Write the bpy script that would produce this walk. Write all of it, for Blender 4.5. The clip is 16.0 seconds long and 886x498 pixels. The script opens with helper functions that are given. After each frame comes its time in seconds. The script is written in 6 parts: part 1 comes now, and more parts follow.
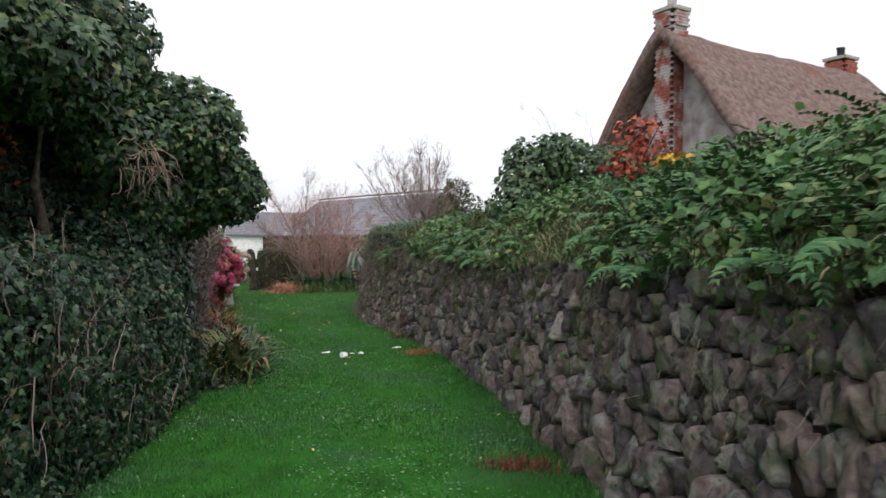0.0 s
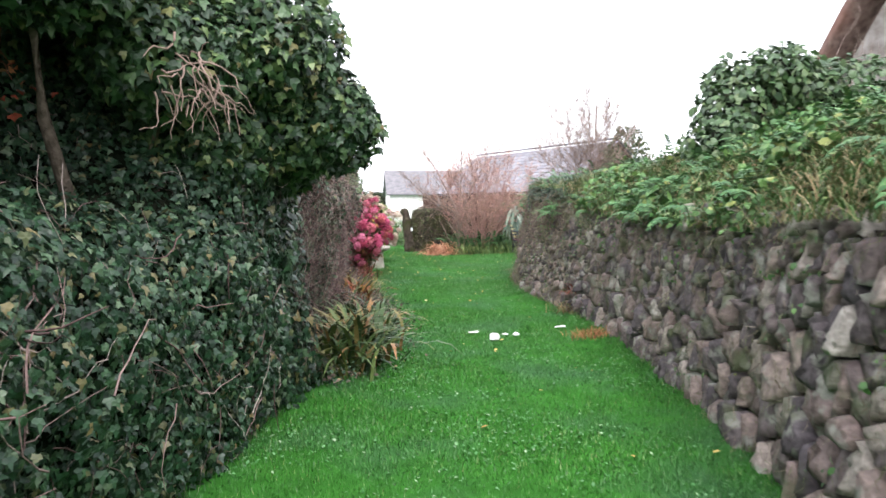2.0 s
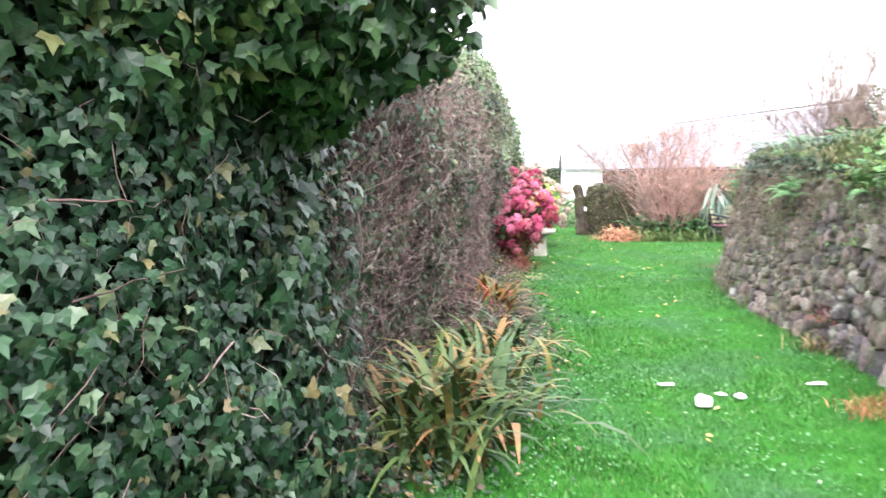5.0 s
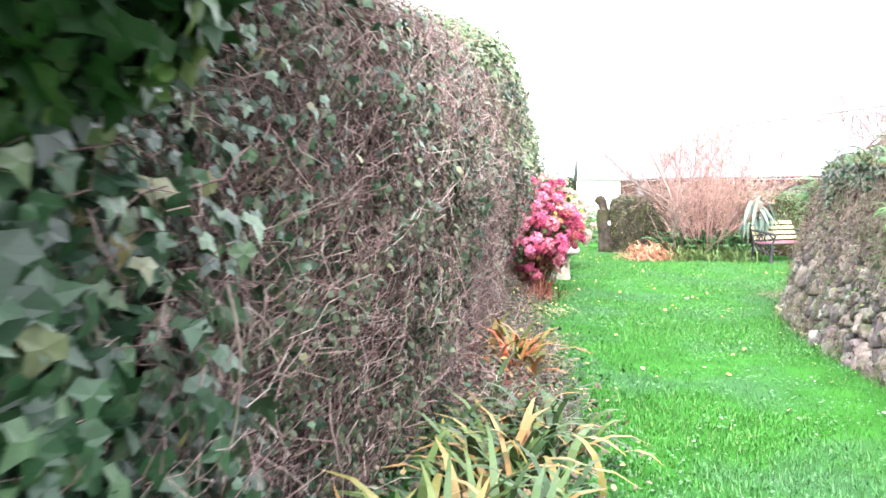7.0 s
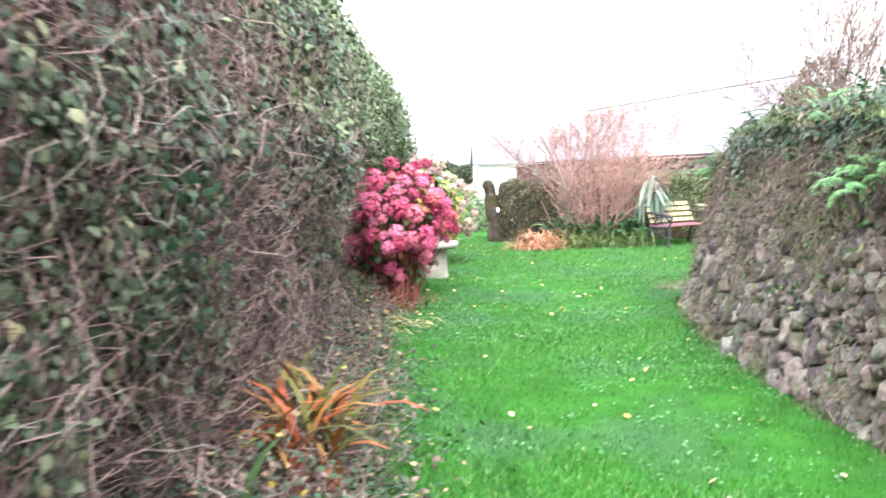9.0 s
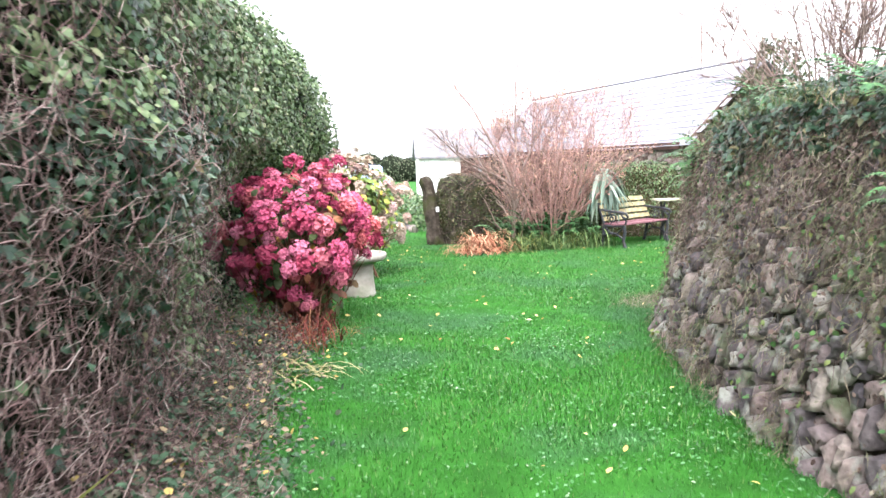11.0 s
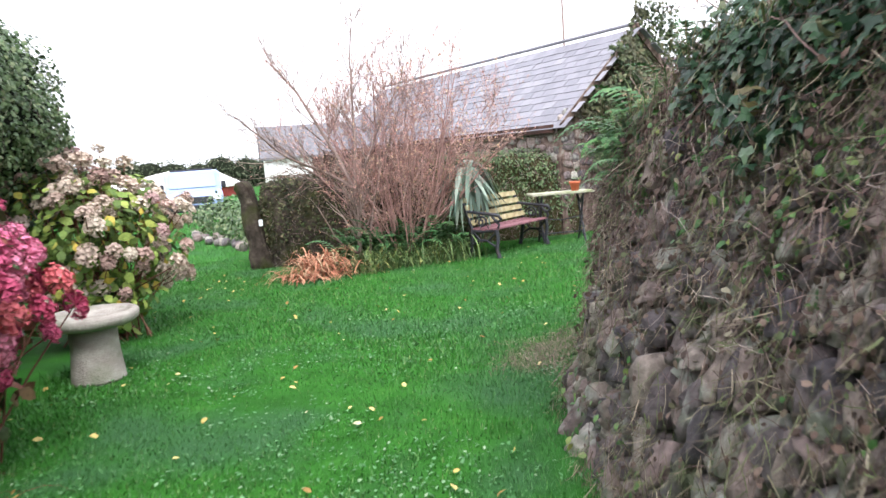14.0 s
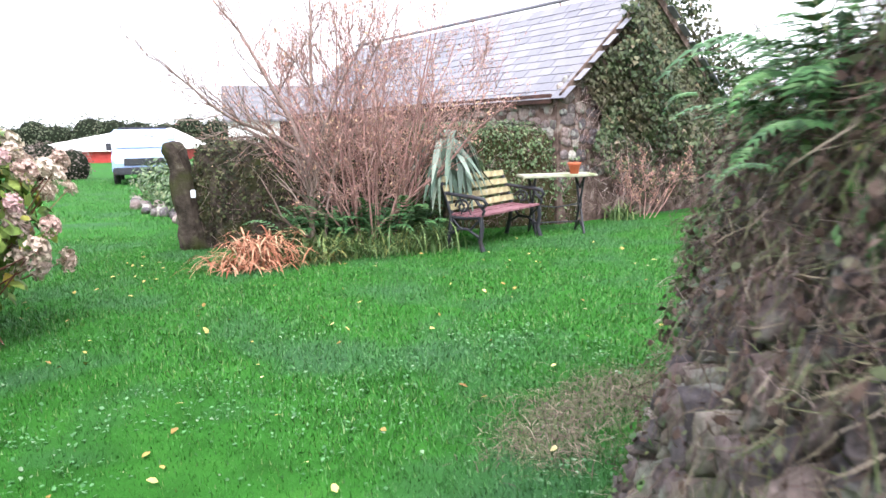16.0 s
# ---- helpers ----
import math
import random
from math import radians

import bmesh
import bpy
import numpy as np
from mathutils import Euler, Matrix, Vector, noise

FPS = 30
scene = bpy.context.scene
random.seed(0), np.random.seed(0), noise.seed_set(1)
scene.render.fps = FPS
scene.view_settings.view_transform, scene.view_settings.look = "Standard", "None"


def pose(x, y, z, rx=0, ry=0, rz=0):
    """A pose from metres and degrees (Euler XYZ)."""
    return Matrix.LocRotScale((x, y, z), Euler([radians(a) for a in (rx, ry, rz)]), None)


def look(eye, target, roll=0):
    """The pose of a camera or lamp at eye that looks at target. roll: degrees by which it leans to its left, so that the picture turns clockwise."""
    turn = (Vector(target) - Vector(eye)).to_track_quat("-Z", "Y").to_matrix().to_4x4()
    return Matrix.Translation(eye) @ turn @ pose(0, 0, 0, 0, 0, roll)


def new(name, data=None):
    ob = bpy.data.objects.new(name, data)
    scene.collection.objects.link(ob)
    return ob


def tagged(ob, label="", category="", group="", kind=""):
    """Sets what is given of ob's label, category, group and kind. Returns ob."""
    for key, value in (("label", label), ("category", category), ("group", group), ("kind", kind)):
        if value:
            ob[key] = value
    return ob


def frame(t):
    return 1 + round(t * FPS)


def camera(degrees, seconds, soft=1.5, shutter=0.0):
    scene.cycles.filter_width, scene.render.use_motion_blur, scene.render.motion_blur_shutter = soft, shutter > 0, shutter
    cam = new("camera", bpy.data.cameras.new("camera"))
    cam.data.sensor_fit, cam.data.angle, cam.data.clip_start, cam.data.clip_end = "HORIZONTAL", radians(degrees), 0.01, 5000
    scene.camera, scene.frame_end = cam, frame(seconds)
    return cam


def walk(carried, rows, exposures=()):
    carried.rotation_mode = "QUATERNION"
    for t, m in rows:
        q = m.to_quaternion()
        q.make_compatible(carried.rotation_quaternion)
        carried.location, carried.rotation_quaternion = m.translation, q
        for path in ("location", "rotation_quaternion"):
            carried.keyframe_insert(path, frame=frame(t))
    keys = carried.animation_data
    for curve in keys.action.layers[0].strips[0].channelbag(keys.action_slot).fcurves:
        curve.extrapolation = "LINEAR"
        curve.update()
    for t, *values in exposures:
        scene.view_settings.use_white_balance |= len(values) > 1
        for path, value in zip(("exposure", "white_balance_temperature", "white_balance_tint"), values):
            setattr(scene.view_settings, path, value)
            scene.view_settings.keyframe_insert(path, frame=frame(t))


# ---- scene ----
cam = camera(64.1, 16.0, 1.5, 0.4)
PATH = [
    (0, (0.236, -2.082, 1.563), (0.544, -0.105, 1.553), 0.6),
    (0.5, (0.355, -1.603, 1.551), (0.568, 0.384, 1.48), 0.2),
    (1, (0.357, -1.086, 1.507), (0.48, 0.907, 1.397), 1.2),
    (1.5, (0.357, -0.62, 1.533), (0.362, 1.377, 1.413), 0.1),
    (2, (0.418, -0.104, 1.53), (0.268, 1.886, 1.401), -0.3),
    (2.5, (0.411, 0.324, 1.496), (0.186, 2.306, 1.343), 1.5),
    (3, (0.392, 0.85, 1.513), (0.134, 2.824, 1.326), 1.1),
    (3.5, (0.399, 1.378, 1.497), (0.064, 3.339, 1.288), 0.4),
    (4, (0.355, 1.925, 1.455), (-0.088, 3.861, 1.225), 2.5),
    (4.2, (0.354, 2.128, 1.461), (-0.086, 4.068, 1.249), 1.5),
    (6.3, (-0.139, 3.952, 1.506), (-1.065, 5.711, 1.287), 1.6),
    (6.5, (-0.163, 4.126, 1.535), (-1.022, 5.919, 1.313), 1.1),
    (7, (-0.309, 4.618, 1.517), (-0.974, 6.496, 1.343), 0.9),
    (7.5, (-0.332, 5.051, 1.479), (-0.976, 6.937, 1.306), -0.2),
    (8, (-0.327, 5.548, 1.475), (-0.992, 7.421, 1.246), -0.5),
    (8.5, (-0.295, 6.07, 1.442), (-0.912, 7.96, 1.23), 0.0),
    (9, (-0.198, 6.553, 1.445), (-0.611, 8.5, 1.243), -0.6),
    (9.2, (-0.18, 6.738, 1.454), (-0.544, 8.695, 1.265), 0.8),
    (11.3, (-0.256, 8.42, 1.511), (-0.517, 10.39, 1.284), -1.6),
    (11.5, (-0.261, 8.632, 1.504), (-0.473, 10.613, 1.328), 0.2),
    (12, (-0.218, 9.122, 1.506), (-0.291, 11.117, 1.389), -1.5),
    (12.5, (-0.183, 9.598, 1.533), (-0.184, 11.595, 1.419), -1.4),
    (13, (-0.217, 10.102, 1.526), (-0.171, 12.097, 1.391), -1.3),
    (13.5, (-0.134, 10.528, 1.495), (-0.043, 12.515, 1.296), -2.5),
    (14, (0.032, 11.068, 1.465), (0.121, 13.051, 1.216), -4.3),
    (14.5, (0.139, 11.576, 1.423), (0.279, 13.556, 1.179), -1.9),
    (15, (0.228, 12.113, 1.4), (0.369, 14.091, 1.137), -3.2),
    (15.5, (0.225, 12.523, 1.389), (0.372, 14.497, 1.107), -2.2),
    (16, (0.146, 12.912, 1.404), (0.307, 14.879, 1.08), -1.3),
]
EXPOSURES = [(0, 0.7, 6250, 12), (0.5, 0.65, 6250, 12), (1.0, 1.2, 6250, 12), (1.5, 1.7, 6250, 12), (2.5, 2.15, 6250, 12), (3.5, 2.45, 6250, 12), (4.2, 2.65, 6200, 12), (6.3, 3.3, 6150, 13),
             (7.0, 3.4, 6150, 13), (8.0, 3.15, 6150, 13), (9.2, 2.95, 6150, 13), (11.3, 2.6, 6150, 12), (12.5, 2.05, 6150, 12), (13.5, 1.85, 6150, 12), (14.5, 2.0, 6100, 12), (16, 2.2, 6050, 13)]
walk(cam, [(t, look(eye, target, roll)) for t, eye, target, roll in PATH], EXPOSURES)

# ---- world and light: a bright overcast sky ----
world = bpy.data.worlds.new("overcast_sky")
scene.world = world
world.use_nodes = True
wn, wl = world.node_tree.nodes, world.node_tree.links
sky = wn.new("ShaderNodeTexSky")
sky.sky_type, sky.sun_disc = "NISHITA", False
sky.sun_elevation, sky.sun_rotation = radians(42), radians(200)
sky.air_density, sky.dust_density, sky.ozone_density = 1.5, 4.0, 1.0
grey = wn.new("ShaderNodeHueSaturation")
grey.inputs["Saturation"].default_value = 0.12
wl.new(sky.outputs[0], grey.inputs["Color"])
cloud = wn.new("ShaderNodeMix")
cloud.data_type = "RGBA"
cloud.inputs[0].default_value = 0.65
cloud.inputs[7].default_value = (4.6, 4.6, 4.75, 1)
wl.new(grey.outputs[0], cloud.inputs[6])
wl.new(cloud.outputs[2], wn["Background"].inputs[0])
wn["Background"].inputs[1].default_value = 0.15
sun = new("sun", bpy.data.lights.new("sun", "SUN"))
sun.data.energy, sun.data.angle, sun.data.color = 0.9, radians(25), (1.0, 0.96, 0.9)
sun.matrix_world = look((0, 0, 40), (-10, 27, 0))

rng = np.random.default_rng(7)


# ---- materials ----
def ramp(nt, stops):
    r = nt.nodes.new("ShaderNodeValToRGB")
    r.color_ramp.interpolation = "LINEAR"
    while len(r.color_ramp.elements) < len(stops):
        r.color_ramp.elements.new(0.5)
    for n, (p, c) in enumerate(stops):
        r.color_ramp.elements[n].position = p
        r.color_ramp.elements[n].color = (*c, 1)
    return r


def noise_tex(nt, scale, detail=6, vec="Object"):
    co = nt.nodes.new("ShaderNodeTexCoord")
    n = nt.nodes.new("ShaderNodeTexNoise")
    n.inputs["Scale"].default_value, n.inputs["Detail"].default_value = scale, detail
    nt.links.new(co.outputs[vec], n.inputs["Vector"])
    return n


def mix(nt, a, b, fac, mode="MIX"):
    m = nt.nodes.new("ShaderNodeMix")
    m.data_type, m.blend_type = "RGBA", mode
    for sock, v in ((m.inputs[0], fac), (m.inputs[6], a), (m.inputs[7], b)):
        if hasattr(v, "is_linked"):
            nt.links.new(v, sock)
        else:
            sock.default_value = v if sock.type == "VALUE" else (*v, 1)
    return m.outputs[2]


def surface(name, stops, scale=8, rough=0.8, bump=0.3, fine=60, spec=0.3, second=None, second_scale=1.5, second_cut=(0.5, 0.65), metal=0.0):
    """Noise-coloured surface: colour stops by a mid-scale noise, a second colour in patches, relief by a fine noise."""
    m = bpy.data.materials.new(name)
    m.use_nodes = True
    nt = m.node_tree
    p = nt.nodes["Principled BSDF"]
    r = ramp(nt, stops)
    nt.links.new(noise_tex(nt, scale).outputs["Fac"], r.inputs[0])
    col = r.outputs[0]
    if second:
        cut = ramp(nt, [(second_cut[0], (0, 0, 0)), (second_cut[1], (1, 1, 1))])
        nt.links.new(noise_tex(nt, second_scale).outputs["Fac"], cut.inputs[0])
        col = mix(nt, col, second, cut.outputs[0])
    nt.links.new(col, p.inputs["Base Color"])
    p.inputs["Roughness"].default_value, p.inputs["Specular IOR Level"].default_value, p.inputs["Metallic"].default_value = rough, spec, metal
    if bump:
        b = nt.nodes.new("ShaderNodeBump")
        b.inputs["Strength"].default_value, b.inputs["Distance"].default_value = bump, 0.02
        nt.links.new(noise_tex(nt, fine).outputs["Fac"], b.inputs["Height"])
        nt.links.new(b.outputs[0], p.inputs["Normal"])
    return m


def leafy(name, stops, rough=0.5, spec=0.35, patch=None, patch_scale=0.8, vein=0.0, sheen=0.0):
    """Leaves, blades and twigs: the colour varies from piece to piece, and in soft patches."""
    m = bpy.data.materials.new(name)
    m.use_nodes = True
    nt = m.node_tree
    p = nt.nodes["Principled BSDF"]
    g = nt.nodes.new("ShaderNodeNewGeometry")
    r = ramp(nt, stops)
    nt.links.new(g.outputs["Random Per Island"], r.inputs[0])
    col = r.outputs[0]
    if patch:
        cut = ramp(nt, [(0.45, (0, 0, 0)), (0.65, (1, 1, 1))])
        nt.links.new(noise_tex(nt, patch_scale).outputs["Fac"], cut.inputs[0])
        col = mix(nt, col, patch, cut.outputs[0])
    tone = ramp(nt, [(0.3, (0.75, 0.75, 0.75)), (0.7, (1.2, 1.2, 1.2))])
    nt.links.new(noise_tex(nt, 45, 3).outputs["Fac"], tone.inputs[0])
    col = mix(nt, col, tone.outputs[0], 1.0, "MULTIPLY")
    nt.links.new(col, p.inputs["Base Color"])
    p.inputs["Roughness"].default_value, p.inputs["Specular IOR Level"].default_value = rough, spec
    return m


def single_leaf(name, stops, rough=0.45, spec=0.4):
    """As leafy, for leaves that are objects of their own."""
    m = bpy.data.materials.new(name)
    m.use_nodes = True
    nt = m.node_tree
    p = nt.nodes["Principled BSDF"]
    info = nt.nodes.new("ShaderNodeObjectInfo")
    r = ramp(nt, stops)
    nt.links.new(info.outputs["Random"], r.inputs[0])
    tone = ramp(nt, [(0.3, (0.7, 0.7, 0.7)), (0.7, (1.25, 1.25, 1.25))])
    nt.links.new(noise_tex(nt, 30, 4, "Object").outputs["Fac"], tone.inputs[0])
    nt.links.new(mix(nt, r.outputs[0], tone.outputs[0], 1.0, "MULTIPLY"), p.inputs["Base Color"])
    p.inputs["Roughness"].default_value, p.inputs["Specular IOR Level"].default_value = rough, spec
    return m


IVY_TONES = [(0.0, (0.007, 0.023, 0.011)), (0.4, (0.015, 0.044, 0.02)), (0.75, (0.036, 0.083, 0.038)), (0.93, (0.085, 0.13, 0.07)), (1.0, (0.15, 0.12, 0.05))]
CANOPY_TONES = [(0.0, (0.01, 0.028, 0.012)), (0.45, (0.026, 0.064, 0.023)), (0.8, (0.065, 0.12, 0.042)), (0.95, (0.14, 0.19, 0.065)), (1.0, (0.16, 0.11, 0.05))]
M_GROUND = surface("lawn_soil", [(0.25, (0.017, 0.075, 0.009)), (0.55, (0.028, 0.125, 0.015)), (0.8, (0.045, 0.16, 0.022))], 3.0, 0.95, 0.6, 90, 0.1, (0.035, 0.10, 0.035), 0.9)
M_GRASS = leafy("grass_blades", [(0.0, (0.018, 0.09, 0.009)), (0.5, (0.034, 0.155, 0.016)), (0.85, (0.06, 0.205, 0.032)), (1.0, (0.17, 0.24, 0.08))], 0.45, 0.35, (0.05, 0.155, 0.04), 0.9)
M_IVY = leafy("ivy_leaves", IVY_TONES, 0.42, 0.4)
M_CANOPY = leafy("canopy_ivy_leaves", CANOPY_TONES, 0.45, 0.4)
M_IVY_ONE = single_leaf("ivy_leaf_near", IVY_TONES, 0.42, 0.4)
# near-black colour standing in for the shade deep inside hedges and crowns
M_FOLIAGE_SHADE = surface("foliage_shade", [(0.3, (0.006, 0.010, 0.006)), (0.7, (0.02, 0.022, 0.014))], 14, 1.0, 1.0, 25, 0.05)
# dark brown that paints the shade behind bare twigs
M_TWIG_SHADE = surface("twig_shade", [(0.3, (0.02, 0.014, 0.012)), (0.7, (0.055, 0.04, 0.034))], 14, 1.0, 1.0, 25, 0.05)
M_TWIG = leafy("dry_twigs", [(0.0, (0.05, 0.028, 0.028)), (0.5, (0.175, 0.11, 0.105)), (0.85, (0.30, 0.22, 0.20)), (1.0, (0.40, 0.34, 0.31))], 0.8, 0.2)
M_HEDGE_LEAF = leafy("hedge_leaves", [(0.0, (0.03, 0.06, 0.02)), (0.5, (0.07, 0.12, 0.042)), (0.85, (0.125, 0.175, 0.075)), (1.0, (0.2, 0.22, 0.11))], 0.5, 0.4)
M_BROADLEAF = leafy("bank_leaves", [(0.0, (0.025, 0.07, 0.015)), (0.5, (0.05, 0.13, 0.03)), (0.85, (0.10, 0.19, 0.05)), (1.0, (0.2, 0.22, 0.06))], 0.5, 0.35)
M_FERN = leafy("fern_fronds", [(0.0, (0.03, 0.09, 0.03)), (0.6, (0.06, 0.16, 0.055)), (1.0, (0.13, 0.22, 0.08))], 0.55, 0.3)
M_DRYGRASS = leafy("dry_grass", [(0.0, (0.10, 0.065, 0.035)), (0.5, (0.22, 0.16, 0.085)), (1.0, (0.38, 0.30, 0.16))], 0.8, 0.2)
M_BANK = surface("bank_earth", [(0.3, (0.025, 0.03, 0.012)), (0.7, (0.07, 0.06, 0.03))], 10, 1.0, 1.0, 30, 0.05)
M_JOINT = surface("wall_joints", [(0.3, (0.02, 0.018, 0.014)), (0.7, (0.06, 0.05, 0.04))], 12, 1.0, 1.0, 30, 0.05)


# ---- mesh helpers ----
def mesh_np(name, V, F, smooth=False):
    V, F = np.asarray(V, np.float32), np.asarray(F, np.int32)
    me = bpy.data.meshes.new(name)
    me.vertices.add(len(V))
    me.vertices.foreach_set("co", V.ravel())
    k = F.shape[1]
    me.loops.add(F.size)
    me.loops.foreach_set("vertex_index", F.ravel())
    me.polygons.add(len(F))
    me.polygons.foreach_set("loop_start", np.arange(len(F), dtype=np.int32) * k)
    me.polygons.foreach_set("use_smooth", np.full(len(F), smooth))
    me.update(calc_edges=True)
    return me


def ob_np(name, V, F, material, parent=None, smooth=False, label="", kind=""):
    me = mesh_np(name, V, F, smooth)
    me.materials.append(material)
    ob = new(name, me)
    ob.parent = parent
    return tagged(ob, label, kind=kind)


def part(name, bm, material, parent=None, label="", smooth=False):
    me = bpy.data.meshes.new(name)
    bm.to_mesh(me)
    bm.free()
    if smooth:
        me.polygons.foreach_set("use_smooth", np.full(len(me.polygons), True))
    me.materials.append(material)
    ob = new(name, me)
    ob.parent = parent
    return tagged(ob, label)


def thing(name, label, category, at=(0, 0, 0), rz=0, group="", kind=""):
    e = new(name)
    e.matrix_world = pose(*at, 0, 0, rz)
    return tagged(e, label, category, group, kind)


def unit(v):
    return v / np.maximum(np.linalg.norm(v, axis=-1, keepdims=True), 1e-9)


def frames(normal, tip, jitter=0.4, tip_jitter=0.5):
    """Turns that lay a piece (tip along +y, face along +z) on a surface."""
    n = len(normal)
    z = unit(normal + rng.normal(0, jitter, (n, 3)))
    y = np.asarray(tip, float) + rng.normal(0, tip_jitter, (n, 3))
    y = unit(y - (y * z).sum(1, keepdims=True) * z)
    return np.stack([np.cross(y, z), y, z], 2)


def scatter(template, pos, turn, size):
    """One mesh out of many copies of a template (verts, tris)."""
    tv, tf = np.asarray(template[0], float), np.asarray(template[1])
    size = np.asarray(size)
    size = size[:, None, None] if size.ndim == 1 else size[:, None, :]
    V = np.einsum("nij,nkj->nki", turn, tv[None] * size) + np.asarray(pos)[:, None]
    F = tf[None] + (np.arange(len(pos)) * len(tv))[:, None, None]
    return V.reshape(-1, 3), F.reshape(-1, tf.shape[1])


def joined(*sets):
    V, F, n = [], [], 0
    for v, f in sets:
        V.append(v)
        F.append(f + n)
        n += len(v)
    return np.concatenate(V), np.concatenate(F)


LANCE = ([(0, 0, 0), (0.2, 0.45, 0.06), (0, 1, -0.1), (-0.2, 0.45, 0.06), (0, 0.45, 0)], [(0, 1, 4), (1, 2, 4), (2, 3, 4), (3, 0, 4)])
OVAL = ([(0, 0, 0), (0.32, 0.35, 0.05), (0.22, 0.75, 0.02), (0, 1, -0.12), (-0.22, 0.75, 0.02), (-0.32, 0.35, 0.05)], [(0, 1, 5), (1, 2, 5), (2, 4, 5), (2, 3, 4)])
IVYLEAF = ([(0, 0.30, 0.03), (0, 0, 0), (0.30, -0.06, 0), (0.52, 0.28, -0.05), (0.24, 0.44, 0.02), (0, 1.0, -0.1), (-0.24, 0.44, 0.02), (-0.52, 0.28, -0.05), (-0.30, -0.06, 0)],
           [(0, 1, 2), (0, 2, 3), (0, 3, 4), (0, 4, 5), (0, 5, 6), (0, 6, 7), (0, 7, 8), (0, 8, 1)])
BLADE = ([(-0.5, 0, 0), (0.5, 0, 0), (-0.4, 0.5, 0.06), (0.4, 0.5, 0.06), (0, 1, 0.28)], [(0, 1, 3), (0, 3, 2), (2, 3, 4)])
BENT = ([(-0.5, 0, 0), (0.5, 0, 0), (0, 0, 0.8), (8, 0.35, 4), (9, 0.35, 4), (8.5, 0.35, 4.8), (-3, 0.7, 9), (-2.2, 0.7, 9), (-2.6, 0.7, 9.8), (5, 1, 3)],
        [(0, 1, 4), (0, 4, 3), (1, 2, 5), (1, 5, 4), (2, 0, 3), (2, 3, 5), (3, 4, 7), (3, 7, 6), (4, 5, 8), (4, 8, 7), (5, 3, 6), (5, 6, 8), (6, 7, 9), (7, 8, 9), (8, 6, 9)])
STICK = ([(-0.5, 0, 0), (0.5, 0, 0), (0, 0, 0.8), (0.0, 1, 0.2)], [(0, 1, 3), (1, 2, 3), (2, 0, 3)])


def fern_template():
    V, F = [], []
    for n in range(11):
        s = (n + 1) / 12
        y, z, w = s, 0.35 * math.sin(s * 2.2) - 0.25 * s * s, 0.26 * (1 - s) ** 0.8 + 0.03
        for side in (-1, 1):
            b = len(V)
            V += [(0, y - 0.045, z), (side * w * 0.6, y + 0.03, z + 0.01), (side * w, y + 0.10, z - 0.05), (0, y + 0.03, z)]
            F += [(b, b + 1, b + 3), (b + 1, b + 2, b + 3)]
    return V, F


FERN = fern_template()


def strap_template(seg=5):
    """A long arching strap leaf along +y, rising and then drooping."""
    V, F = [], []
    for n in range(seg + 1):
        s = n / seg
        y, z = 0.75 * s**1.3, 0.9 * s - 0.55 * s**2.6
        w = 0.5 * (1 - 0.9 * s**3)
        V += [(-w, y, z), (w, y, z)]
        if n:
            b = 2 * n
            F += [(b - 2, b - 1, b + 1), (b - 2, b + 1, b)]
    return V, F


STRAP = strap_template()


def turn_z(angles, tilt=None):
    """Turns about z, then leaning: for tufts and strap leaves."""
    c, s = np.cos(angles), np.sin(angles)
    o, l = np.zeros_like(c), np.ones_like(c)
    Rz = np.stack([np.stack([c, -s, o], 1), np.stack([s, c, o], 1), np.stack([o, o, l], 1)], 1)
    if tilt is None:
        return Rz
    ct, st = np.cos(tilt), np.sin(tilt)
    Rx = np.stack([np.stack([l, o, o], 1), np.stack([o, ct, -st], 1), np.stack([o, st, ct], 1)], 1)
    return Rz @ Rx


def tubes(lines, sides=4):
    """Tapered round stems: lines of (points, radii), as one set of triangles."""
    V, F = [], []
    a = np.arange(sides) * 2 * np.pi / sides
    for pts, rad in lines:
        P = np.asarray(pts, float)
        d = unit(np.gradient(P, axis=0))
        ref = np.where(np.abs(d[:, 2:3]) > 0.9, [[1.0, 0, 0]], [[0, 0, 1.0]])
        u = unit(np.cross(d, ref))
        w = np.cross(d, u)
        ring = P[:, None] + np.asarray(rad)[:, None, None] * (np.cos(a)[None, :, None] * u[:, None] + np.sin(a)[None, :, None] * w[:, None])
        b = sum(len(v) for v in V)
        V.append(ring.reshape(-1, 3))
        m, k = len(P), sides
        i, j = np.meshgrid(np.arange(m - 1), np.arange(k), indexing="ij")
        q = np.stack([b + i * k + j, b + i * k + (j + 1) % k, b + (i + 1) * k + (j + 1) % k, b + (i + 1) * k + j], -1).reshape(-1, 4)
        F += [q[:, [0, 1, 2]], q[:, [0, 2, 3]]]
    return np.concatenate(V), np.concatenate(F)


def noise3(P, scale, seed=0.0):
    return np.array([noise.noise(Vector(p) * scale + Vector((seed, seed * 1.7, 0))) for p in np.asarray(P)])


def along(path, step):
    """Even points along a polyline, rounded at its corners, with the distance gone."""
    P = np.asarray(path, float)
    for _ in range(2):
        order = [P[0]]
        for n in range(len(P) - 1):
            order += [0.75 * P[n] + 0.25 * P[n + 1], 0.25 * P[n] + 0.75 * P[n + 1]]
        P = np.array(order + [P[-1]])
    s = np.r_[0, np.cumsum(np.linalg.norm(np.diff(P, axis=0), axis=1))]
    t = np.arange(0, s[-1], step)
    return np.stack([np.interp(t, s, P[:, n]) for n in range(P.shape[1])], 1)


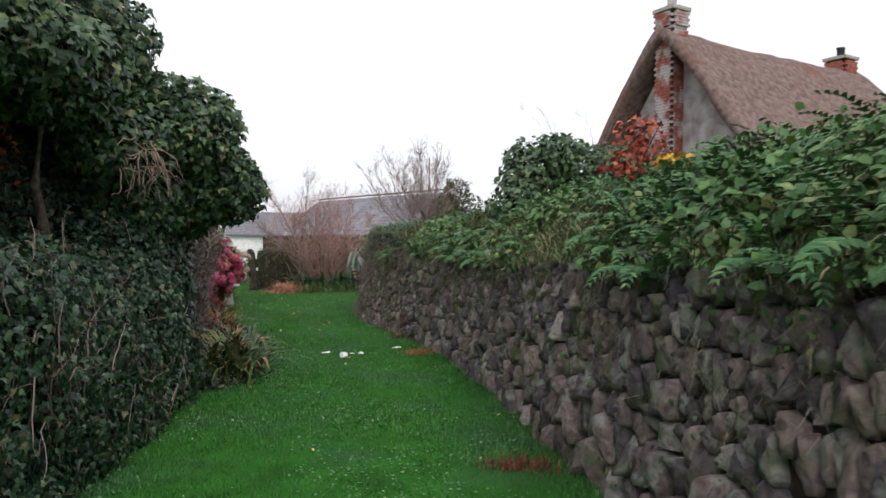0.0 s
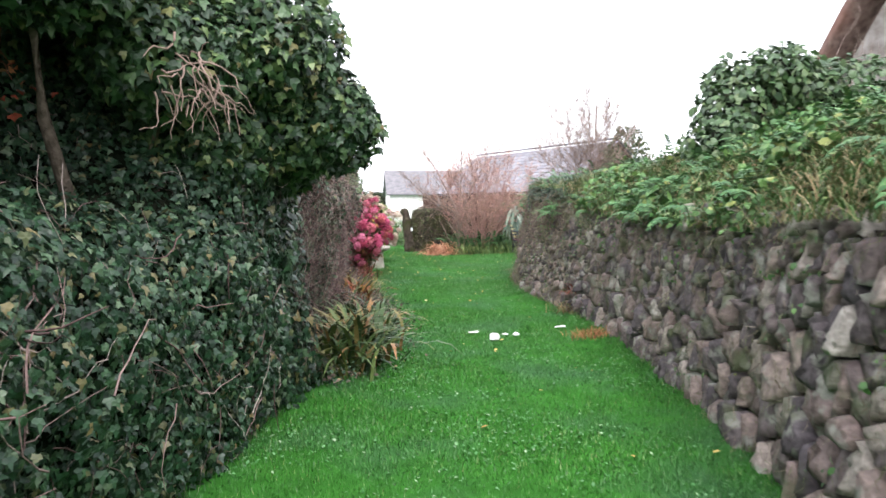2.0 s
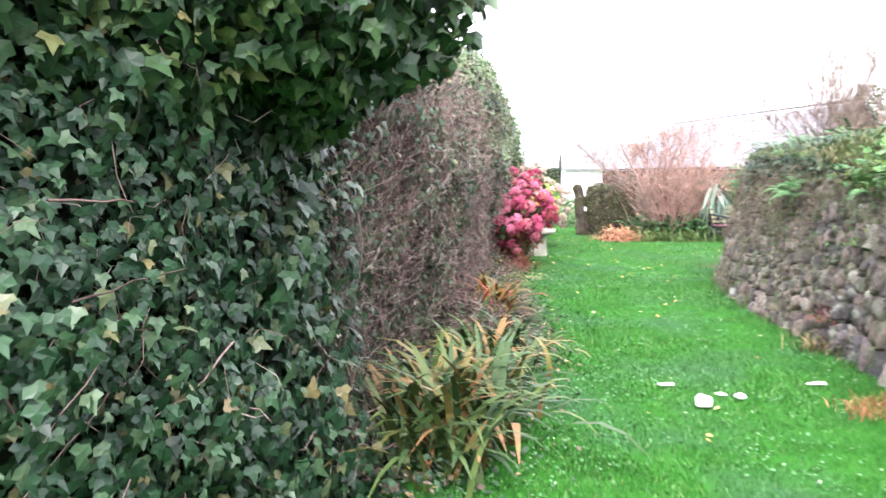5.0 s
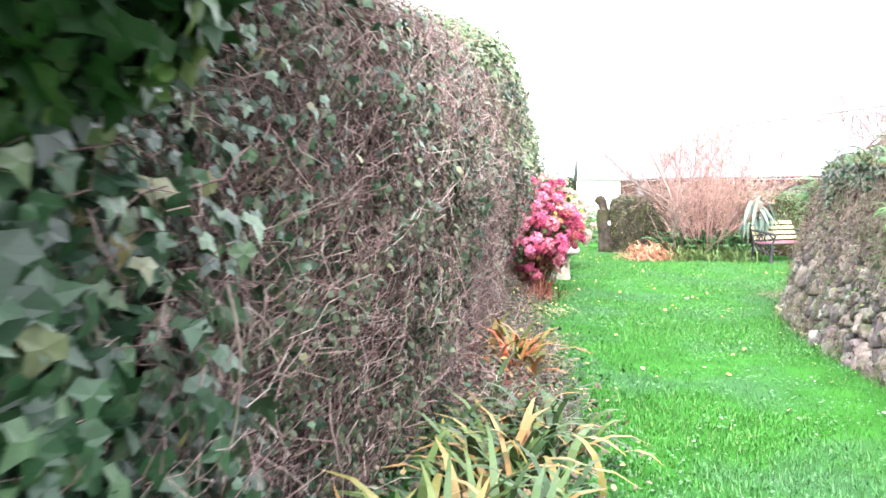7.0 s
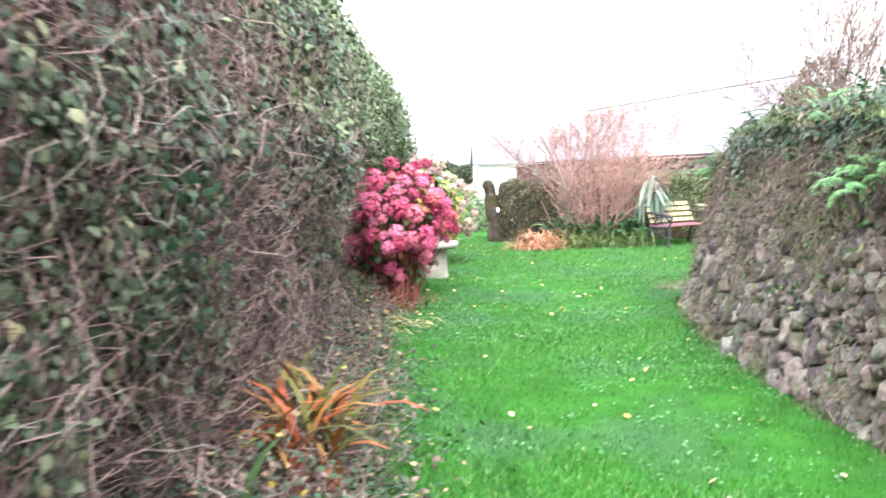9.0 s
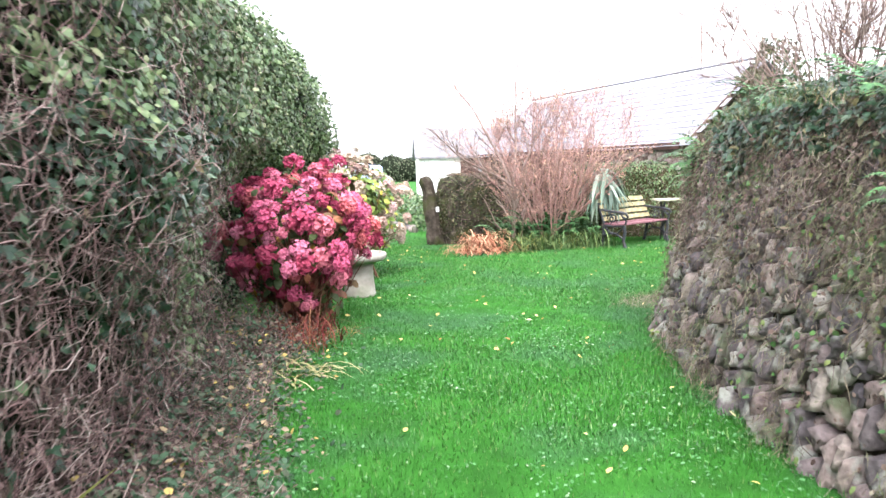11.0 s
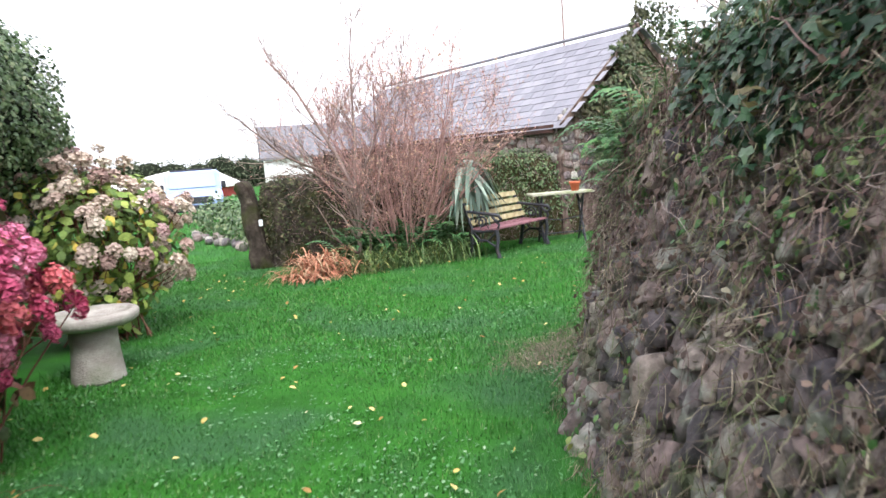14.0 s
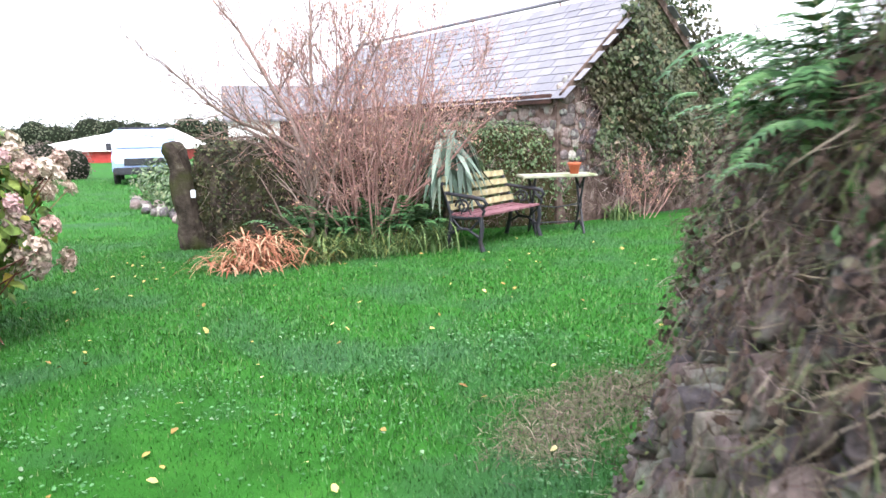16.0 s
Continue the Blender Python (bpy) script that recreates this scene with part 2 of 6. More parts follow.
def grid_faces(m, k):
    i, j = np.meshgrid(np.arange(m - 1), np.arange(k - 1), indexing="ij")
    return np.stack([i * k + j, (i + 1) * k + j, (i + 1) * k + j + 1, i * k + j + 1], -1).reshape(-1, 4)


def sheet(path, profile, outward, bulge=0.12, step=0.18, scale=1.2, seed=0.0):
    """An uneven surface swept along a path. profile(x, y): points (out, z) from the foot up. outward: 1 for the side to the right of the way."""
    P = along(path, step)
    d = unit(np.gradient(P, axis=0))
    out = np.stack([d[:, 1], -d[:, 0]], 1) * outward
    rows = []
    for p, o in zip(P, out):
        pr = np.array(profile(*p))
        rows.append(np.c_[p[None] + pr[:, :1] * o, pr[:, 1]])
    G = np.array(rows)
    m, k = G.shape[:2]
    flat = G.reshape(-1, 3)
    N = np.repeat(np.c_[out, np.full(len(out), 0.25)], k, 0)
    flat = flat + N * (bulge * (noise3(flat, scale, seed) + 0.5 * noise3(flat, scale * 3, seed + 5)))[:, None]
    return flat.reshape(m, k, 3)


def on_sheet(G, count, keep=None):
    """Random points on a swept surface, evenly by area, with normals."""
    a, b, c = G[:-1, :-1].reshape(-1, 3), G[1:, :-1].reshape(-1, 3), G[:-1, 1:].reshape(-1, 3)
    n = np.cross(b - a, c - a)
    area = np.linalg.norm(n, axis=1)
    w = area if keep is None else area * np.array([keep(*p) for p in a])
    pick = rng.choice(len(a), count, p=w / w.sum())
    u, v = rng.random((2, count, 1))
    pos = a[pick] + u * (b - a)[pick] + v * (c - a)[pick]
    return pos, unit(n[pick])


# ---- ground ----
def ground():
    ax = np.r_[-900, -300, -120, -60, -40, np.arange(-30, 30.1, 0.5), 40, 60, 120, 300, 900]
    ay = np.r_[-900, -300, -100, -40, np.arange(-20, 60.1, 0.5), 80, 120, 300, 900]
    X, Y = np.meshgrid(ax, ay, indexing="ij")
    P = np.stack([X, Y, 0 * X], -1).reshape(-1, 3)
    P[:, 2] = 0.025 * noise3(P, 0.5) + 0.012 * noise3(P, 1.7, 3)
    ob = ob_np("ground", P, grid_faces(len(ax), len(ay)), M_GROUND, None, True)
    return tagged(ob, "short mown green lawn over soft soil", "lawn", kind="structure")


ground()

# The line of the stone wall's face and of the hedges' faces, from the start of the walk onwards.
WALL = [(1.98, -6), (1.95, 2), (1.97, 5), (1.9, 7), (1.75, 8.5), (1.5, 9.8), (1.2, 11), (0.97, 12), (0.86, 13), (0.78, 14), (0.80, 14.6), (0.95, 15.2), (1.3, 15.8), (1.9, 16.3), (3, 16.8), (7, 17.3)]
HEDGE_A = [(-1.35, -6), (-1.3, 2), (-1.22, 4.6), (-1.25, 5.5), (-1.4, 6.1), (-1.9, 6.5)]
HEDGE_B = [(-1.6, 5.9), (-1.5, 7), (-1.6, 8.4), (-1.72, 9.3), (-2.0, 9.9)]
HEDGE_C = [(-1.95, 8.6), (-1.78, 9.2), (-1.88, 10.2), (-2.3, 12.0), (-2.75, 13.4), (-3.1, 15), (-3.2, 17), (-3.25, 18.0), (-3.5, 18.7), (-4.2, 19.1), (-7, 19.3)]


def dist_to(path, X, Y):
    """Distance from points to a polyline, signed: positive to its right."""
    P = along(path, 0.1)
    best = np.full(X.shape, 1e9)
    side = np.ones(X.shape)
    for a, b in zip(P[:-1], P[1:]):
        d = b - a
        t = np.clip(((X - a[0]) * d[0] + (Y - a[1]) * d[1]) / (d @ d), 0, 1)
        ex, ey = X - a[0] - t * d[0], Y - a[1] - t * d[1]
        r = np.hypot(ex, ey)
        hit = r < best
        best = np.where(hit, r, best)
        side = np.where(hit, np.sign(ex * d[1] - ey * d[0]), side)
    return best * side


def left_edge(y):
    return np.interp(y, [-6, 2, 5, 6, 8, 10, 11.5, 12.7, 14, 16, 19, 21, 23], [-1.3, -1.25, -1.15, -0.8, -0.75, -1.2, -1.7, -2.1, -2.3, -2.7, -3.2, -6, -9])


def right_edge(y):
    W = np.array(WALL)
    return np.where(y < 14.6, np.interp(y, W[:11, 1], W[:11, 0]), np.interp(y, [14.6, 15.8, 16.3, 16.9, 20, 23], [0.8, 1.3, 1.9, 3.2, 6, 6]))


def lawn_grass():
    sets = []
    for y0, y1, x0, x1, dens, lng in ((-1, 10, -1.6, 2.2, 3000, 0.036), (10, 17, -3.2, 2.2, 2600, 0.037), (17, 23.5, -5, 6, 1900, 0.038), (23.5, 40, -11, -2.2, 260, 0.07)):
        n = int((y1 - y0) * (x1 - x0) * dens)
        x, y = rng.uniform(x0, x1, n), rng.uniform(y0, y1, n)
        ok = (x > left_edge(y) + 0.09 * np.sin(2.3 * y) + 0.05 * np.sin(7.1 * y) + rng.normal(0, 0.07, n)) & (x < right_edge(y) + 0.03) if y1 < 24 else x < -2.6 - 0.25 * (y - 23)
        x, y = x[ok], y[ok]
        n = len(x)
        edge = np.exp(-np.clip(np.minimum(right_edge(y) - x, x - left_edge(y)), 0, 1) / 0.12) if y1 < 24 else np.zeros(n)
        sx = rng.uniform(0.004, 0.008, n) * np.interp(y, [14, 20], [1.0, 1.5])
        ln = rng.uniform(0.6, 1.3, n) * lng * (1 + 1.6 * edge * rng.random(n))
        R = turn_z(rng.uniform(0, 6.283, n), rng.uniform(0.25, 1.35, n))
        sets.append(scatter(BLADE, np.c_[x, y, np.full(n, -0.004)], R, np.c_[sx, ln, ln]))
    V, F = joined(*sets)
    ob = ob_np("grass", V, F, M_GRASS)
    tagged(ob, "dense short green grass blades on the lawn", "grass", kind="stuff")


lawn_grass()


def clover():
    """Low clover and daisy leaves in loose patches between the blades."""
    n = 34000
    y = rng.uniform(-0.5, 18, n)
    x = rng.uniform(-3.0, 2.1, n)
    patch = noise3(np.c_[x, y, 0 * x], 0.9, 101) + 0.6 * noise3(np.c_[x, y, 0 * x], 3.0, 103) + rng.normal(0, 0.12, n)
    ok = (x > left_edge(y)) & (x < right_edge(y)) & (patch > 0.06)
    x, y = x[ok], y[ok]
    n = len(x)
    R = frames(np.tile([0.0, 0, 1.0], (n, 1)), rng.normal(size=(n, 3)), 0.35, 0.3)
    V, F = scatter(OVAL, np.c_[x, y, rng.uniform(0.012, 0.034, n)], R, rng.uniform(0.014, 0.032, n))
    tagged(ob_np("clover", V, F, M_CLOVER), "pale clover and daisy leaves scattered through the lawn", "clover", kind="stuff")


M_CLOVER = leafy("clover_leaves", [(0.0, (0.03, 0.13, 0.025)), (0.5, (0.06, 0.19, 0.055)), (0.85, (0.10, 0.24, 0.09)), (1.0, (0.24, 0.33, 0.20))], 0.45, 0.4)
clover()


# ---- stone wall and bank ----
def batter(y):
    return np.interp(y, [9, 12, 14, 15], [0.04, 0.20, 0.22, 0.28])


def bank_height(d, y):
    low = np.interp(y, [-6, 2, 7, 9.5, 10.6, 13.5, 14.1, 14.8, 17], [1.46, 1.42, 1.34, 1.45, 1.78, 1.8, 1.62, 1.4, 1.3])
    d = np.maximum(d, 0)
    return low + np.interp(y, [8.5, 10.6], [0.55, 0.16]) * (1 - np.exp(-d / 0.55)) + np.interp(y, [8.5, 10.6], [0.17, 0.03]) * np.minimum(d, 3.5)


def bank():
    ax, ay = np.arange(0.6, 14.1, 0.14), np.arange(-6, 18.0, 0.14)
    X, Y = np.meshgrid(ax, ay, indexing="ij")
    D = dist_to(WALL, X, Y) - 1.35 * batter(Y) + 0.05
    Z = bank_height(D, Y)
    P = np.stack([X, Y, Z], -1).reshape(-1, 3)
    P[:, 2] += 0.10 * noise3(P, 1.3, 2) + 0.04 * noise3(P, 4, 8)
    F = grid_faces(len(ax), len(ay))
    F = F[(D.ravel()[F] > 0.05).all(1)]
    ob = ob_np("bank", P, F[:, ::-1], M_BANK, None, True)
    tagged(ob, "earth bank held up by the stone wall", "bank", kind="structure")


bank()


def wall_core():
    G = sheet(WALL, lambda x, y: [(-0.05 - float(batter(y)) * z, z) for z in np.linspace(-0.1, 1.0, 10) * float(bank_height(np.array(0.0), np.array(y)))] + [(-0.6, float(bank_height(np.array(0.0), np.array(y))))], -1, 0.03, 0.15, 2.0)
    ob = ob_np("wall_east", G.reshape(-1, 3), grid_faces(*G.shape[:2]), M_JOINT, None, True)
    return tagged(ob, "dry stone retaining wall with dark earthy joints", "stone wall", kind="structure"), G


wall_east, WALL_G = wall_core()


def stone_mesh(seed, sub=2):
    bm = bmesh.new()
    bmesh.ops.create_icosphere(bm, subdivisions=sub, radius=1.0)
    for v in bm.verts:
        c = v.co
        p = 3.2
        r = (abs(c.x) ** p + abs(c.y) ** p + abs(c.z) ** p) ** (-1 / p)
        k = 1 + 0.20 * noise.noise(c * 1.3 + Vector((seed * 3.1, seed, 0))) + 0.08 * noise.noise(c * 3 + Vector((0, seed, seed * 2)))
        v.co = c * r * k
    me = bpy.data.meshes.new("stone")
    bm.to_mesh(me)
    bm.free()
    me.polygons.foreach_set("use_smooth", np.full(len(me.polygons), True))
    me.materials.append(M_STONE)
    return me


def stone_material():
    m = bpy.data.materials.new("fieldstone")
    m.use_nodes = True
    nt = m.node_tree
    p = nt.nodes["Principled BSDF"]
    info, geo = nt.nodes.new("ShaderNodeObjectInfo"), nt.nodes.new("ShaderNodeNewGeometry")
    add = nt.nodes.new("ShaderNodeMath")
    add.operation = "ADD"
    nt.links.new(info.outputs["Random"], add.inputs[0])
    nt.links.new(geo.outputs["Random Per Island"], add.inputs[1])
    fract = nt.nodes.new("ShaderNodeMath")
    fract.operation = "FRACT"
    nt.links.new(add.outputs[0], fract.inputs[0])
    r = ramp(nt, [(0.0, (0.085, 0.075, 0.083)), (0.35, (0.14, 0.116, 0.118)), (0.65, (0.205, 0.155, 0.145)), (0.85, (0.26, 0.21, 0.185)), (1.0, (0.36, 0.335, 0.30))])
    nt.links.new(fract.outputs[0], r.inputs[0])
    grain = ramp(nt, [(0.3, (0.55, 0.55, 0.55)), (0.7, (1.35, 1.35, 1.35))])
    co = nt.nodes.new("ShaderNodeNewGeometry")
    n1 = nt.nodes.new("ShaderNodeTexNoise")
    n1.inputs["Scale"].default_value, n1.inputs["Detail"].default_value = 22, 8
    nt.links.new(co.outputs["Position"], n1.inputs["Vector"])
    nt.links.new(n1.outputs["Fac"], grain.inputs[0])
    col = mix(nt, r.outputs[0], grain.outputs[0], 1.0, "MULTIPLY")
    n2 = nt.nodes.new("ShaderNodeTexNoise")
    n2.inputs["Scale"].default_value, n2.inputs["Detail"].default_value = 7, 8
    nt.links.new(co.outputs["Position"], n2.inputs["Vector"])
    cut = ramp(nt, [(0.54, (0, 0, 0)), (0.64, (1, 1, 1))])
    nt.links.new(n2.outputs["Fac"], cut.inputs[0])
    col = mix(nt, col, (0.28, 0.28, 0.25), cut.outputs[0])
    n3 = nt.nodes.new("ShaderNodeTexNoise")
    n3.inputs["Scale"].default_value, n3.inputs["Detail"].default_value = 3.5, 6
    nt.links.new(co.outputs["Position"], n3.inputs["Vector"])
    moss = ramp(nt, [(0.56, (0, 0, 0)), (0.68, (0.8, 0.8, 0.8))])
    nt.links.new(n3.outputs["Fac"], moss.inputs[0])
    col = mix(nt, col, (0.06, 0.075, 0.025), moss.outputs[0])
    nt.links.new(col, p.inputs["Base Color"])
    p.inputs["Roughness"].default_value, p.inputs["Specular IOR Level"].default_value = 0.85, 0.25
    b = nt.nodes.new("ShaderNodeBump")
    b.inputs["Strength"].default_value, b.inputs["Distance"].default_value = 0.9, 0.02
    nt.links.new(n1.outputs["Fac"], b.inputs["Height"])
    nt.links.new(b.outputs[0], p.inputs["Normal"])
    return m


M_STONE = stone_material()
STONES = [stone_mesh(k) for k in range(14)]


def clip(poly, m, d):
    """The part of a polygon on the near side of a line (points p with p . d < m . d)."""
    out = []
    for p, q in zip(poly, poly[1:] + poly[:1]):
        a, b = (p[0] - m[0]) * d[0] + (p[1] - m[1]) * d[1], (q[0] - m[0]) * d[0] + (q[1] - m[1]) * d[1]
        if a <= 0:
            out.append(p)
        if a * b < 0:
            t = a / (a - b)
            out.append((p[0] + t * (q[0] - p[0]), p[1] + t * (q[1] - p[1])))
    return out


def wall_seeds(length):
    """Where the stones sit on the wall's face: (distance along, height), in loose leaning courses."""
    S, z = [], -0.02
    while z < 1.95:
        low = z < 0.62
        h = rng.uniform(0.17, 0.25) if low else rng.uniform(0.18, 0.27)
        s = rng.uniform(0, 0.2)
        while s < length:
            fine = np.interp(s, [13.5, 16.5], [1.0, 0.7])
            slab = low and s < 15
            w = (rng.uniform(0.08, 0.20) if slab else rng.uniform(0.05, 0.10)) * fine
            wave = 0.09 * noise.noise(Vector((s * 0.8, z * 2, 0))) + 0.04 * noise.noise(Vector((s * 3, z, 4)))
            if rng.random() > 0.07:
                S.append((s + w / 2 + 0.12 * z, z + h / 2 + wave + rng.uniform(-0.42, 0.42) * h))
            s += w
        z += h
    return np.array(S)


def wall_stones():
    """Fitted field stones with dark gaps between them, each bulging out of the face by itself."""
    P = along(WALL, 0.02)
    d = unit(np.gradient(P, axis=0))
    out = np.stack([-d[:, 1], d[:, 0]], 1)
    length = len(P) * 0.02
    S = wall_seeds(length)
    order = np.argsort(S[:, 0])
    S = S[order]
    stretch = np.array([1.0, 0.66])

    def place(s, z, depth):
        i = min(max(s / 0.02, 0), len(P) - 2)
        k, f = int(i), i - int(i)
        q = P[k] * (1 - f) + P[k + 1] * f
        o = out[k] * (1 - f) + out[k + 1] * f
        q = q + o * (depth - float(batter(q[1])) * z)
        return (q[0], q[1], z)

    made, sets = 0, []
    lo = np.searchsorted(S[:, 0], S[:, 0] - 0.55)
    hi = np.searchsorted(S[:, 0], S[:, 0] + 0.55)
    for n, (s, z) in enumerate(S):
        y = P[min(max(int(s / 0.02), 0), len(P) - 1)][1]
        top = float(bank_height(np.array(0.0), np.array(y))) + float(np.interp(y, [9.5, 11], [0.03, -0.10]))
        if z > top or s < 0.4 or s > length - 0.4 or y < -4:
            continue
        poly = [(s - 0.24, z - 0.22), (s + 0.24, z - 0.22), (s + 0.24, z + 0.22), (s - 0.24, z + 0.22)]
        for j in range(lo[n], hi[n]):
            if j == n:
                continue
            e = (S[j] - S[n]) * stretch
            if e @ e < 0.25:
                poly = clip(poly, (S[n] + S[j]) / 2, e * stretch)
        if len(poly) < 3:
            continue
        c = np.mean(poly, axis=0)
        A = np.array(poly)
        # cut the corners, then leave a gap all round
        A = np.array([p for a, b in zip(A, np.roll(A, -1, 0)) for p in (0.78 * a + 0.22 * b, 0.22 * a + 0.78 * b)])
        keep = [0]
        for i in range(1, len(A)):
            if np.linalg.norm(A[i] - A[keep[-1]]) > 0.018:
                keep.append(i)
        A = A[keep]
        if len(A) < 4:
            continue
        r = np.linalg.norm(A - c, axis=1, keepdims=True)
        A = c + (A - c) * np.maximum(1 - rng.uniform(0.007, 0.019) / r, 0.3) * (1 + rng.normal(0, 0.03, (len(A), 1)))
        size = float(r.mean())
        proud = rng.normal(0.0, 0.022) + 0.03 * noise.noise(Vector((s, z, 0)) * 1.6)
        tilt = rng.normal(0, 0.22, 2)
        bulge = min(0.05, size * rng.uniform(0.15, 0.42))
        V, m = [], len(A)
        for shrink, dep in ((1.0, -0.12), (1.0, -0.02), (0.92, bulge * 0.8), (0.55, bulge)):
            for p in A:
                q = c + (p - c) * shrink
                dd = proud + dep + ((q - c) @ tilt if dep > -0.1 else 0) + (rng.normal(0, 0.012) if shrink < 1 else 0)
                V.append(place(q[0], max(q[1], -0.08), dd))
        V.append(place(c[0], c[1], proud + bulge * 1.08 + rng.normal(0, 0.004)))
        F = []
        for ring in range(3):
            for i in range(m):
                j = (i + 1) % m
                a, b, e, f = ring * m + i, ring * m + j, ring * m + m + j, ring * m + m + i
                F += [(a, b, e), (a, e, f)]
        F += [(3 * m + i, 3 * m + (i + 1) % m, 4 * m) for i in range(m)]
        near = (2.2 < y < 5.2) or (12.9 < y < 14.9)
        if near and made < 300 and m < 9:
            me = mesh_np("stone", V, F, True)
            me.materials.append(M_STONE)
            ob = new("stone", me)
            ob.parent = wall_east
            made += 1
        else:
            sets.append((np.array(V), np.array(F)))
    ob = ob_np("stones", *joined(*sets), M_STONE, wall_east, True)
    tagged(ob, kind="stuff")


def bank_plants():
    """Ferns, bramble leaves and grasses on the bank, hanging over the wall's top."""
    n = 90000
    y = rng.uniform(-4, 17, n)
    x = rng.uniform(0.6, 6.5, n)
    D = dist_to(WALL, x, y)
    ok = (D > -0.03) & (rng.random(n) < np.where(D < 0.9, 1.0, np.exp(-(D - 0.9) / 1.0)))
    x, y, D = x[ok], y[ok], D[ok]
    D = D - 1.35 * batter(y) + 0.05
    ok = D > -0.04
    x, y, D = x[ok], y[ok], D[ok]
    z = bank_height(D, y) + 0.08 * noise3(np.c_[x, y, 0 * x], 1.3, 2)
    pos = np.c_[x, y, z]
    n = len(x)
    late = np.interp(y, [9.5, 11.5], [0.0, 1.0])
    kind = noise3(pos, 0.9, 11) + 0.22 * rng.normal(size=n)
    lump = 0.5 + 0.5 * np.clip(noise3(pos, 1.5, 17) * 2, -1, 1)
    fern = (kind > -0.05) & (rng.random(n) < 0.11 * (1 - 0.8 * late))
    a = fern.nonzero()[0]
    V, F = scatter(FERN, pos[a], turn_z(rng.uniform(0.2, 2.9, len(a)), rng.uniform(-0.35, 0.75, len(a))), rng.uniform(0.2, 0.46, len(a)))
    tagged(ob_np("ferns", V, F, M_FERN), "green fern fronds growing along the bank above the wall", "ferns", kind="stuff")
    leaf = (kind > -0.2) & ~fern & (rng.random(n) < 1 - late)
    a = np.repeat(leaf.nonzero()[0], 2)
    p = pos[a] + np.c_[rng.normal(0, 0.06, (len(a), 2)), rng.random(len(a)) ** 1.5 * 0.34 * lump[a]]
    R = frames(np.tile([-0.35, -0.2, 0.8], (len(a), 1)), np.tile([-0.6, -0.3, -0.2], (len(a), 1)), 0.6, 0.8)
    V, F = scatter(OVAL, p, R, rng.uniform(0.035, 0.095, len(a)))
    tagged(ob_np("bramble_leaves", V, F, M_BROADLEAF), "mixed green bramble and nettle leaves covering the bank", "undergrowth", kind="stuff")
    g = (kind < 0.12) | (D < 0.12)
    a = np.repeat(g.nonzero()[0], 3)
    p = pos[a] + np.c_[rng.normal(0, 0.05, (len(a), 2)), np.zeros(len(a))]
    ln = rng.uniform(0.12, 0.36, len(a)) * (1 - 0.35 * late[a])
    V, F = scatter(STRAP, p, turn_z(rng.uniform(0, 6.283, len(a)), rng.uniform(-0.6, 0.3, len(a))), np.c_[rng.uniform(0.0035, 0.009, len(a)) * (1 - 0.6 * late[a]), ln, ln])
    tagged(ob_np("tall_grass", V, F, M_BANKGRASS), "long arching green and straw grass on the bank", "grass", kind="stuff")


M_BANKGRASS = leafy("bank_grass", [(0.0, (0.03, 0.08, 0.02)), (0.4, (0.07, 0.14, 0.035)), (0.6, (0.13, 0.16, 0.06)), (0.8, (0.2, 0.14, 0.075)), (1.0, (0.33, 0.26, 0.15))], 0.6, 0.25)
bank_plants()
wall_stones()


# ---- hedges on the other side ----
def profile_a(x, y):
    k = float(np.interp(y, [3.6, 4.6], [0.0, 1.0]))
    low = [(0.02, -0.1), (0.05, 0.3), (0.05, 0.7), (0.03, 1.05), (-0.02, 1.3), (-0.12, 1.44), (-0.35, 1.52), (-0.75, 1.52), (-1.0, 1.8), (-1.15, 2.6)]
    tall = [(0.02, -0.1), (0.04, 0.35), (0.05, 0.8), (0.04, 1.2), (0.01, 1.55), (-0.03, 1.88), (-0.1, 2.2), (-0.22, 2.48), (-0.5, 2.65), (-1.1, 2.7)]
    return [((1 - k) * p + k * r, (1 - k) * q + k * s) for (p, q), (r, s) in zip(low, tall)]


def hedge_profile(top, lean):
    def f(x, y):
        h = top(y)
        return [(lean - 0.25, -0.1), (lean - 0.12, 0.35 * h), (lean, 0.6 * h), (lean - 0.02, 0.8 * h), (lean - 0.15, 0.92 * h), (lean - 0.45, h), (lean - 1.0, 1.03 * h), (lean - 1.8, 1.0 * h), (lean - 2.2, 0.5 * h)]
    return f


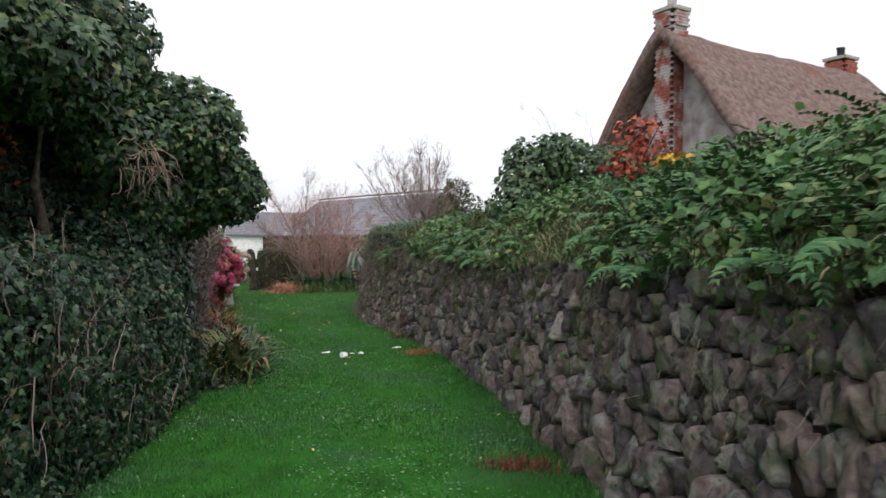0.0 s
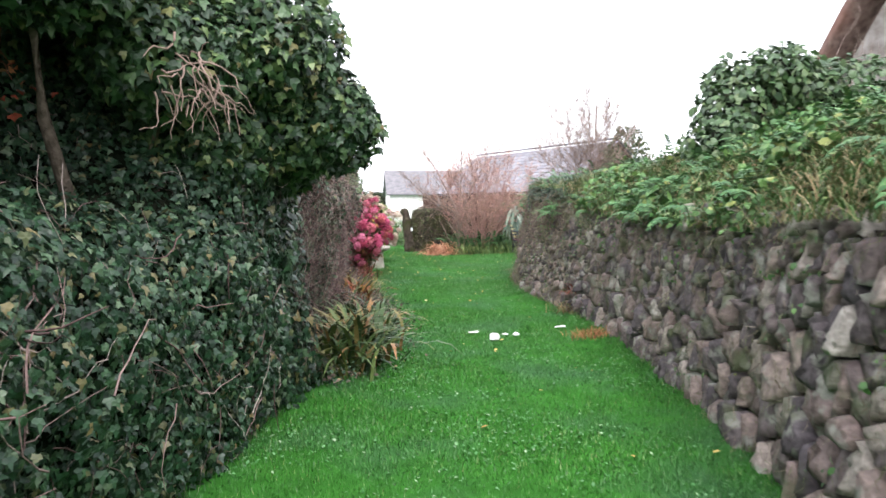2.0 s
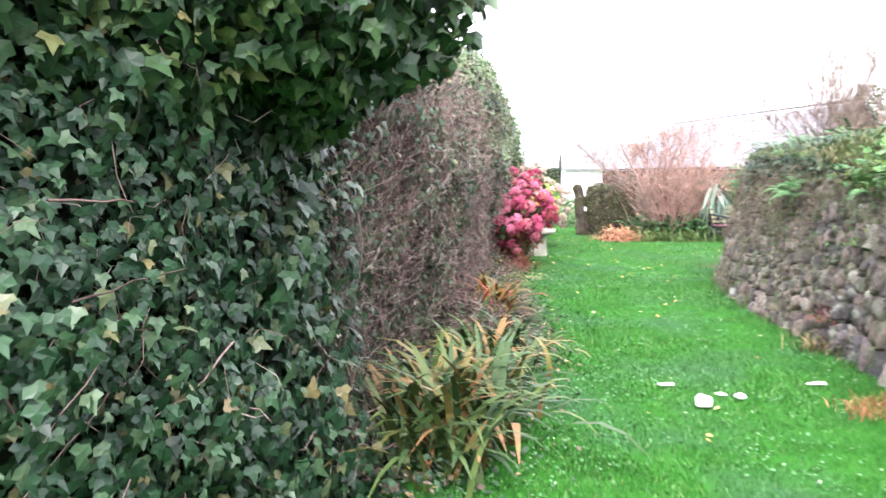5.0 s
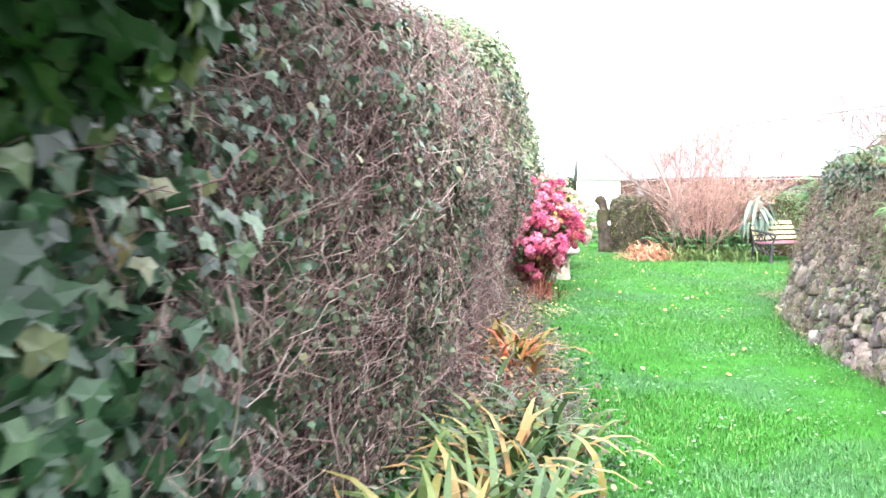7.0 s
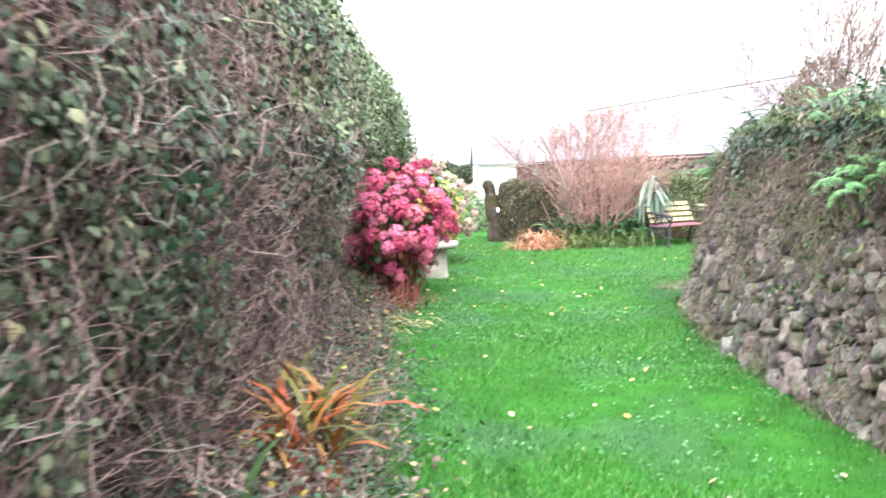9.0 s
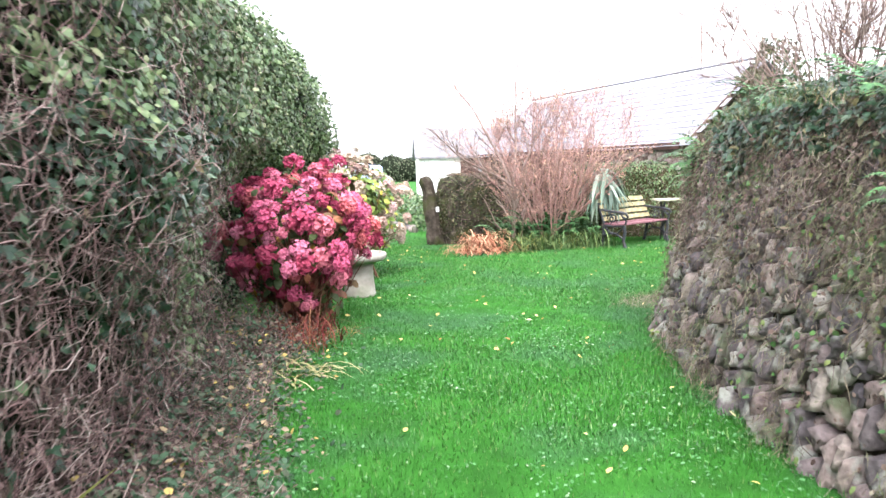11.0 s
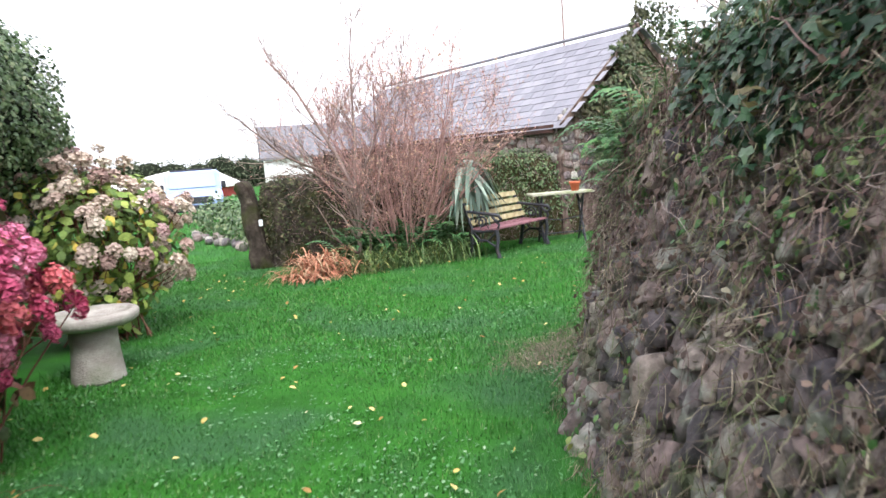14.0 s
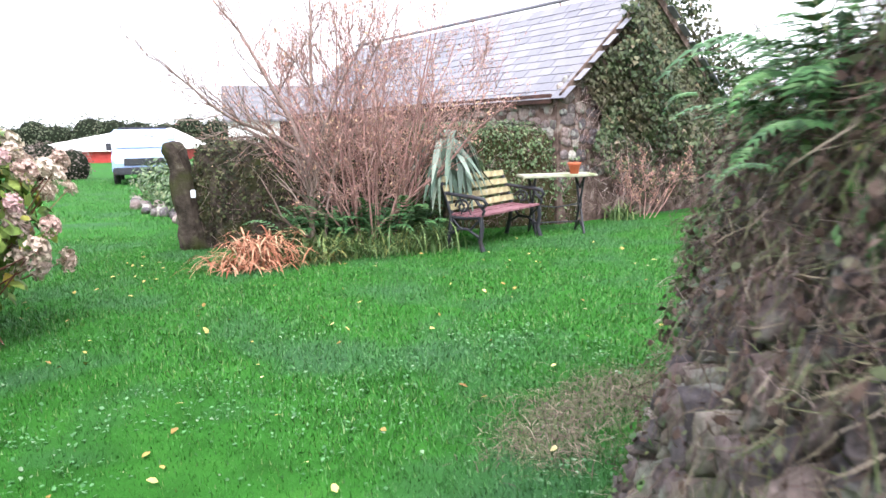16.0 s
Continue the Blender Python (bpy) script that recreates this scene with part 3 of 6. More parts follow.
def ivy_hedge():
    G = sheet(HEDGE_A, profile_a, 1, 0.15, 0.13, 1.1, 1.0)
    hedge = thing("ivy_hedge", "dense clipped hedge wholly covered in dark glossy ivy", "hedge")
    # dark sheet set behind the leaves: shade in the gaps, painted as colour
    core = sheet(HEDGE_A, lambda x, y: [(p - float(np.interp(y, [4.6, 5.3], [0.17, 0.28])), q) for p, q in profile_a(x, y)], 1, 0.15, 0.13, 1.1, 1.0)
    ob_np("shade_sheet", core.reshape(-1, 3), grid_faces(*core.shape[:2]), M_FOLIAGE_SHADE, hedge, True)
    pos, n = on_sheet(G, 82000, lambda x, y, z: (0.45 if y < -1 else 1.0) * float(np.interp(y, [4.6, 5.4, 5.8, 6.2], [1.0, 0.75, 0.4, 0.15])))
    lump = 0.09 * noise3(pos, 4.5, 71)[:, None]
    pos = pos + n * (rng.uniform(-0.15, 0.06, (len(pos), 1)) * np.interp(pos[:, 1:2], [4.6, 5.3], [1.0, 1.5]) + lump)
    R = frames(n + [0.2, -0.1, 0.15], np.tile([0.15, -0.1, -1.0], (len(pos), 1)), 0.55, 0.55)
    size = rng.uniform(0.026, 0.062, len(pos)) * np.interp(pos[:, 1], [4.4, 5.3], [1.0, 1.5])
    near = ((pos[:, 1] > 4.3) & (pos[:, 1] < 5.5) & (pos[:, 2] > 0.6) & (pos[:, 2] < 2.0)).nonzero()[0][:300]
    rest = np.setdiff1d(np.arange(len(pos)), near)
    V, F = scatter(IVYLEAF, pos[rest], R[rest], size[rest])
    ob_np("foliage", V, F, M_IVY, hedge, False, kind="stuff")
    me = mesh_np("leaf", *IVYLEAF)
    me.materials.append(M_IVY_ONE)
    for i in near:
        o = new("leaf", me)
        o.parent = hedge
        m = Matrix(R[i].tolist()).to_4x4()
        o.matrix_world = Matrix.Translation(pos[i] + n[i] * 0.03) @ m @ Matrix.Scale(float(size[i]) * 1.15, 4)
    # bare stems that run over the face, thickest where the ivy thins out
    lines = []
    weight = (np.where(pos[:, 1] > 5.2, 4.0, 1.0) + 9.0 * ((np.abs(pos[:, 1] - 1.8) < 0.4) & (np.abs(pos[:, 2] - 0.95) < 0.35))) * (pos[:, 0] > -1.9)
    for i in rng.choice(len(pos), 260, p=weight / weight.sum()):
        p = pos[i] + n[i] * 0.05
        pts = [p]
        w = unit(np.array([0.0, rng.normal(0, 1), rng.normal(0, 0.6)]))
        for _ in range(6):
            w = unit(w + rng.normal(0, 0.35, 3) * [0.25, 1, 1])
            pts.append(pts[-1] + w * rng.uniform(0.05, 0.10))
        r = rng.uniform(0.002, 0.006)
        lines.append((pts, np.linspace(r, r * 0.4, 7)))
    ob_np("bare_growth", *tubes(lines), M_TWIG, hedge, True, "bare brown ivy stems", kind="stuff")
    tp, tn = on_sheet(G, 4500, lambda x, y, z: float(np.interp(y, [5.2, 6.2], [0.0, 1.0])) + 0.03)
    m = len(tp)
    ln, w = rng.uniform(0.08, 0.3, m), rng.uniform(0.0014, 0.0036, m)
    V, F = scatter(BENT, tp + tn * rng.uniform(-0.1, 0.1, (m, 1)), frames(tn, rng.normal(size=(m, 3)), 0.4, 0.3), np.c_[w, ln, w])
    ob_np("twig_tangle", V, F, M_TWIG, hedge, False, "dry twigs poking through the ivy", kind="stuff")
    return hedge


ivy_hedge()


def clump_points(blobs, count, shell=0.35):
    """Points and outward normals in the outer shells of ellipsoids (centre, radii), outside the others' cores."""
    vol = np.array([b[1][0] * b[1][1] * b[1][2] for b in blobs]) ** 0.67
    pick = rng.choice(len(blobs), count, p=vol / vol.sum())
    C, R = np.array([b[0] for b in blobs]), np.array([b[1] for b in blobs])
    d = unit(rng.normal(size=(count, 3)))
    rad = 1 - shell * rng.random((count, 1)) ** 1.5
    lump = 1 + 0.18 * noise3(C[pick] + d * R[pick], 1.8, 4)[:, None] + 0.10 * noise3(C[pick] + d * R[pick], 5, 9)[:, None]
    pos = C[pick] + d * R[pick] * rad * lump
    inside = (((pos[:, None] - C[None]) / R[None]) ** 2).sum(2) < 0.55
    inside[np.arange(count), pick] = False
    ok = ~inside.any(1)
    return pos[ok], unit(d / R[pick])[ok]


def branch_lines(base, tips, r0, wander=0.12, segs=7):
    lines = []
    for tip in tips:
        b, e = np.asarray(base, float), np.asarray(tip, float)
        t = np.linspace(0, 1, segs)[:, None]
        pts = b + (e - b) * t + rng.normal(0, wander, (segs, 3)) * t * (1 - t) * 2
        lines.append((pts, r0 * np.linspace(1, 0.15, segs)))
    return lines


def ivy_tree(name, label, base, blobs, count, size, material, leaf=IVYLEAF, core=0.62):
    t = thing(name, label, "tree")
    tips = [b[0] for b in blobs]
    ob_np("trunk", *tubes(branch_lines(base, tips, 0.07), 6), M_BARK, t, True)
    V, F = [], []
    sets = []
    # near-black lumps fill each blob, as painted shade behind the leaves
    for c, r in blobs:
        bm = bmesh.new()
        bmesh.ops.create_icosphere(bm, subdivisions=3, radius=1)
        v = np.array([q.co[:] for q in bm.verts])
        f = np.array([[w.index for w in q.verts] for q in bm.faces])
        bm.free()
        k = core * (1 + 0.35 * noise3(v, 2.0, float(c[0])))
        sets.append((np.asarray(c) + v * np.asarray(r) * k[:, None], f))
    ob_np("shade_lumps", *joined(*sets), M_FOLIAGE_SHADE, t, True)
    pos, n = clump_points(blobs, count)
    R = frames(n * 0.7 + [0.1, -0.2, 0.35], np.tile([0.1, -0.1, -0.9], (len(pos), 1)), 0.5, 0.6)
    V, F = scatter(leaf, pos, R, rng.uniform(size * 0.6, size * 1.3, len(pos)))
    ob_np("crown", V, F, material, t, False, kind="stuff")
    return t


M_BARK = surface("bark", [(0.3, (0.06, 0.045, 0.035)), (0.7, (0.16, 0.13, 0.10))], 20, 0.9, 0.8, 60, 0.1)
ivy_tree("ivy_clad_tree", "leaning tree smothered in ivy overhanging the hedge", (-2.0, 4.2, 0.0),
         [((-1.35, 4.6, 2.55), (0.75, 0.7, 0.5)), ((-2.1, 4.1, 3.15), (0.8, 0.75, 0.65)), ((-0.98, 4.95, 2.15), (0.58, 0.5, 0.42)), ((-1.6, 4.6, 2.0), (0.6, 0.6, 0.5)), ((-2.3, 5.4, 2.5), (0.8, 0.9, 0.6)), ((-1.5, 4.0, 2.4), (0.5, 0.6, 0.36)), ((-1.75, 2.9, 2.75), (0.55, 0.9, 0.38)), ((-1.22, 5.35, 1.98), (0.34, 0.42, 0.36)), ((-1.55, 6.1, 2.5), (0.5, 0.6, 0.36))], 50000, 0.068, M_CANOPY)
ivy_tree("ivy_clad_tree", "tall dark ivy-covered tree rising behind the hedge", (-2.9, 2.2, 0.0),
         [((-2.6, 2.6, 3.6), (1.0, 0.9, 0.8)), ((-2.7, 1.0, 3.6), (0.8, 0.8, 0.8)), ((-3.2, 2.0, 2.2), (0.9, 1.6, 0.6)), ((-2.6, 3.3, 4.05), (0.75, 0.8, 0.6)), ((-2.6, -0.6, 3.0), (0.9, 1.2, 1.2))], 38000, 0.07, M_CANOPY)


def thicket_hedge():
    G = sheet(HEDGE_B, hedge_profile(lambda y: 2.5, 0.0), 1, 0.16, 0.15, 1.3, 2.0)
    hedge = thing("twiggy_hedge", "tall brown hedge of bare tangled twigs", "hedge")
    # plain dark backing, its colour giving the shade seen between the twigs
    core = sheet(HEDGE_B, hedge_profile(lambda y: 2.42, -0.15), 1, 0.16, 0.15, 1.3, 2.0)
    ob_np("shade_backing", core.reshape(-1, 3), grid_faces(*core.shape[:2]), M_TWIG_SHADE, hedge, True)
    pos, n = on_sheet(G, 36000)
    n = np.where((n[:, :1] < 0) & (n[:, 2:] < 0.3), -n, n)
    m = len(pos)
    p = pos + n * (rng.uniform(-0.15, 0.10, (m, 1)) + 0.14 * noise3(pos, 3.2, 81)[:, None])
    R = frames(n, np.c_[np.full(m, 0.1), rng.normal(0, 0.9, m), rng.normal(0.3, 0.9, m)], 0.4, 0.3)
    ln, w = rng.uniform(0.08, 0.34, m), rng.uniform(0.0018, 0.0045, m)
    V, F = scatter(BENT, p, R, np.c_[w, ln, w])
    ob_np("twig_tangle", V, F, M_TWIG, hedge, False, kind="stuff")
    pos, n = on_sheet(G, 60000)
    p = pos + n * (rng.uniform(-0.08, 0.10, (len(pos), 1)) + 0.14 * noise3(pos, 3.2, 81)[:, None])
    ok = noise3(p, 1.4, 31) + 0.5 * noise3(p, 4.0, 33) + rng.normal(0, 0.15, len(p)) > np.interp(p[:, 1], [6, 7.2, 8.5], [0.1, 0.0, -0.25])
    p, n = p[ok], n[ok]
    R = frames(n + [0.2, -0.1, 0.3], np.tile([0.2, 0, -1.0], (len(p), 1)), 0.6, 0.7)
    V, F = scatter(OVAL, p, R, rng.uniform(0.018, 0.05, len(p)) * np.interp(p[:, 1], [7, 9], [1.0, 1.3]))
    ob_np("leaves", V, F, M_DULLLEAF, hedge, False, "sparse small grey-green leaves", kind="stuff")
    ip, inn = on_sheet(G, 14000, lambda x, y, z: float(np.interp(y, [6, 7.0, 8.2, 9.2], [0.45, 0.2, 0.5, 1.0])))
    ok = noise3(ip, 1.8, 91) + rng.normal(0, 0.15, len(ip)) > np.interp(ip[:, 1], [6, 7.4], [-0.3, 0.05])
    ip, inn = ip[ok] + inn[ok] * rng.uniform(-0.02, 0.14, (ok.sum(), 1)), inn[ok]
    V, F = scatter(IVYLEAF, ip, frames(inn + [0.2, -0.1, 0.3], np.tile([0.2, 0, -1.0], (len(ip), 1)), 0.5, 0.6), rng.uniform(0.025, 0.06, len(ip)))
    ob_np("ivy", V, F, M_IVY, hedge, False, "ivy creeping into the bare twigs", kind="stuff")
    lines = []
    for _ in range(70):
        i = rng.integers(len(p))
        q, v = p[i] + n[i] * 0.06, unit(rng.normal(size=3) * [0.2, 1, 1.2])
        pts = [q]
        for _ in range(7):
            v = unit(v + rng.normal(0, 0.3, 3) * [0.3, 1, 1])
            pts.append(pts[-1] + v * rng.uniform(0.06, 0.12))
        lines.append((pts, np.linspace(0.006, 0.0015, 8) * rng.uniform(0.4, 1.1)))
    ob_np("climbing_growth", *tubes(lines, 5), M_TWIG, hedge, True, "pale bare climbing stems", kind="stuff")


M_DULLLEAF = leafy("dull_hedge_leaves", [(0.0, (0.022, 0.038, 0.022)), (0.5, (0.055, 0.08, 0.045)), (0.88, (0.11, 0.13, 0.08)), (1.0, (0.2, 0.21, 0.12))], 0.6, 0.25)
thicket_hedge()


def green_hedge():
    top = lambda y: np.interp(y, [9, 11, 12, 16, 18, 19.3], [2.5, 2.9, 3.2, 3.25, 3.0, 2.7])

    def shape(lean):
        # the foot is hollow where the hedge hangs over the border
        def f(x, y):
            h, k = top(y), float(np.interp(y, [12.2, 13.6], [0.0, 1.0]))
            return [(lean - 0.25 - 0.5 * k, -0.1), (lean - 0.12 - 0.55 * k, 0.32 * h), (lean - 0.02 - 0.45 * k, 0.47 * h), (lean - 0.1 * k, 0.55 * h), (lean, 0.64 * h), (lean - 0.04, 0.8 * h), (lean - 0.2, 0.92 * h), (lean - 0.5, h), (lean - 1.0, 1.03 * h), (lean - 1.8, h), (lean - 2.2, 0.5 * h)]
        return f

    G = sheet(HEDGE_C, shape(0.13), 1, 0.24, 0.16, 1.0, 3.0)
    # the same face set further in, coloured near-black as shade between the leaves
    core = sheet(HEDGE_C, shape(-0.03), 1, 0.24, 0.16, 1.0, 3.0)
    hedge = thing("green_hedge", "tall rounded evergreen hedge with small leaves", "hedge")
    ob_np("shade_sheet", core.reshape(-1, 3), grid_faces(*core.shape[:2]), M_FOLIAGE_SHADE, hedge, True)
    start = lambda y, z: float(np.clip((y - np.interp(z, [0.3, 1.2, 2.3], [10.6, 9.8, 8.8])) / 1.2, 0.08, 1.0))
    pos, n = on_sheet(G, 125000, lambda x, y, z: (1.0 if z > 1.2 else 0.6) * (1.3 if y < 15 else 0.8) * start(y, z))
    n = np.where((n[:, :1] < 0) & (n[:, 2:] < 0.2), -n, n)
    p = pos + n * (rng.uniform(-0.14, 0.10, (len(pos), 1)) + 0.12 * noise3(pos, 3.0, 83)[:, None])
    R = frames(n + [0.1, -0.1, 0.35], np.tile([0.2, 0, -0.7], (len(pos), 1)), 0.6, 0.7)
    ivy = noise3(p, 1.5, 87) * 0.8 + rng.normal(0, 0.1, len(p)) > np.interp(p[:, 1], [9, 11.5, 13.5], [-0.35, -0.15, 0.5]) + np.interp(p[:, 2], [1.6, 2.5], [0.0, 0.8])
    V, F = scatter(OVAL, p[~ivy], R[~ivy], rng.uniform(0.028, 0.068, (~ivy).sum()))
    ob_np("foliage", V, F, M_HEDGE_LEAF, hedge, False, kind="stuff")
    V, F = scatter(IVYLEAF, p[ivy], R[ivy], rng.uniform(0.03, 0.07, ivy.sum()))
    ob_np("ivy", V, F, M_IVY, hedge, False, "dark ivy growing through the hedge foot", kind="stuff")
    pos, n = on_sheet(G, 15000, lambda x, y, z: float(np.interp(y, [8.6, 9.5, 12.5, 14], [1.0, 1.0, 0.5, 0.05])) * float(np.interp(z, [0.8, 1.8, 2.4], [1.0, 0.5, 0.1])))
    n = np.where((n[:, :1] < 0) & (n[:, 2:] < 0.2), -n, n)
    m = len(pos)
    ln, w = rng.uniform(0.08, 0.3, m), rng.uniform(0.0015, 0.004, m)
    V, F = scatter(BENT, pos + n * rng.uniform(-0.12, 0.14, (m, 1)), frames(n, rng.normal(size=(m, 3)), 0.4, 0.3), np.c_[w, ln, w])
    ob_np("twig_tangle", V, F, M_TWIG, hedge, False, "dry twigs in the hedge foot", kind="stuff")


green_hedge()


# ---- flowers and shrubs of the border ----
def floret_head(seed, petals=58):
    """A domed flower head made of small four-cornered florets."""
    r = np.random.default_rng(seed)
    d = unit(r.normal(size=(petals, 3)) + [0, 0, 0.35])
    V, F = [(0.0, 0.0, 0.0)], []
    for n in d:
        t = unit(np.cross(n, r.normal(size=3)))
        b = np.cross(n, t)
        c, s, k = n * r.uniform(0.8, 1.06), r.uniform(0.17, 0.27), len(V)
        V += [c + s * t, c + s * b + 0.04 * n, c - s * t, c - s * b + 0.04 * n, c - 0.07 * n]
        F += [(k, k + 1, k + 4), (k + 1, k + 2, k + 4), (k + 2, k + 3, k + 4), (k + 3, k, k + 4), (0, k + 4, k)]
    return V, F


def hydrangea(label, at, radii, heads, stops, leaf_mat, leaf_count, head_size=0.085, low=0.25):
    t = thing("hydrangea", label, "shrub")
    C, R = np.array(at), np.array(radii)
    mat_head = single_leaf("hydrangea_petals", stops, 0.7, 0.2)
    meshes = []
    for k in range(4):
        me = mesh_np("flower_head", *floret_head(k + int(at[1] * 10)))
        me.materials.append(mat_head)
        meshes.append(me)
    lines, made = [], []
    tries = 0
    while len(made) < heads and tries < 6000:
        tries += 1
        d = unit(rng.normal(size=3) + [0.25, -0.25, 0.15])
        k = 1 + 0.42 * noise.noise(Vector(d) * 2.2 + Vector(at))
        p = C + d * R * k * rng.uniform(0.78, 1.06)
        if p[2] < low or any(np.linalg.norm(p - q) < head_size * 1.15 for q in made):
            continue
        made.append(p)
        o = new("flower_head", meshes[tries % 4])
        o.parent = t
        s = head_size * rng.uniform(0.65, 1.2)
        o.matrix_world = Matrix.Translation(p) @ Vector((0, 0, 1)).rotation_difference(Vector(d + [0, 0, 0.5])).to_matrix().to_4x4() @ Matrix.Diagonal((s, s, s * 0.75, 1))
        foot = np.array([C[0] + rng.normal(0, 0.15), C[1] + rng.normal(0, 0.15), 0.0])
        lines.append((np.array([foot, 0.5 * foot + 0.5 * p + rng.normal(0, 0.05, 3) + [0, 0, 0.08], p]), [0.008, 0.006, 0.004]))
    ob_np("bare_growth", *tubes(lines, 4), M_REDSTEM, t, True, kind="stuff")
    pos, n = clump_points([(at, radii), ((C[0], C[1], C[2] * 0.55), (R[0] * 0.8, R[1] * 0.8, C[2] * 0.5))], leaf_count, 0.55)
    ok = pos[:, 2] > 0.05
    pos, n = pos[ok] - 0.05 * n[ok], n[ok]
    V, F = scatter(OVAL, pos, frames(n + [0, 0, 0.5], n + [0, 0, -0.4], 0.5, 0.6), rng.uniform(0.07, 0.14, len(pos)))
    ob_np("foliage", V, F, leaf_mat, t, False, kind="stuff")
    return t


M_REDSTEM = leafy("shrub_stems", [(0.0, (0.10, 0.035, 0.03)), (0.6, (0.2, 0.08, 0.06)), (1.0, (0.3, 0.17, 0.11))], 0.7, 0.2)
M_HYDLEAF = leafy("hydrangea_leaves", [(0.0, (0.03, 0.05, 0.02)), (0.5, (0.07, 0.09, 0.03)), (0.75, (0.16, 0.07, 0.04)), (0.92, (0.22, 0.06, 0.05)), (1.0, (0.45, 0.3, 0.05))], 0.6, 0.25)
M_LIMELEAF = leafy("lime_leaves", [(0.0, (0.06, 0.10, 0.025)), (0.6, (0.16, 0.24, 0.05)), (0.9, (0.3, 0.36, 0.08)), (1.0, (0.5, 0.36, 0.06))], 0.6, 0.25)
hydrangea("large hydrangea bush full of faded crimson flower heads", (-2.54, 14.6, 0.93), (0.70, 0.66, 0.62), 175,
          [(0.0, (0.36, 0.05, 0.10)), (0.4, (0.54, 0.10, 0.20)), (0.75, (0.66, 0.23, 0.35)), (1.0, (0.56, 0.13, 0.14))], M_HYDLEAF, 1100, 0.092, 0.3)
hydrangea("pale hydrangea with dried cream and pinkish flower heads", (-2.95, 17.9, 1.0), (0.78, 0.85, 0.75), 120,
          [(0.0, (0.42, 0.27, 0.24)), (0.5, (0.55, 0.44, 0.36)), (0.8, (0.60, 0.52, 0.42)), (1.0, (0.5, 0.32, 0.32))], M_LIMELEAF, 2600, 0.09, 0.25)


def lathe(prof, sides=28):
    V, F = [], []
    for r, z in prof:
        for k in range(sides):
            a = 2 * math.pi * k / sides
            V.append((r * math.cos(a), r * math.sin(a), z))
    for i in range(len(prof) - 1):
        for k in range(sides):
            F.append((i * sides + k, i * sides + (k + 1) % sides, (i + 1) * sides + (k + 1) % sides, (i + 1) * sides + k))
    return V, F


M_CONCRETE = surface("weathered_concrete", [(0.3, (0.26, 0.23, 0.20)), (0.7, (0.46, 0.42, 0.38))], 9, 0.9, 0.5, 70, 0.2, (0.20, 0.21, 0.15), 4.0, (0.5, 0.7))


def birdbath():
    t = thing("birdbath", "low weathered concrete birdbath with a thick round basin", "birdbath", (-2.42, 16.45, 0))
    t.scale = (1.18, 1.18, 1.05)
    ob_np("pedestal", *lathe([(0.0, 0.0), (0.165, 0.0), (0.165, 0.02), (0.155, 0.12), (0.145, 0.25), (0.145, 0.39), (0.0, 0.39)]), M_CONCRETE, t, True)
    ob_np("basin", *lathe([(0.0, 0.385), (0.15, 0.385), (0.25, 0.41), (0.285, 0.44), (0.29, 0.48), (0.28, 0.50), (0.25, 0.505), (0.22, 0.48), (0.10, 0.46), (0.0, 0.455)]), M_CONCRETE, t, True)


birdbath()


def tuft(name, label, category, spots, count, length, width, material, tilt=(-0.25, 0.5), spread=0.12, single=None):
    """Arching strap leaves in clumps; single: leaves as objects of their own, in that material."""
    spots = np.asarray(spots, float)
    i = rng.integers(len(spots), size=count)
    pos = spots[i] + np.c_[rng.normal(0, spread, (count, 2)), np.zeros(count)]
    ln = rng.uniform(length * 0.55, length * 1.15, count)
    w = rng.uniform(width * 0.6, width * 1.2, count)
    R = turn_z(rng.uniform(0, 6.283, count), rng.uniform(*tilt, count))
    if single:
        t = thing(name, label, category)
        me = mesh_np("leaf", *STRAP)
        me.materials.append(single)
        for k in range(count):
            o = new("leaf", me)
            o.parent = t
            o.matrix_world = Matrix.Translation(pos[k]) @ Matrix(R[k].tolist()).to_4x4() @ Matrix.Diagonal((w[k], ln[k], ln[k], 1))
        return t
    V, F = scatter(STRAP, pos, R, np.c_[w, ln, ln])
    return tagged(ob_np(name, V, F, material), label, category, kind="stuff")


M_STRAP = leafy("strap_leaves", [(0.0, (0.03, 0.06, 0.02)), (0.45, (0.07, 0.12, 0.035)), (0.7, (0.16, 0.17, 0.05)), (0.88, (0.26, 0.17, 0.06)), (1.0, (0.38, 0.28, 0.13))], 0.5, 0.35)
M_RUST = leafy("rusty_leaves", [(0.0, (0.18, 0.05, 0.025)), (0.5, (0.36, 0.13, 0.065)), (0.8, (0.46, 0.24, 0.12)), (1.0, (0.46, 0.36, 0.2))], 0.7, 0.2)
M_RUSTGREEN = single_leaf("turning_leaves", [(0.0, (0.05, 0.07, 0.018)), (0.4, (0.11, 0.11, 0.025)), (0.7, (0.24, 0.11, 0.03)), (0.9, (0.30, 0.06, 0.025)), (1.0, (0.42, 0.28, 0.08))], 0.6, 0.25)
M_STRAP_ONE = single_leaf("strap_leaf", [(0.0, (0.02, 0.045, 0.015)), (0.4, (0.05, 0.095, 0.026)), (0.65, (0.105, 0.14, 0.036)), (0.82, (0.2, 0.145, 0.048)), (1.0, (0.3, 0.155, 0.068))], 0.5, 0.35)
M_STRAW_ONE = single_leaf("straw_leaf", [(0.0, (0.22, 0.2, 0.08)), (1.0, (0.42, 0.38, 0.2))], 0.7, 0.2)
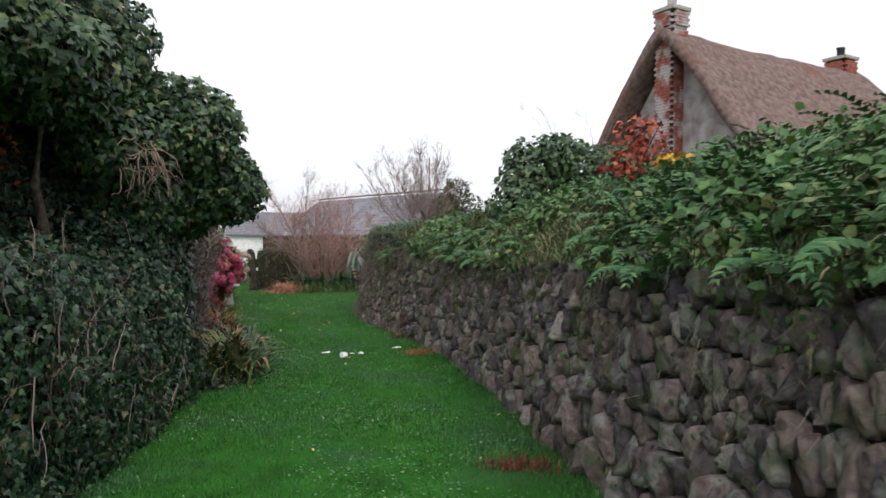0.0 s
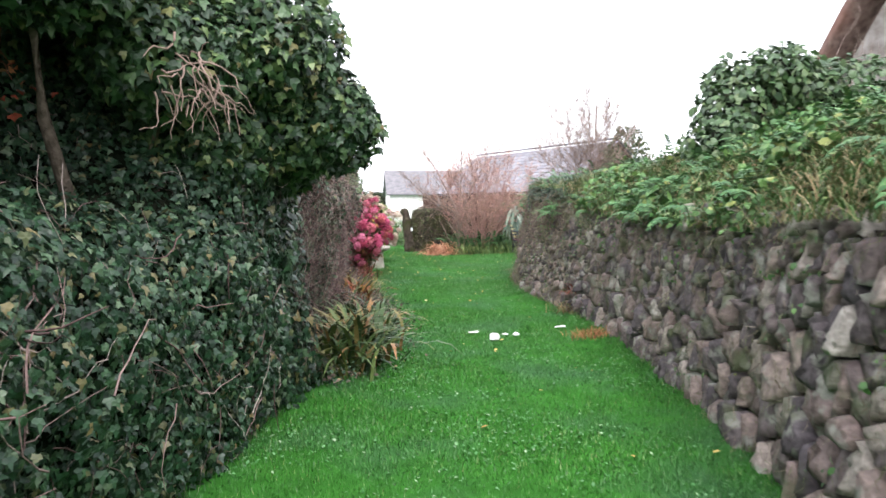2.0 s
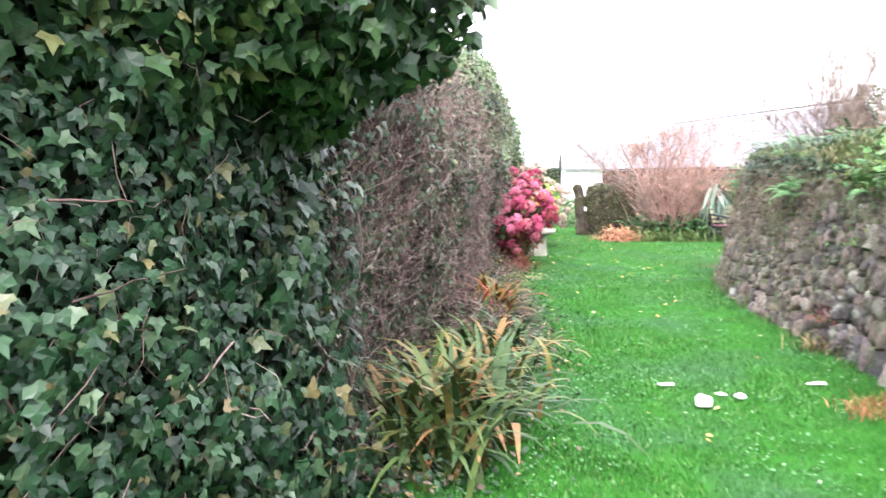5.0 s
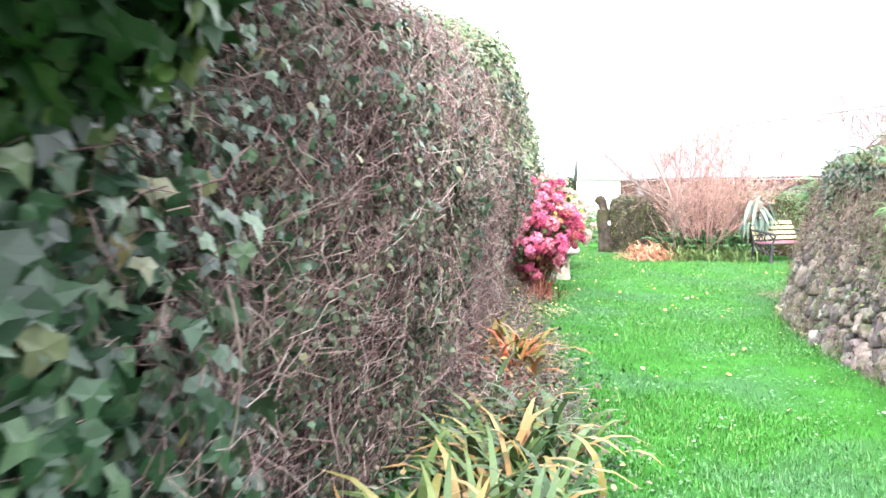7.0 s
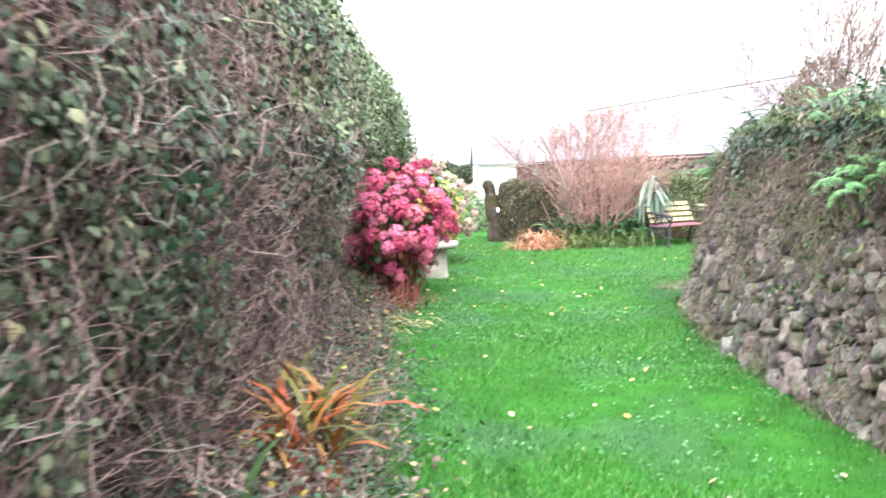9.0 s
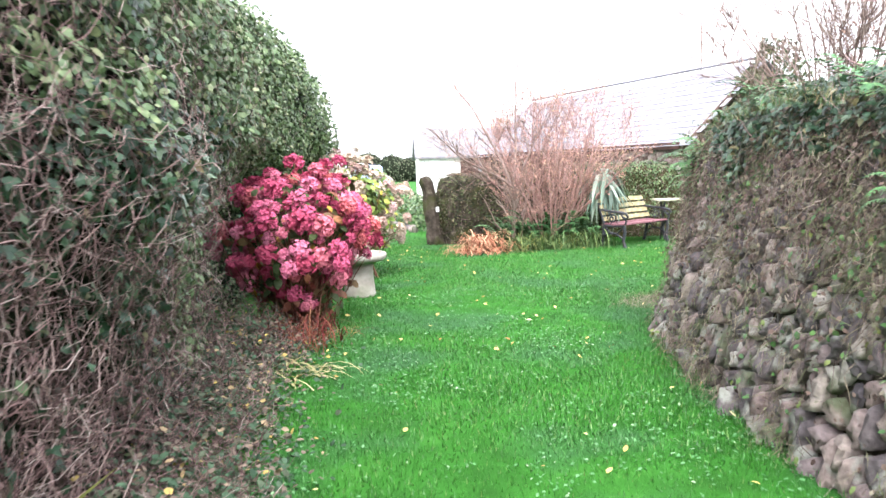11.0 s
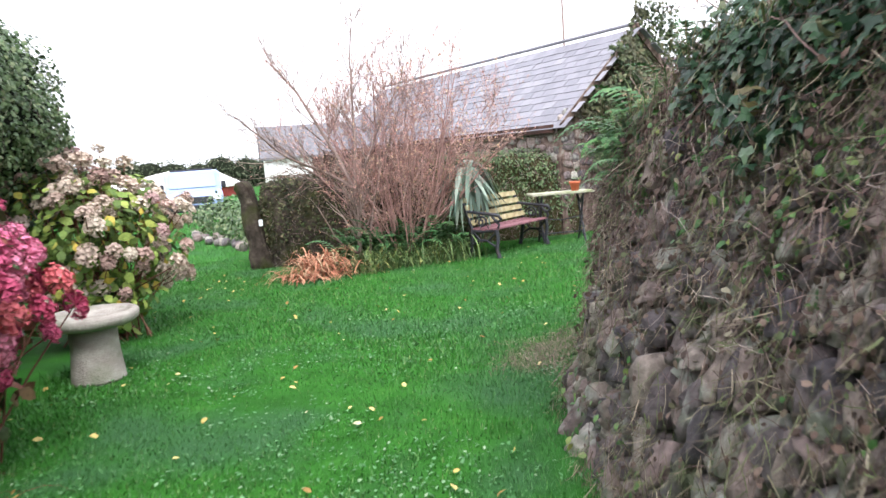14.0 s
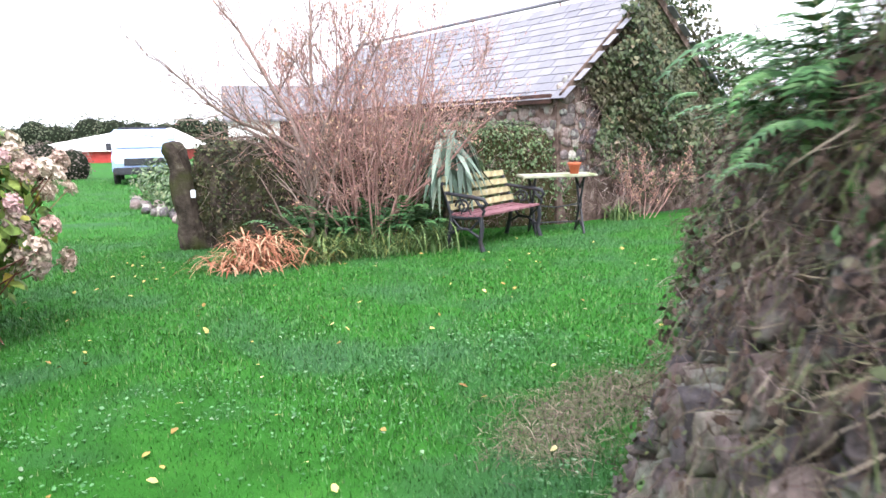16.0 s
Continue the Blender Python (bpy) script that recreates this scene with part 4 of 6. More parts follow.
M_ROOTS = leafy("root_grass", [(0.0, (0.07, 0.052, 0.042)), (0.4, (0.17, 0.13, 0.10)), (0.55, (0.12, 0.15, 0.065)), (0.75, (0.16, 0.18, 0.09)), (0.88, (0.27, 0.215, 0.155)), (1.0, (0.42, 0.36, 0.28))], 0.85, 0.15)
M_REDDRY = leafy("red_dry_stalks", [(0.0, (0.11, 0.02, 0.02)), (0.6, (0.20, 0.05, 0.04)), (1.0, (0.3, 0.15, 0.08))], 0.8, 0.15)
tuft("strap_leaf_clump", "clump of arching green and yellowing strap leaves beside the hedge", "plant", [(-0.95, 6.15, 0), (-0.9, 6.6, 0), (-1.1, 6.5, 0)], 290, 0.78, 0.046, M_STRAP, (-0.3, 0.55), 0.15, M_STRAP_ONE)
tuft("strap_leaf_clump", "low strap leaves with browning tips along the border", "plant", [(-1.0, 7.2, 0), (-1.1, 7.8, 0), (-1.15, 8.4, 0)], 280, 0.62, 0.046, M_STRAP, (-0.25, 0.6), 0.17, M_STRAP_ONE)
tuft("montbretia", "montbretia clump turning orange and red", "plant", [(-1.5, 9.55, 0), (-1.58, 9.8, 0)], 110, 0.7, 0.05, M_RUST, (0.0, 0.75), 0.08, M_RUSTGREEN)
tuft("straw_leaves", "pale straw-coloured fallen strap leaves at the lawn edge", "plant", [(-1.95, 13.2, 0.02), (-2.1, 13.0, 0.02)], 40, 0.55, 0.014, M_DRYGRASS, (-0.9, -0.5), 0.10, M_STRAW_ONE)
tuft("red_stalks", "dry dark red stalks under the hydrangea", "plant", [(-2.2, 14.0, 0), (-2.4, 14.05, 0)], 180, 0.5, 0.008, M_REDDRY, (-0.4, 0.5), 0.16)
tuft("dry_red_tuft", "flattened tuft of dry red grass by the wall foot", "plant", [(1.45, 2.75, 0), (1.65, 2.7, 0)], 260, 0.14, 0.006, M_REDDRY, (-0.3, 0.7), 0.08)
tuft("dry_red_tuft", "low reddish dry tuft on the lawn near the wall", "plant", [(1.42, 7.9, 0), (1.58, 8.1, 0)], 240, 0.16, 0.006, M_RUST, (-0.3, 0.7), 0.09)
tuft("pale_tuft", "tuft of straw-coloured strap leaves at the wall foot", "plant", [(1.38, 9.7, 0)], 70, 0.32, 0.010, M_DRYGRASS, (-0.3, 0.6), 0.09)
tuft("dark_red_plant", "small dark red-leaved plant rooted in the wall foot", "plant", [(1.52, 9.9, 0.25)], 70, 0.26, 0.022, M_REDDRY, (-0.5, 0.5), 0.05)
tuft("straw_heap", "flattened heap of dry straw beside the wall end", "dry grass", [(1.0, 16.2, 0), (1.25, 16.4, 0), (1.5, 16.6, 0), (0.85, 15.9, 0)], 3200, 0.17, 0.004, M_ROOTS, (-1.0, -0.45), 0.14)


def border_litter():
    n = 17000
    y = rng.uniform(5.6, 14.4, n)
    le = left_edge(y)
    x = le + 0.19 * rng.normal(size=n) - rng.random(n) * np.interp(y, [5.6, 9, 12, 14.2], [0.85, 0.95, 0.75, 0.8])
    z = 0.02 + rng.random(n) ** 2 * 0.12 * (1 + np.interp(y, [8, 10], [1.5, 5.0]) * np.clip(le - x, 0, 1))
    R = frames(np.tile([0.2, 0, 1.0], (n, 1)), rng.normal(size=(n, 3)), 0.5, 0.5)
    V, F = scatter(OVAL, np.c_[x, y, z], R, rng.uniform(0.02, 0.055, n))
    ob = ob_np("leaf_litter", V, F, M_LITTER)
    tagged(ob, "brown leaf litter and small weeds along the border", "leaf litter", kind="stuff")
    m = 4200
    y = rng.uniform(8.5, 14.3, m)
    le = left_edge(y)
    x = le - rng.random(m) * 0.85
    ln, w = rng.uniform(0.1, 0.35, m), rng.uniform(0.002, 0.005, m)
    R = frames(rng.normal(size=(m, 3)), rng.normal(size=(m, 3)) * [1, 1, 0.5] + [0, 0, 0.25], 0.3, 0.3)
    V, F = scatter(BENT, np.c_[x, y, 0.02 + rng.random(m) ** 1.5 * 0.75 * (le - x)], R, np.c_[w, ln, w])
    tagged(ob_np("dead_brushwood", V, F, M_TWIG), "tangle of dead brown stems at the foot of the hedge", "brushwood", kind="stuff")
    n = 620
    y = rng.uniform(-0.5, 22, n)
    x = rng.uniform(-3, 4, n)
    D = (x > left_edge(y)) & (x < right_edge(y)) & (rng.random(n) < np.interp(y, [0, 9, 14, 22], [0.15, 0.4, 1, 1]))
    x, y = x[D], y[D]
    n = len(x)
    R = frames(np.tile([0.0, 0, 1.0], (n, 1)), rng.normal(size=(n, 3)), 0.3, 0.3)
    V, F = scatter(OVAL, np.c_[x, y, np.full(n, 0.035)], R, rng.uniform(0.03, 0.06, n))
    tagged(ob_np("fallen_leaves", V, F, M_FALLEN), "small yellow and tan leaves fallen on the lawn", "fallen leaves", kind="stuff")


M_LITTER = leafy("leaf_litter", [(0.0, (0.025, 0.05, 0.028)), (0.55, (0.06, 0.105, 0.06)), (0.72, (0.10, 0.08, 0.06)), (0.92, (0.20, 0.15, 0.12)), (0.97, (0.32, 0.24, 0.14)), (1.0, (0.5, 0.38, 0.08))], 0.8, 0.2)
M_FALLEN = leafy("fallen_leaves", [(0.0, (0.22, 0.12, 0.04)), (0.4, (0.45, 0.34, 0.10)), (0.8, (0.6, 0.5, 0.2)), (1.0, (0.55, 0.5, 0.36))], 0.7, 0.2)
border_litter()


M_PAPER = surface("white_paper", [(0.3, (0.72, 0.72, 0.74)), (0.7, (0.85, 0.85, 0.85))], 30, 0.7, 0.3, 50, 0.3)


def scrap(at, size, seed, rz):
    bm = bmesh.new()
    bmesh.ops.create_icosphere(bm, subdivisions=2, radius=1)
    for v in bm.verts:
        k = 1 + 0.45 * noise.noise(v.co * 1.8 + Vector((seed, 0, seed)))
        v.co = Vector((v.co.x * size[0], v.co.y * size[1], max(v.co.z, -0.5) * size[2] + size[2] * 0.5)) * k
    ob = part("paper_scrap", bm, M_PAPER, None)
    ob.matrix_world = pose(*at, 0, 0, rz)
    tagged(ob, "crumpled scrap of white paper lying on the lawn", "litter", "scraps of paper")


for k, (x, y, s, rz) in enumerate([(0.16, 8.08, (0.065, 0.018, 0.014), 15), (0.40, 7.70, (0.06, 0.055, 0.05), 40), (0.52, 7.97, (0.035, 0.015, 0.014), 0), (0.64, 7.95, (0.045, 0.03, 0.022), 160), (1.2, 8.5, (0.08, 0.015, 0.014), 25)]):
    scrap((x, y, 0.02), s, k * 2.3, rz)


# ---- growth on the wall and the bank ----
def wall_growth():
    """Dry roots, grass and small leaves that cover the wall's rounded end."""
    G = WALL_G
    w = lambda x, y, z: np.interp(y, [-6, 4, 8, 10.5, 12.5, 18], [0.2, 0.2, 0.3, 0.65, 0.8, 0.75]) * np.interp(z, [0, 0.25, 0.7, 1.1, 1.5], [1.0, 0.42, 0.5, 0.9, 1.25])
    pos, n = on_sheet(G, 98000, w)
    out = np.where(n[:, :1] > 0, -n, n)
    pos = pos + out * rng.uniform(0.05, 0.17, (len(pos), 1))
    clumpy = noise3(pos, 2.2, 41) + rng.normal(0, 0.2, len(pos)) > np.interp(pos[:, 2], [0.3, 0.9, 1.4], [0.13, 0.05, -0.12])
    pos, out = pos[clumpy], out[clumpy]
    m = len(pos)
    R = frames(out, np.c_[rng.normal(0, 0.3, m), rng.normal(0, 0.3, m), np.full(m, -1.0)], 0.5, 0.45)
    ln = rng.uniform(0.05, 0.15, m)
    V, F = scatter(BLADE, pos, R, np.c_[rng.uniform(0.002, 0.005, m), ln, ln])
    tagged(ob_np("hanging_grass", V, F, M_ROOTS), "dry brown grass and rootlets hanging over the wall stones", "dry grass", kind="stuff")
    pos, n = on_sheet(G, 12000, lambda x, y, z: w(x, y, z) * (0.3 + 0.7 * (z > 0.7)))
    out = np.where(n[:, :1] > 0, -n, n)
    pos = pos + out * rng.uniform(0.06, 0.16, (len(pos), 1))
    ok = noise3(pos, 1.6, 21) > -0.05
    pos, out = pos[ok], out[ok]
    V, F = scatter(OVAL, pos, frames(out + [0, 0, 0.4], np.tile([-0.3, -0.2, -0.8], (len(pos), 1)), 0.5, 0.6), rng.uniform(0.02, 0.05, len(pos)))
    tagged(ob_np("wall_plants", V, F, M_BROADLEAF), "small green plants rooted in the wall's joints", "plants", kind="stuff")
    pos, n = on_sheet(G, 12000, lambda x, y, z: float(y > 10.3) * np.interp(z, [0.4, 0.9, 1.4], [0.06, 0.5, 1.0]))
    out = np.where(n[:, :1] > 0, -n, n)
    pos = pos + out * rng.uniform(0.06, 0.17, (len(pos), 1))
    V, F = scatter(OVAL, pos, frames(out + [0, 0, 0.2], np.tile([-0.2, -0.2, -0.9], (len(pos), 1)), 0.7, 0.7), rng.uniform(0.015, 0.04, len(pos)))
    tagged(ob_np("dead_ivy_leaves", V, F, M_DEADIVY), "withered brown ivy leaves clinging to the wall", "dead leaves", kind="stuff")
    # leafless stems matted over the upper half of the wall's end
    pos, n = on_sheet(G, 7500, lambda x, y, z: np.interp(y, [10.3, 12, 16], [0.2, 1.0, 0.8]) * float(y > 10.3) * np.interp(z, [0.6, 1.0, 1.5], [0.03, 0.5, 1.0]))
    out = np.where(n[:, :1] > 0, -n, n)
    m = len(pos)
    pos = pos + out * rng.uniform(0.05, 0.16, (m, 1))
    ln, wd = rng.uniform(0.07, 0.28, m), rng.uniform(0.001, 0.0026, m)
    V, F = scatter(BENT, pos, frames(out, rng.normal(size=(m, 3)) + [0, 0, -0.3], 0.35, 0.4), np.c_[wd, ln, wd])
    tagged(ob_np("dry_stems", V, F, M_TWIG), "mat of thin leafless stems over the end of the wall", "dry stems", kind="stuff")
    # ivy hanging over the crest
    pos, n = on_sheet(G, 9000, lambda x, y, z: float(10.0 < y < 13.5) * float(z > float(bank_height(np.array(0.0), np.array(y))) - 0.5))
    out = np.where(n[:, :1] > 0, -n, n)
    hang = bank_height(np.zeros(len(pos)), pos[:, 1]) - pos[:, 2]
    ok = hang < 0.12 + 0.5 * noise3(pos * [1, 1, 0], 1.9, 61) + rng.normal(0, 0.07, len(pos))
    pos, out = pos[ok] + out[ok] * rng.uniform(0.04, 0.18, (ok.sum(), 1)), out[ok]
    V, F = scatter(IVYLEAF, pos, frames(out + [0, 0, 0.3], np.tile([-0.2, -0.2, -0.9], (len(pos), 1)), 0.5, 0.5), rng.uniform(0.035, 0.07, len(pos)))
    tagged(ob_np("hanging_ivy", V, F, M_IVY), "dark ivy hanging in a fringe over the wall's top", "ivy", kind="stuff")
    # ivy and ferns on the crest of the wall's end
    for fx, fy, fz, m in ((1.14, 14.4, 1.47, 90), (1.33, 11.0, 1.42, 50)):
        p = np.array([fx, fy, fz]) + rng.normal(0, 1, (m, 3)) * [0.08, 0.16, 0.06]
        V, F = scatter(FERN, p, turn_z(rng.uniform(0.6, 2.8, m), rng.uniform(-0.7, 0.3, m)), rng.uniform(0.10, 0.22, m))
        tagged(ob_np("fern", V, F, M_BRIGHTFERN), "bright green fern growing out of the wall's crest", "fern", kind="stuff")
    n = 60000
    y = rng.uniform(10.4, 17.0, n)
    x = rng.uniform(0.7, 4.2, n)
    D = dist_to(WALL, x, y) - 1.35 * batter(y) + 0.05
    ok = (D > -0.03) & (D < 2.4) & (noise3(np.c_[x, y, 0 * x], 1.7, 51) + rng.normal(0, 0.2, n) > np.interp(y, [13.0, 14.0], [-0.25, 0.35]))
    x, y, D = x[ok], y[ok], D[ok]
    p = np.c_[x, y, bank_height(D, y) + rng.random(len(x)) ** 2 * 0.16 - 0.05 - 0.2 * rng.random(len(x)) * (D < 0.06)]
    V, F = scatter(IVYLEAF, p, frames(np.tile([-0.6, -0.3, 0.6], (len(x), 1)), np.tile([-0.5, -0.2, -0.6], (len(x), 1)), 0.4, 0.5), rng.uniform(0.03, 0.06, len(x)))
    tagged(ob_np("ivy_crest", V, F, M_IVY), "dark green ivy trailing over the crest of the wall", "ivy", kind="stuff")
    mound = [((1.75, 14.35, 1.62), (0.42, 0.5, 0.38)), ((1.45, 13.9, 1.6), (0.3, 0.45, 0.28))]
    p, nn = clump_points(mound, 5200, 0.6)
    V, F = scatter(OVAL, p, frames(nn + [0, 0, 0.2], rng.normal(size=p.shape), 0.6, 0.5), rng.uniform(0.02, 0.05, len(p)))
    tagged(ob_np("withered_ivy", V, F, M_DEADIVY), "brown mound of withered ivy on top of the wall's end", "dead ivy", kind="stuff")
    vine = thing("bare_vine", "tangled bare stems creeping over the top of the wall", "vine")
    for _ in range(90):
        yy = rng.uniform(11, 15.2)
        q = np.array([float(right_edge(np.array(yy))) + float(batter(yy)) * 1.6 + rng.uniform(-0.08, 0.15), yy, float(bank_height(np.array(0.0), np.array(yy))) + rng.uniform(-0.25, 0.2)])
        v, pts = unit(rng.normal(size=3) * [0.2, 1, 0.5]), [q]
        for _ in range(5):
            v = unit(v + rng.normal(0, 0.45, 3) * [0.25, 1, 0.8])
            pts.append(pts[-1] + v * 0.06)
        ob_np("stem", *tubes([(pts, np.linspace(0.005, 0.0015, 6) * rng.uniform(0.5, 1.1))], 5), M_TWIG, vine, True)


M_DEADIVY = leafy("dead_ivy", [(0.0, (0.035, 0.022, 0.018)), (0.5, (0.11, 0.07, 0.055)), (0.8, (0.17, 0.12, 0.095)), (0.92, (0.10, 0.13, 0.06)), (1.0, (0.30, 0.25, 0.19))], 0.7, 0.25)
M_BRIGHTFERN = leafy("bright_fern", [(0.0, (0.035, 0.10, 0.03)), (0.6, (0.07, 0.19, 0.055)), (1.0, (0.15, 0.27, 0.10))], 0.5, 0.3)
wall_growth()


def bank_shrub():
    t = ivy_tree("bank_shrub", "dark broad-leaved shrub growing on top of the bank", (3.0, 7.7, 1.9),
                 [((3.1, 7.9, 2.5), (0.5, 0.6, 0.5)), ((3.6, 8.3, 2.75), (0.6, 0.7, 0.55)), ((2.8, 7.5, 2.15), (0.4, 0.5, 0.3)), ((4.3, 8.3, 2.6), (0.8, 0.8, 0.55)), ((3.4, 7.6, 2.85), (0.3, 0.35, 0.3)), ((3.0, 8.2, 2.9), (0.25, 0.3, 0.25))], 6500, 0.10, M_DARKBROAD, OVAL, 0.4)
    return t


M_DARKBROAD = leafy("shrub_leaves", [(0.0, (0.018, 0.045, 0.015)), (0.6, (0.045, 0.09, 0.03)), (1.0, (0.10, 0.14, 0.06))], 0.45, 0.4)
bank_shrub()


def maple():
    t = thing("maple_sapling", "young maple with red, orange and yellow autumn leaves", "tree")
    tips = [np.array([2.75, 3.5, 2.35]) + rng.normal(0, 1, 3) * [0.2, 0.22, 0.2] for _ in range(16)]
    ob_np("trunk", *tubes(branch_lines((2.8, 3.55, 1.85), tips, 0.014), 5), M_REDSTEM, t, True, kind="stuff")
    for name, blobs, n, stops in (("crown", [((2.78, 3.6, 2.45), (0.24, 0.28, 0.26)), ((2.55, 3.4, 2.22), (0.16, 0.18, 0.13))], 460, [(0.0, (0.13, 0.02, 0.02)), (0.6, (0.28, 0.055, 0.03)), (1.0, (0.40, 0.13, 0.05))]),
                                  ("yellow_leaves", [((2.98, 3.35, 2.28), (0.16, 0.2, 0.07))], 130, [(0.0, (0.5, 0.2, 0.03)), (1.0, (0.62, 0.4, 0.05))])):
        pos, nn = clump_points(blobs, n, 0.9)
        V, F = scatter(IVYLEAF, pos, frames(nn + [0, 0, 0.3], rng.normal(size=pos.shape), 0.6, 0.4), rng.uniform(0.03, 0.065, len(pos)))
        ob_np(name, V, F, leafy("maple_" + name, stops, 0.6, 0.2), t, False, kind="stuff")


maple()


def limb(p, v, length, radius, rise, segs=6, wander=0.16):
    """One curved branch from p along v, bending upwards by rise."""
    pts = [np.asarray(p, float)]
    for _ in range(segs):
        v = unit(v + rng.normal(0, wander, 3) + [0, 0, rise / segs])
        pts.append(pts[-1] + v * length / segs)
    return np.array(pts), radius * np.linspace(1, 0.28, segs + 1)


def bare_shrub(name, label, trunks, sides, side_len, twigs, twig_len, material, leaves=0, leaf_mat=None, leaf_size=0.04):
    """Trunks (foot, direction, length, radius) that fork into limbs, side branches and fine twigs."""
    t = thing(name, label, "shrub")
    fine, ends = [], []
    for foot, way, length, radius in trunks:
        P, r = limb(foot, unit(np.asarray(way, float)), length, radius, 0.35, 9, 0.10)
        ob_np("branch", *tubes([(P, r)], 6), material, t, True)
        for _ in range(sides):
            i = rng.integers(2, len(P))
            d = unit(P[i] - P[i - 1])
            v = unit(d + unit(rng.normal(size=3) * [1, 0.8, 0.6]) * rng.uniform(0.5, 1.0))
            k = 1.15 - 0.55 * i / len(P)
            Q, q = limb(P[i], v, side_len * rng.uniform(0.5, 1.2) * k, max(r[i] * 0.55, 0.005), 0.5)
            fine.append((Q, q))
            for _ in range(twigs):
                j = rng.integers(1, len(Q))
                w = unit(unit(Q[j] - Q[j - 1]) + unit(rng.normal(size=3)) * rng.uniform(0.4, 0.9) + [0, 0, 0.15])
                T, h = limb(Q[j], w, twig_len * rng.uniform(0.4, 1.2), max(q[j] * 0.6, 0.003), 0.4, 4)
                fine.append((T, h))
                ends += list(T[2:])
                for _ in range(2):
                    u = unit(w + unit(rng.normal(size=3)) * 0.7)
                    T2, h2 = limb(T[rng.integers(1, 5)], u, twig_len * 0.5 * rng.uniform(0.4, 1.2), max(h[2] * 0.75, 0.0024), 0.3, 3)
                    fine.append((T2, h2))
                    ends += list(T2[1:])
    ob_np("twig_tangle", *tubes(fine, 3), material, t, True, kind="stuff")
    if leaves:
        E = np.array(ends)
        p = E[rng.integers(len(E), size=leaves)] + rng.normal(0, 0.02, (leaves, 3))
        V, F = scatter(LANCE, p, frames(rng.normal(size=p.shape), rng.normal(size=p.shape) + [0, 0, 0.3], 0.5, 0.4), rng.uniform(leaf_size * 0.6, leaf_size * 1.3, leaves))
        ob_np("foliage", V, F, leaf_mat, t, False, kind="stuff")
    return t


def fan(base, count, spread, tilt, length, radius, to=(0, 0)):
    """Stems rising from a stool, leaning outwards by up to tilt radians, with a common lean."""
    out = []
    for k in range(count):
        a, q = rng.uniform(0, 6.283), math.sqrt(rng.random()) * tilt
        foot = np.asarray(base, float) + [math.cos(a) * spread * q, math.sin(a) * spread * q, -0.05]
        out.append((foot, (math.cos(a) * math.tan(q) + to[0], 0.7 * math.sin(a) * math.tan(q) + to[1], 1.0), length * rng.uniform(0.75, 1.1), radius * rng.uniform(0.6, 1.2)))
    return out


M_GREYTWIG = leafy("grey_bark_twigs", [(0.0, (0.13, 0.085, 0.075)), (0.6, (0.24, 0.175, 0.155)), (1.0, (0.34, 0.27, 0.23))], 0.85, 0.15)
M_REDTWIG = leafy("red_bark_twigs", [(0.0, (0.19, 0.10, 0.09)), (0.6, (0.35, 0.205, 0.185)), (1.0, (0.47, 0.335, 0.29))], 0.8, 0.15)
M_RUSSET = leafy("russet_leaves", [(0.0, (0.38, 0.19, 0.15)), (0.6, (0.52, 0.29, 0.24)), (1.0, (0.57, 0.42, 0.24))], 0.7, 0.15)
FORK = np.array((-0.70, 21.3, 1.1))
bare_shrub("bare_shrub", "spreading bare grey-brown shrub with a pale trunk",
           [((-0.72, 21.3, -0.05), (0.02, 0, 1), 1.18, 0.05), (FORK - [0, 0, 0.1], (-1.5, 0.1, 0.8), 1.6, 0.026), (FORK + [0, 0, 0.03], (-0.95, -0.2, 1.0), 1.9, 0.028), (FORK, (-0.4, 0.2, 1.0), 2.5, 0.033),
            (FORK + [0, 0, 0.02], (0.1, 0.3, 1.0), 2.5, 0.03), (FORK, (0.45, -0.1, 1.0), 2.2, 0.023), ((-0.6, 21.35, -0.05), (0.25, 0.1, 1), 2.8, 0.024)],
           19, 0.8, 7, 0.32, M_GREYTWIG, 1200, M_RUSSET, 0.035)
bare_shrub("russet_shrub", "dense shrub of red-brown stems with russet leaves", fan((-0.05, 21.6, 0.05), 34, 0.35, 0.62, 3.0, 0.015, (-0.02, 0.08)) + [((0.05, 21.45, 0.3), (1.3, 0.0, 0.8), 1.9, 0.024)], 15, 0.8, 6, 0.30, M_REDTWIG, 9500, M_RUSSET, 0.04)
bare_shrub("low_russet_shrub", "small reddish shrub against the foot of the barn gable", fan((4.15, 23.8, 0.0), 9, 0.4, 0.7, 1.0, 0.009), 7, 0.35, 4, 0.16, M_REDTWIG, 900, M_RUSSET, 0.04)
bare_shrub("bare_shrub", "bare twiggy shrub standing on the bank behind the wall", fan((2.25, 14.4, 1.75), 26, 0.3, 0.85, 1.9, 0.009), 14, 0.55, 6, 0.22, M_GREYTWIG, 260, M_RUSSET, 0.035)
bare_shrub("bare_shrub", "thin bare shrub on top of the bank", fan((5.2, 11.2, 2.3), 8, 0.3, 0.5, 2.0, 0.012), 6, 0.6, 3, 0.25, M_GREYTWIG)


# ---- the garden's far side ----
M_OLDSTONE = surface("lichened_stone", [(0.3, (0.022, 0.018, 0.014)), (0.55, (0.06, 0.047, 0.038)), (0.7, (0.11, 0.09, 0.07)), (0.82, (0.22, 0.2, 0.16))], 9, 0.95, 1.0, 30, 0.1, (0.045, 0.05, 0.018), 2.5)
M_SIGN = surface("enamel_plate", [(0.3, (0.65, 0.65, 0.7)), (0.7, (0.8, 0.8, 0.82))], 20, 0.4, 0.0)


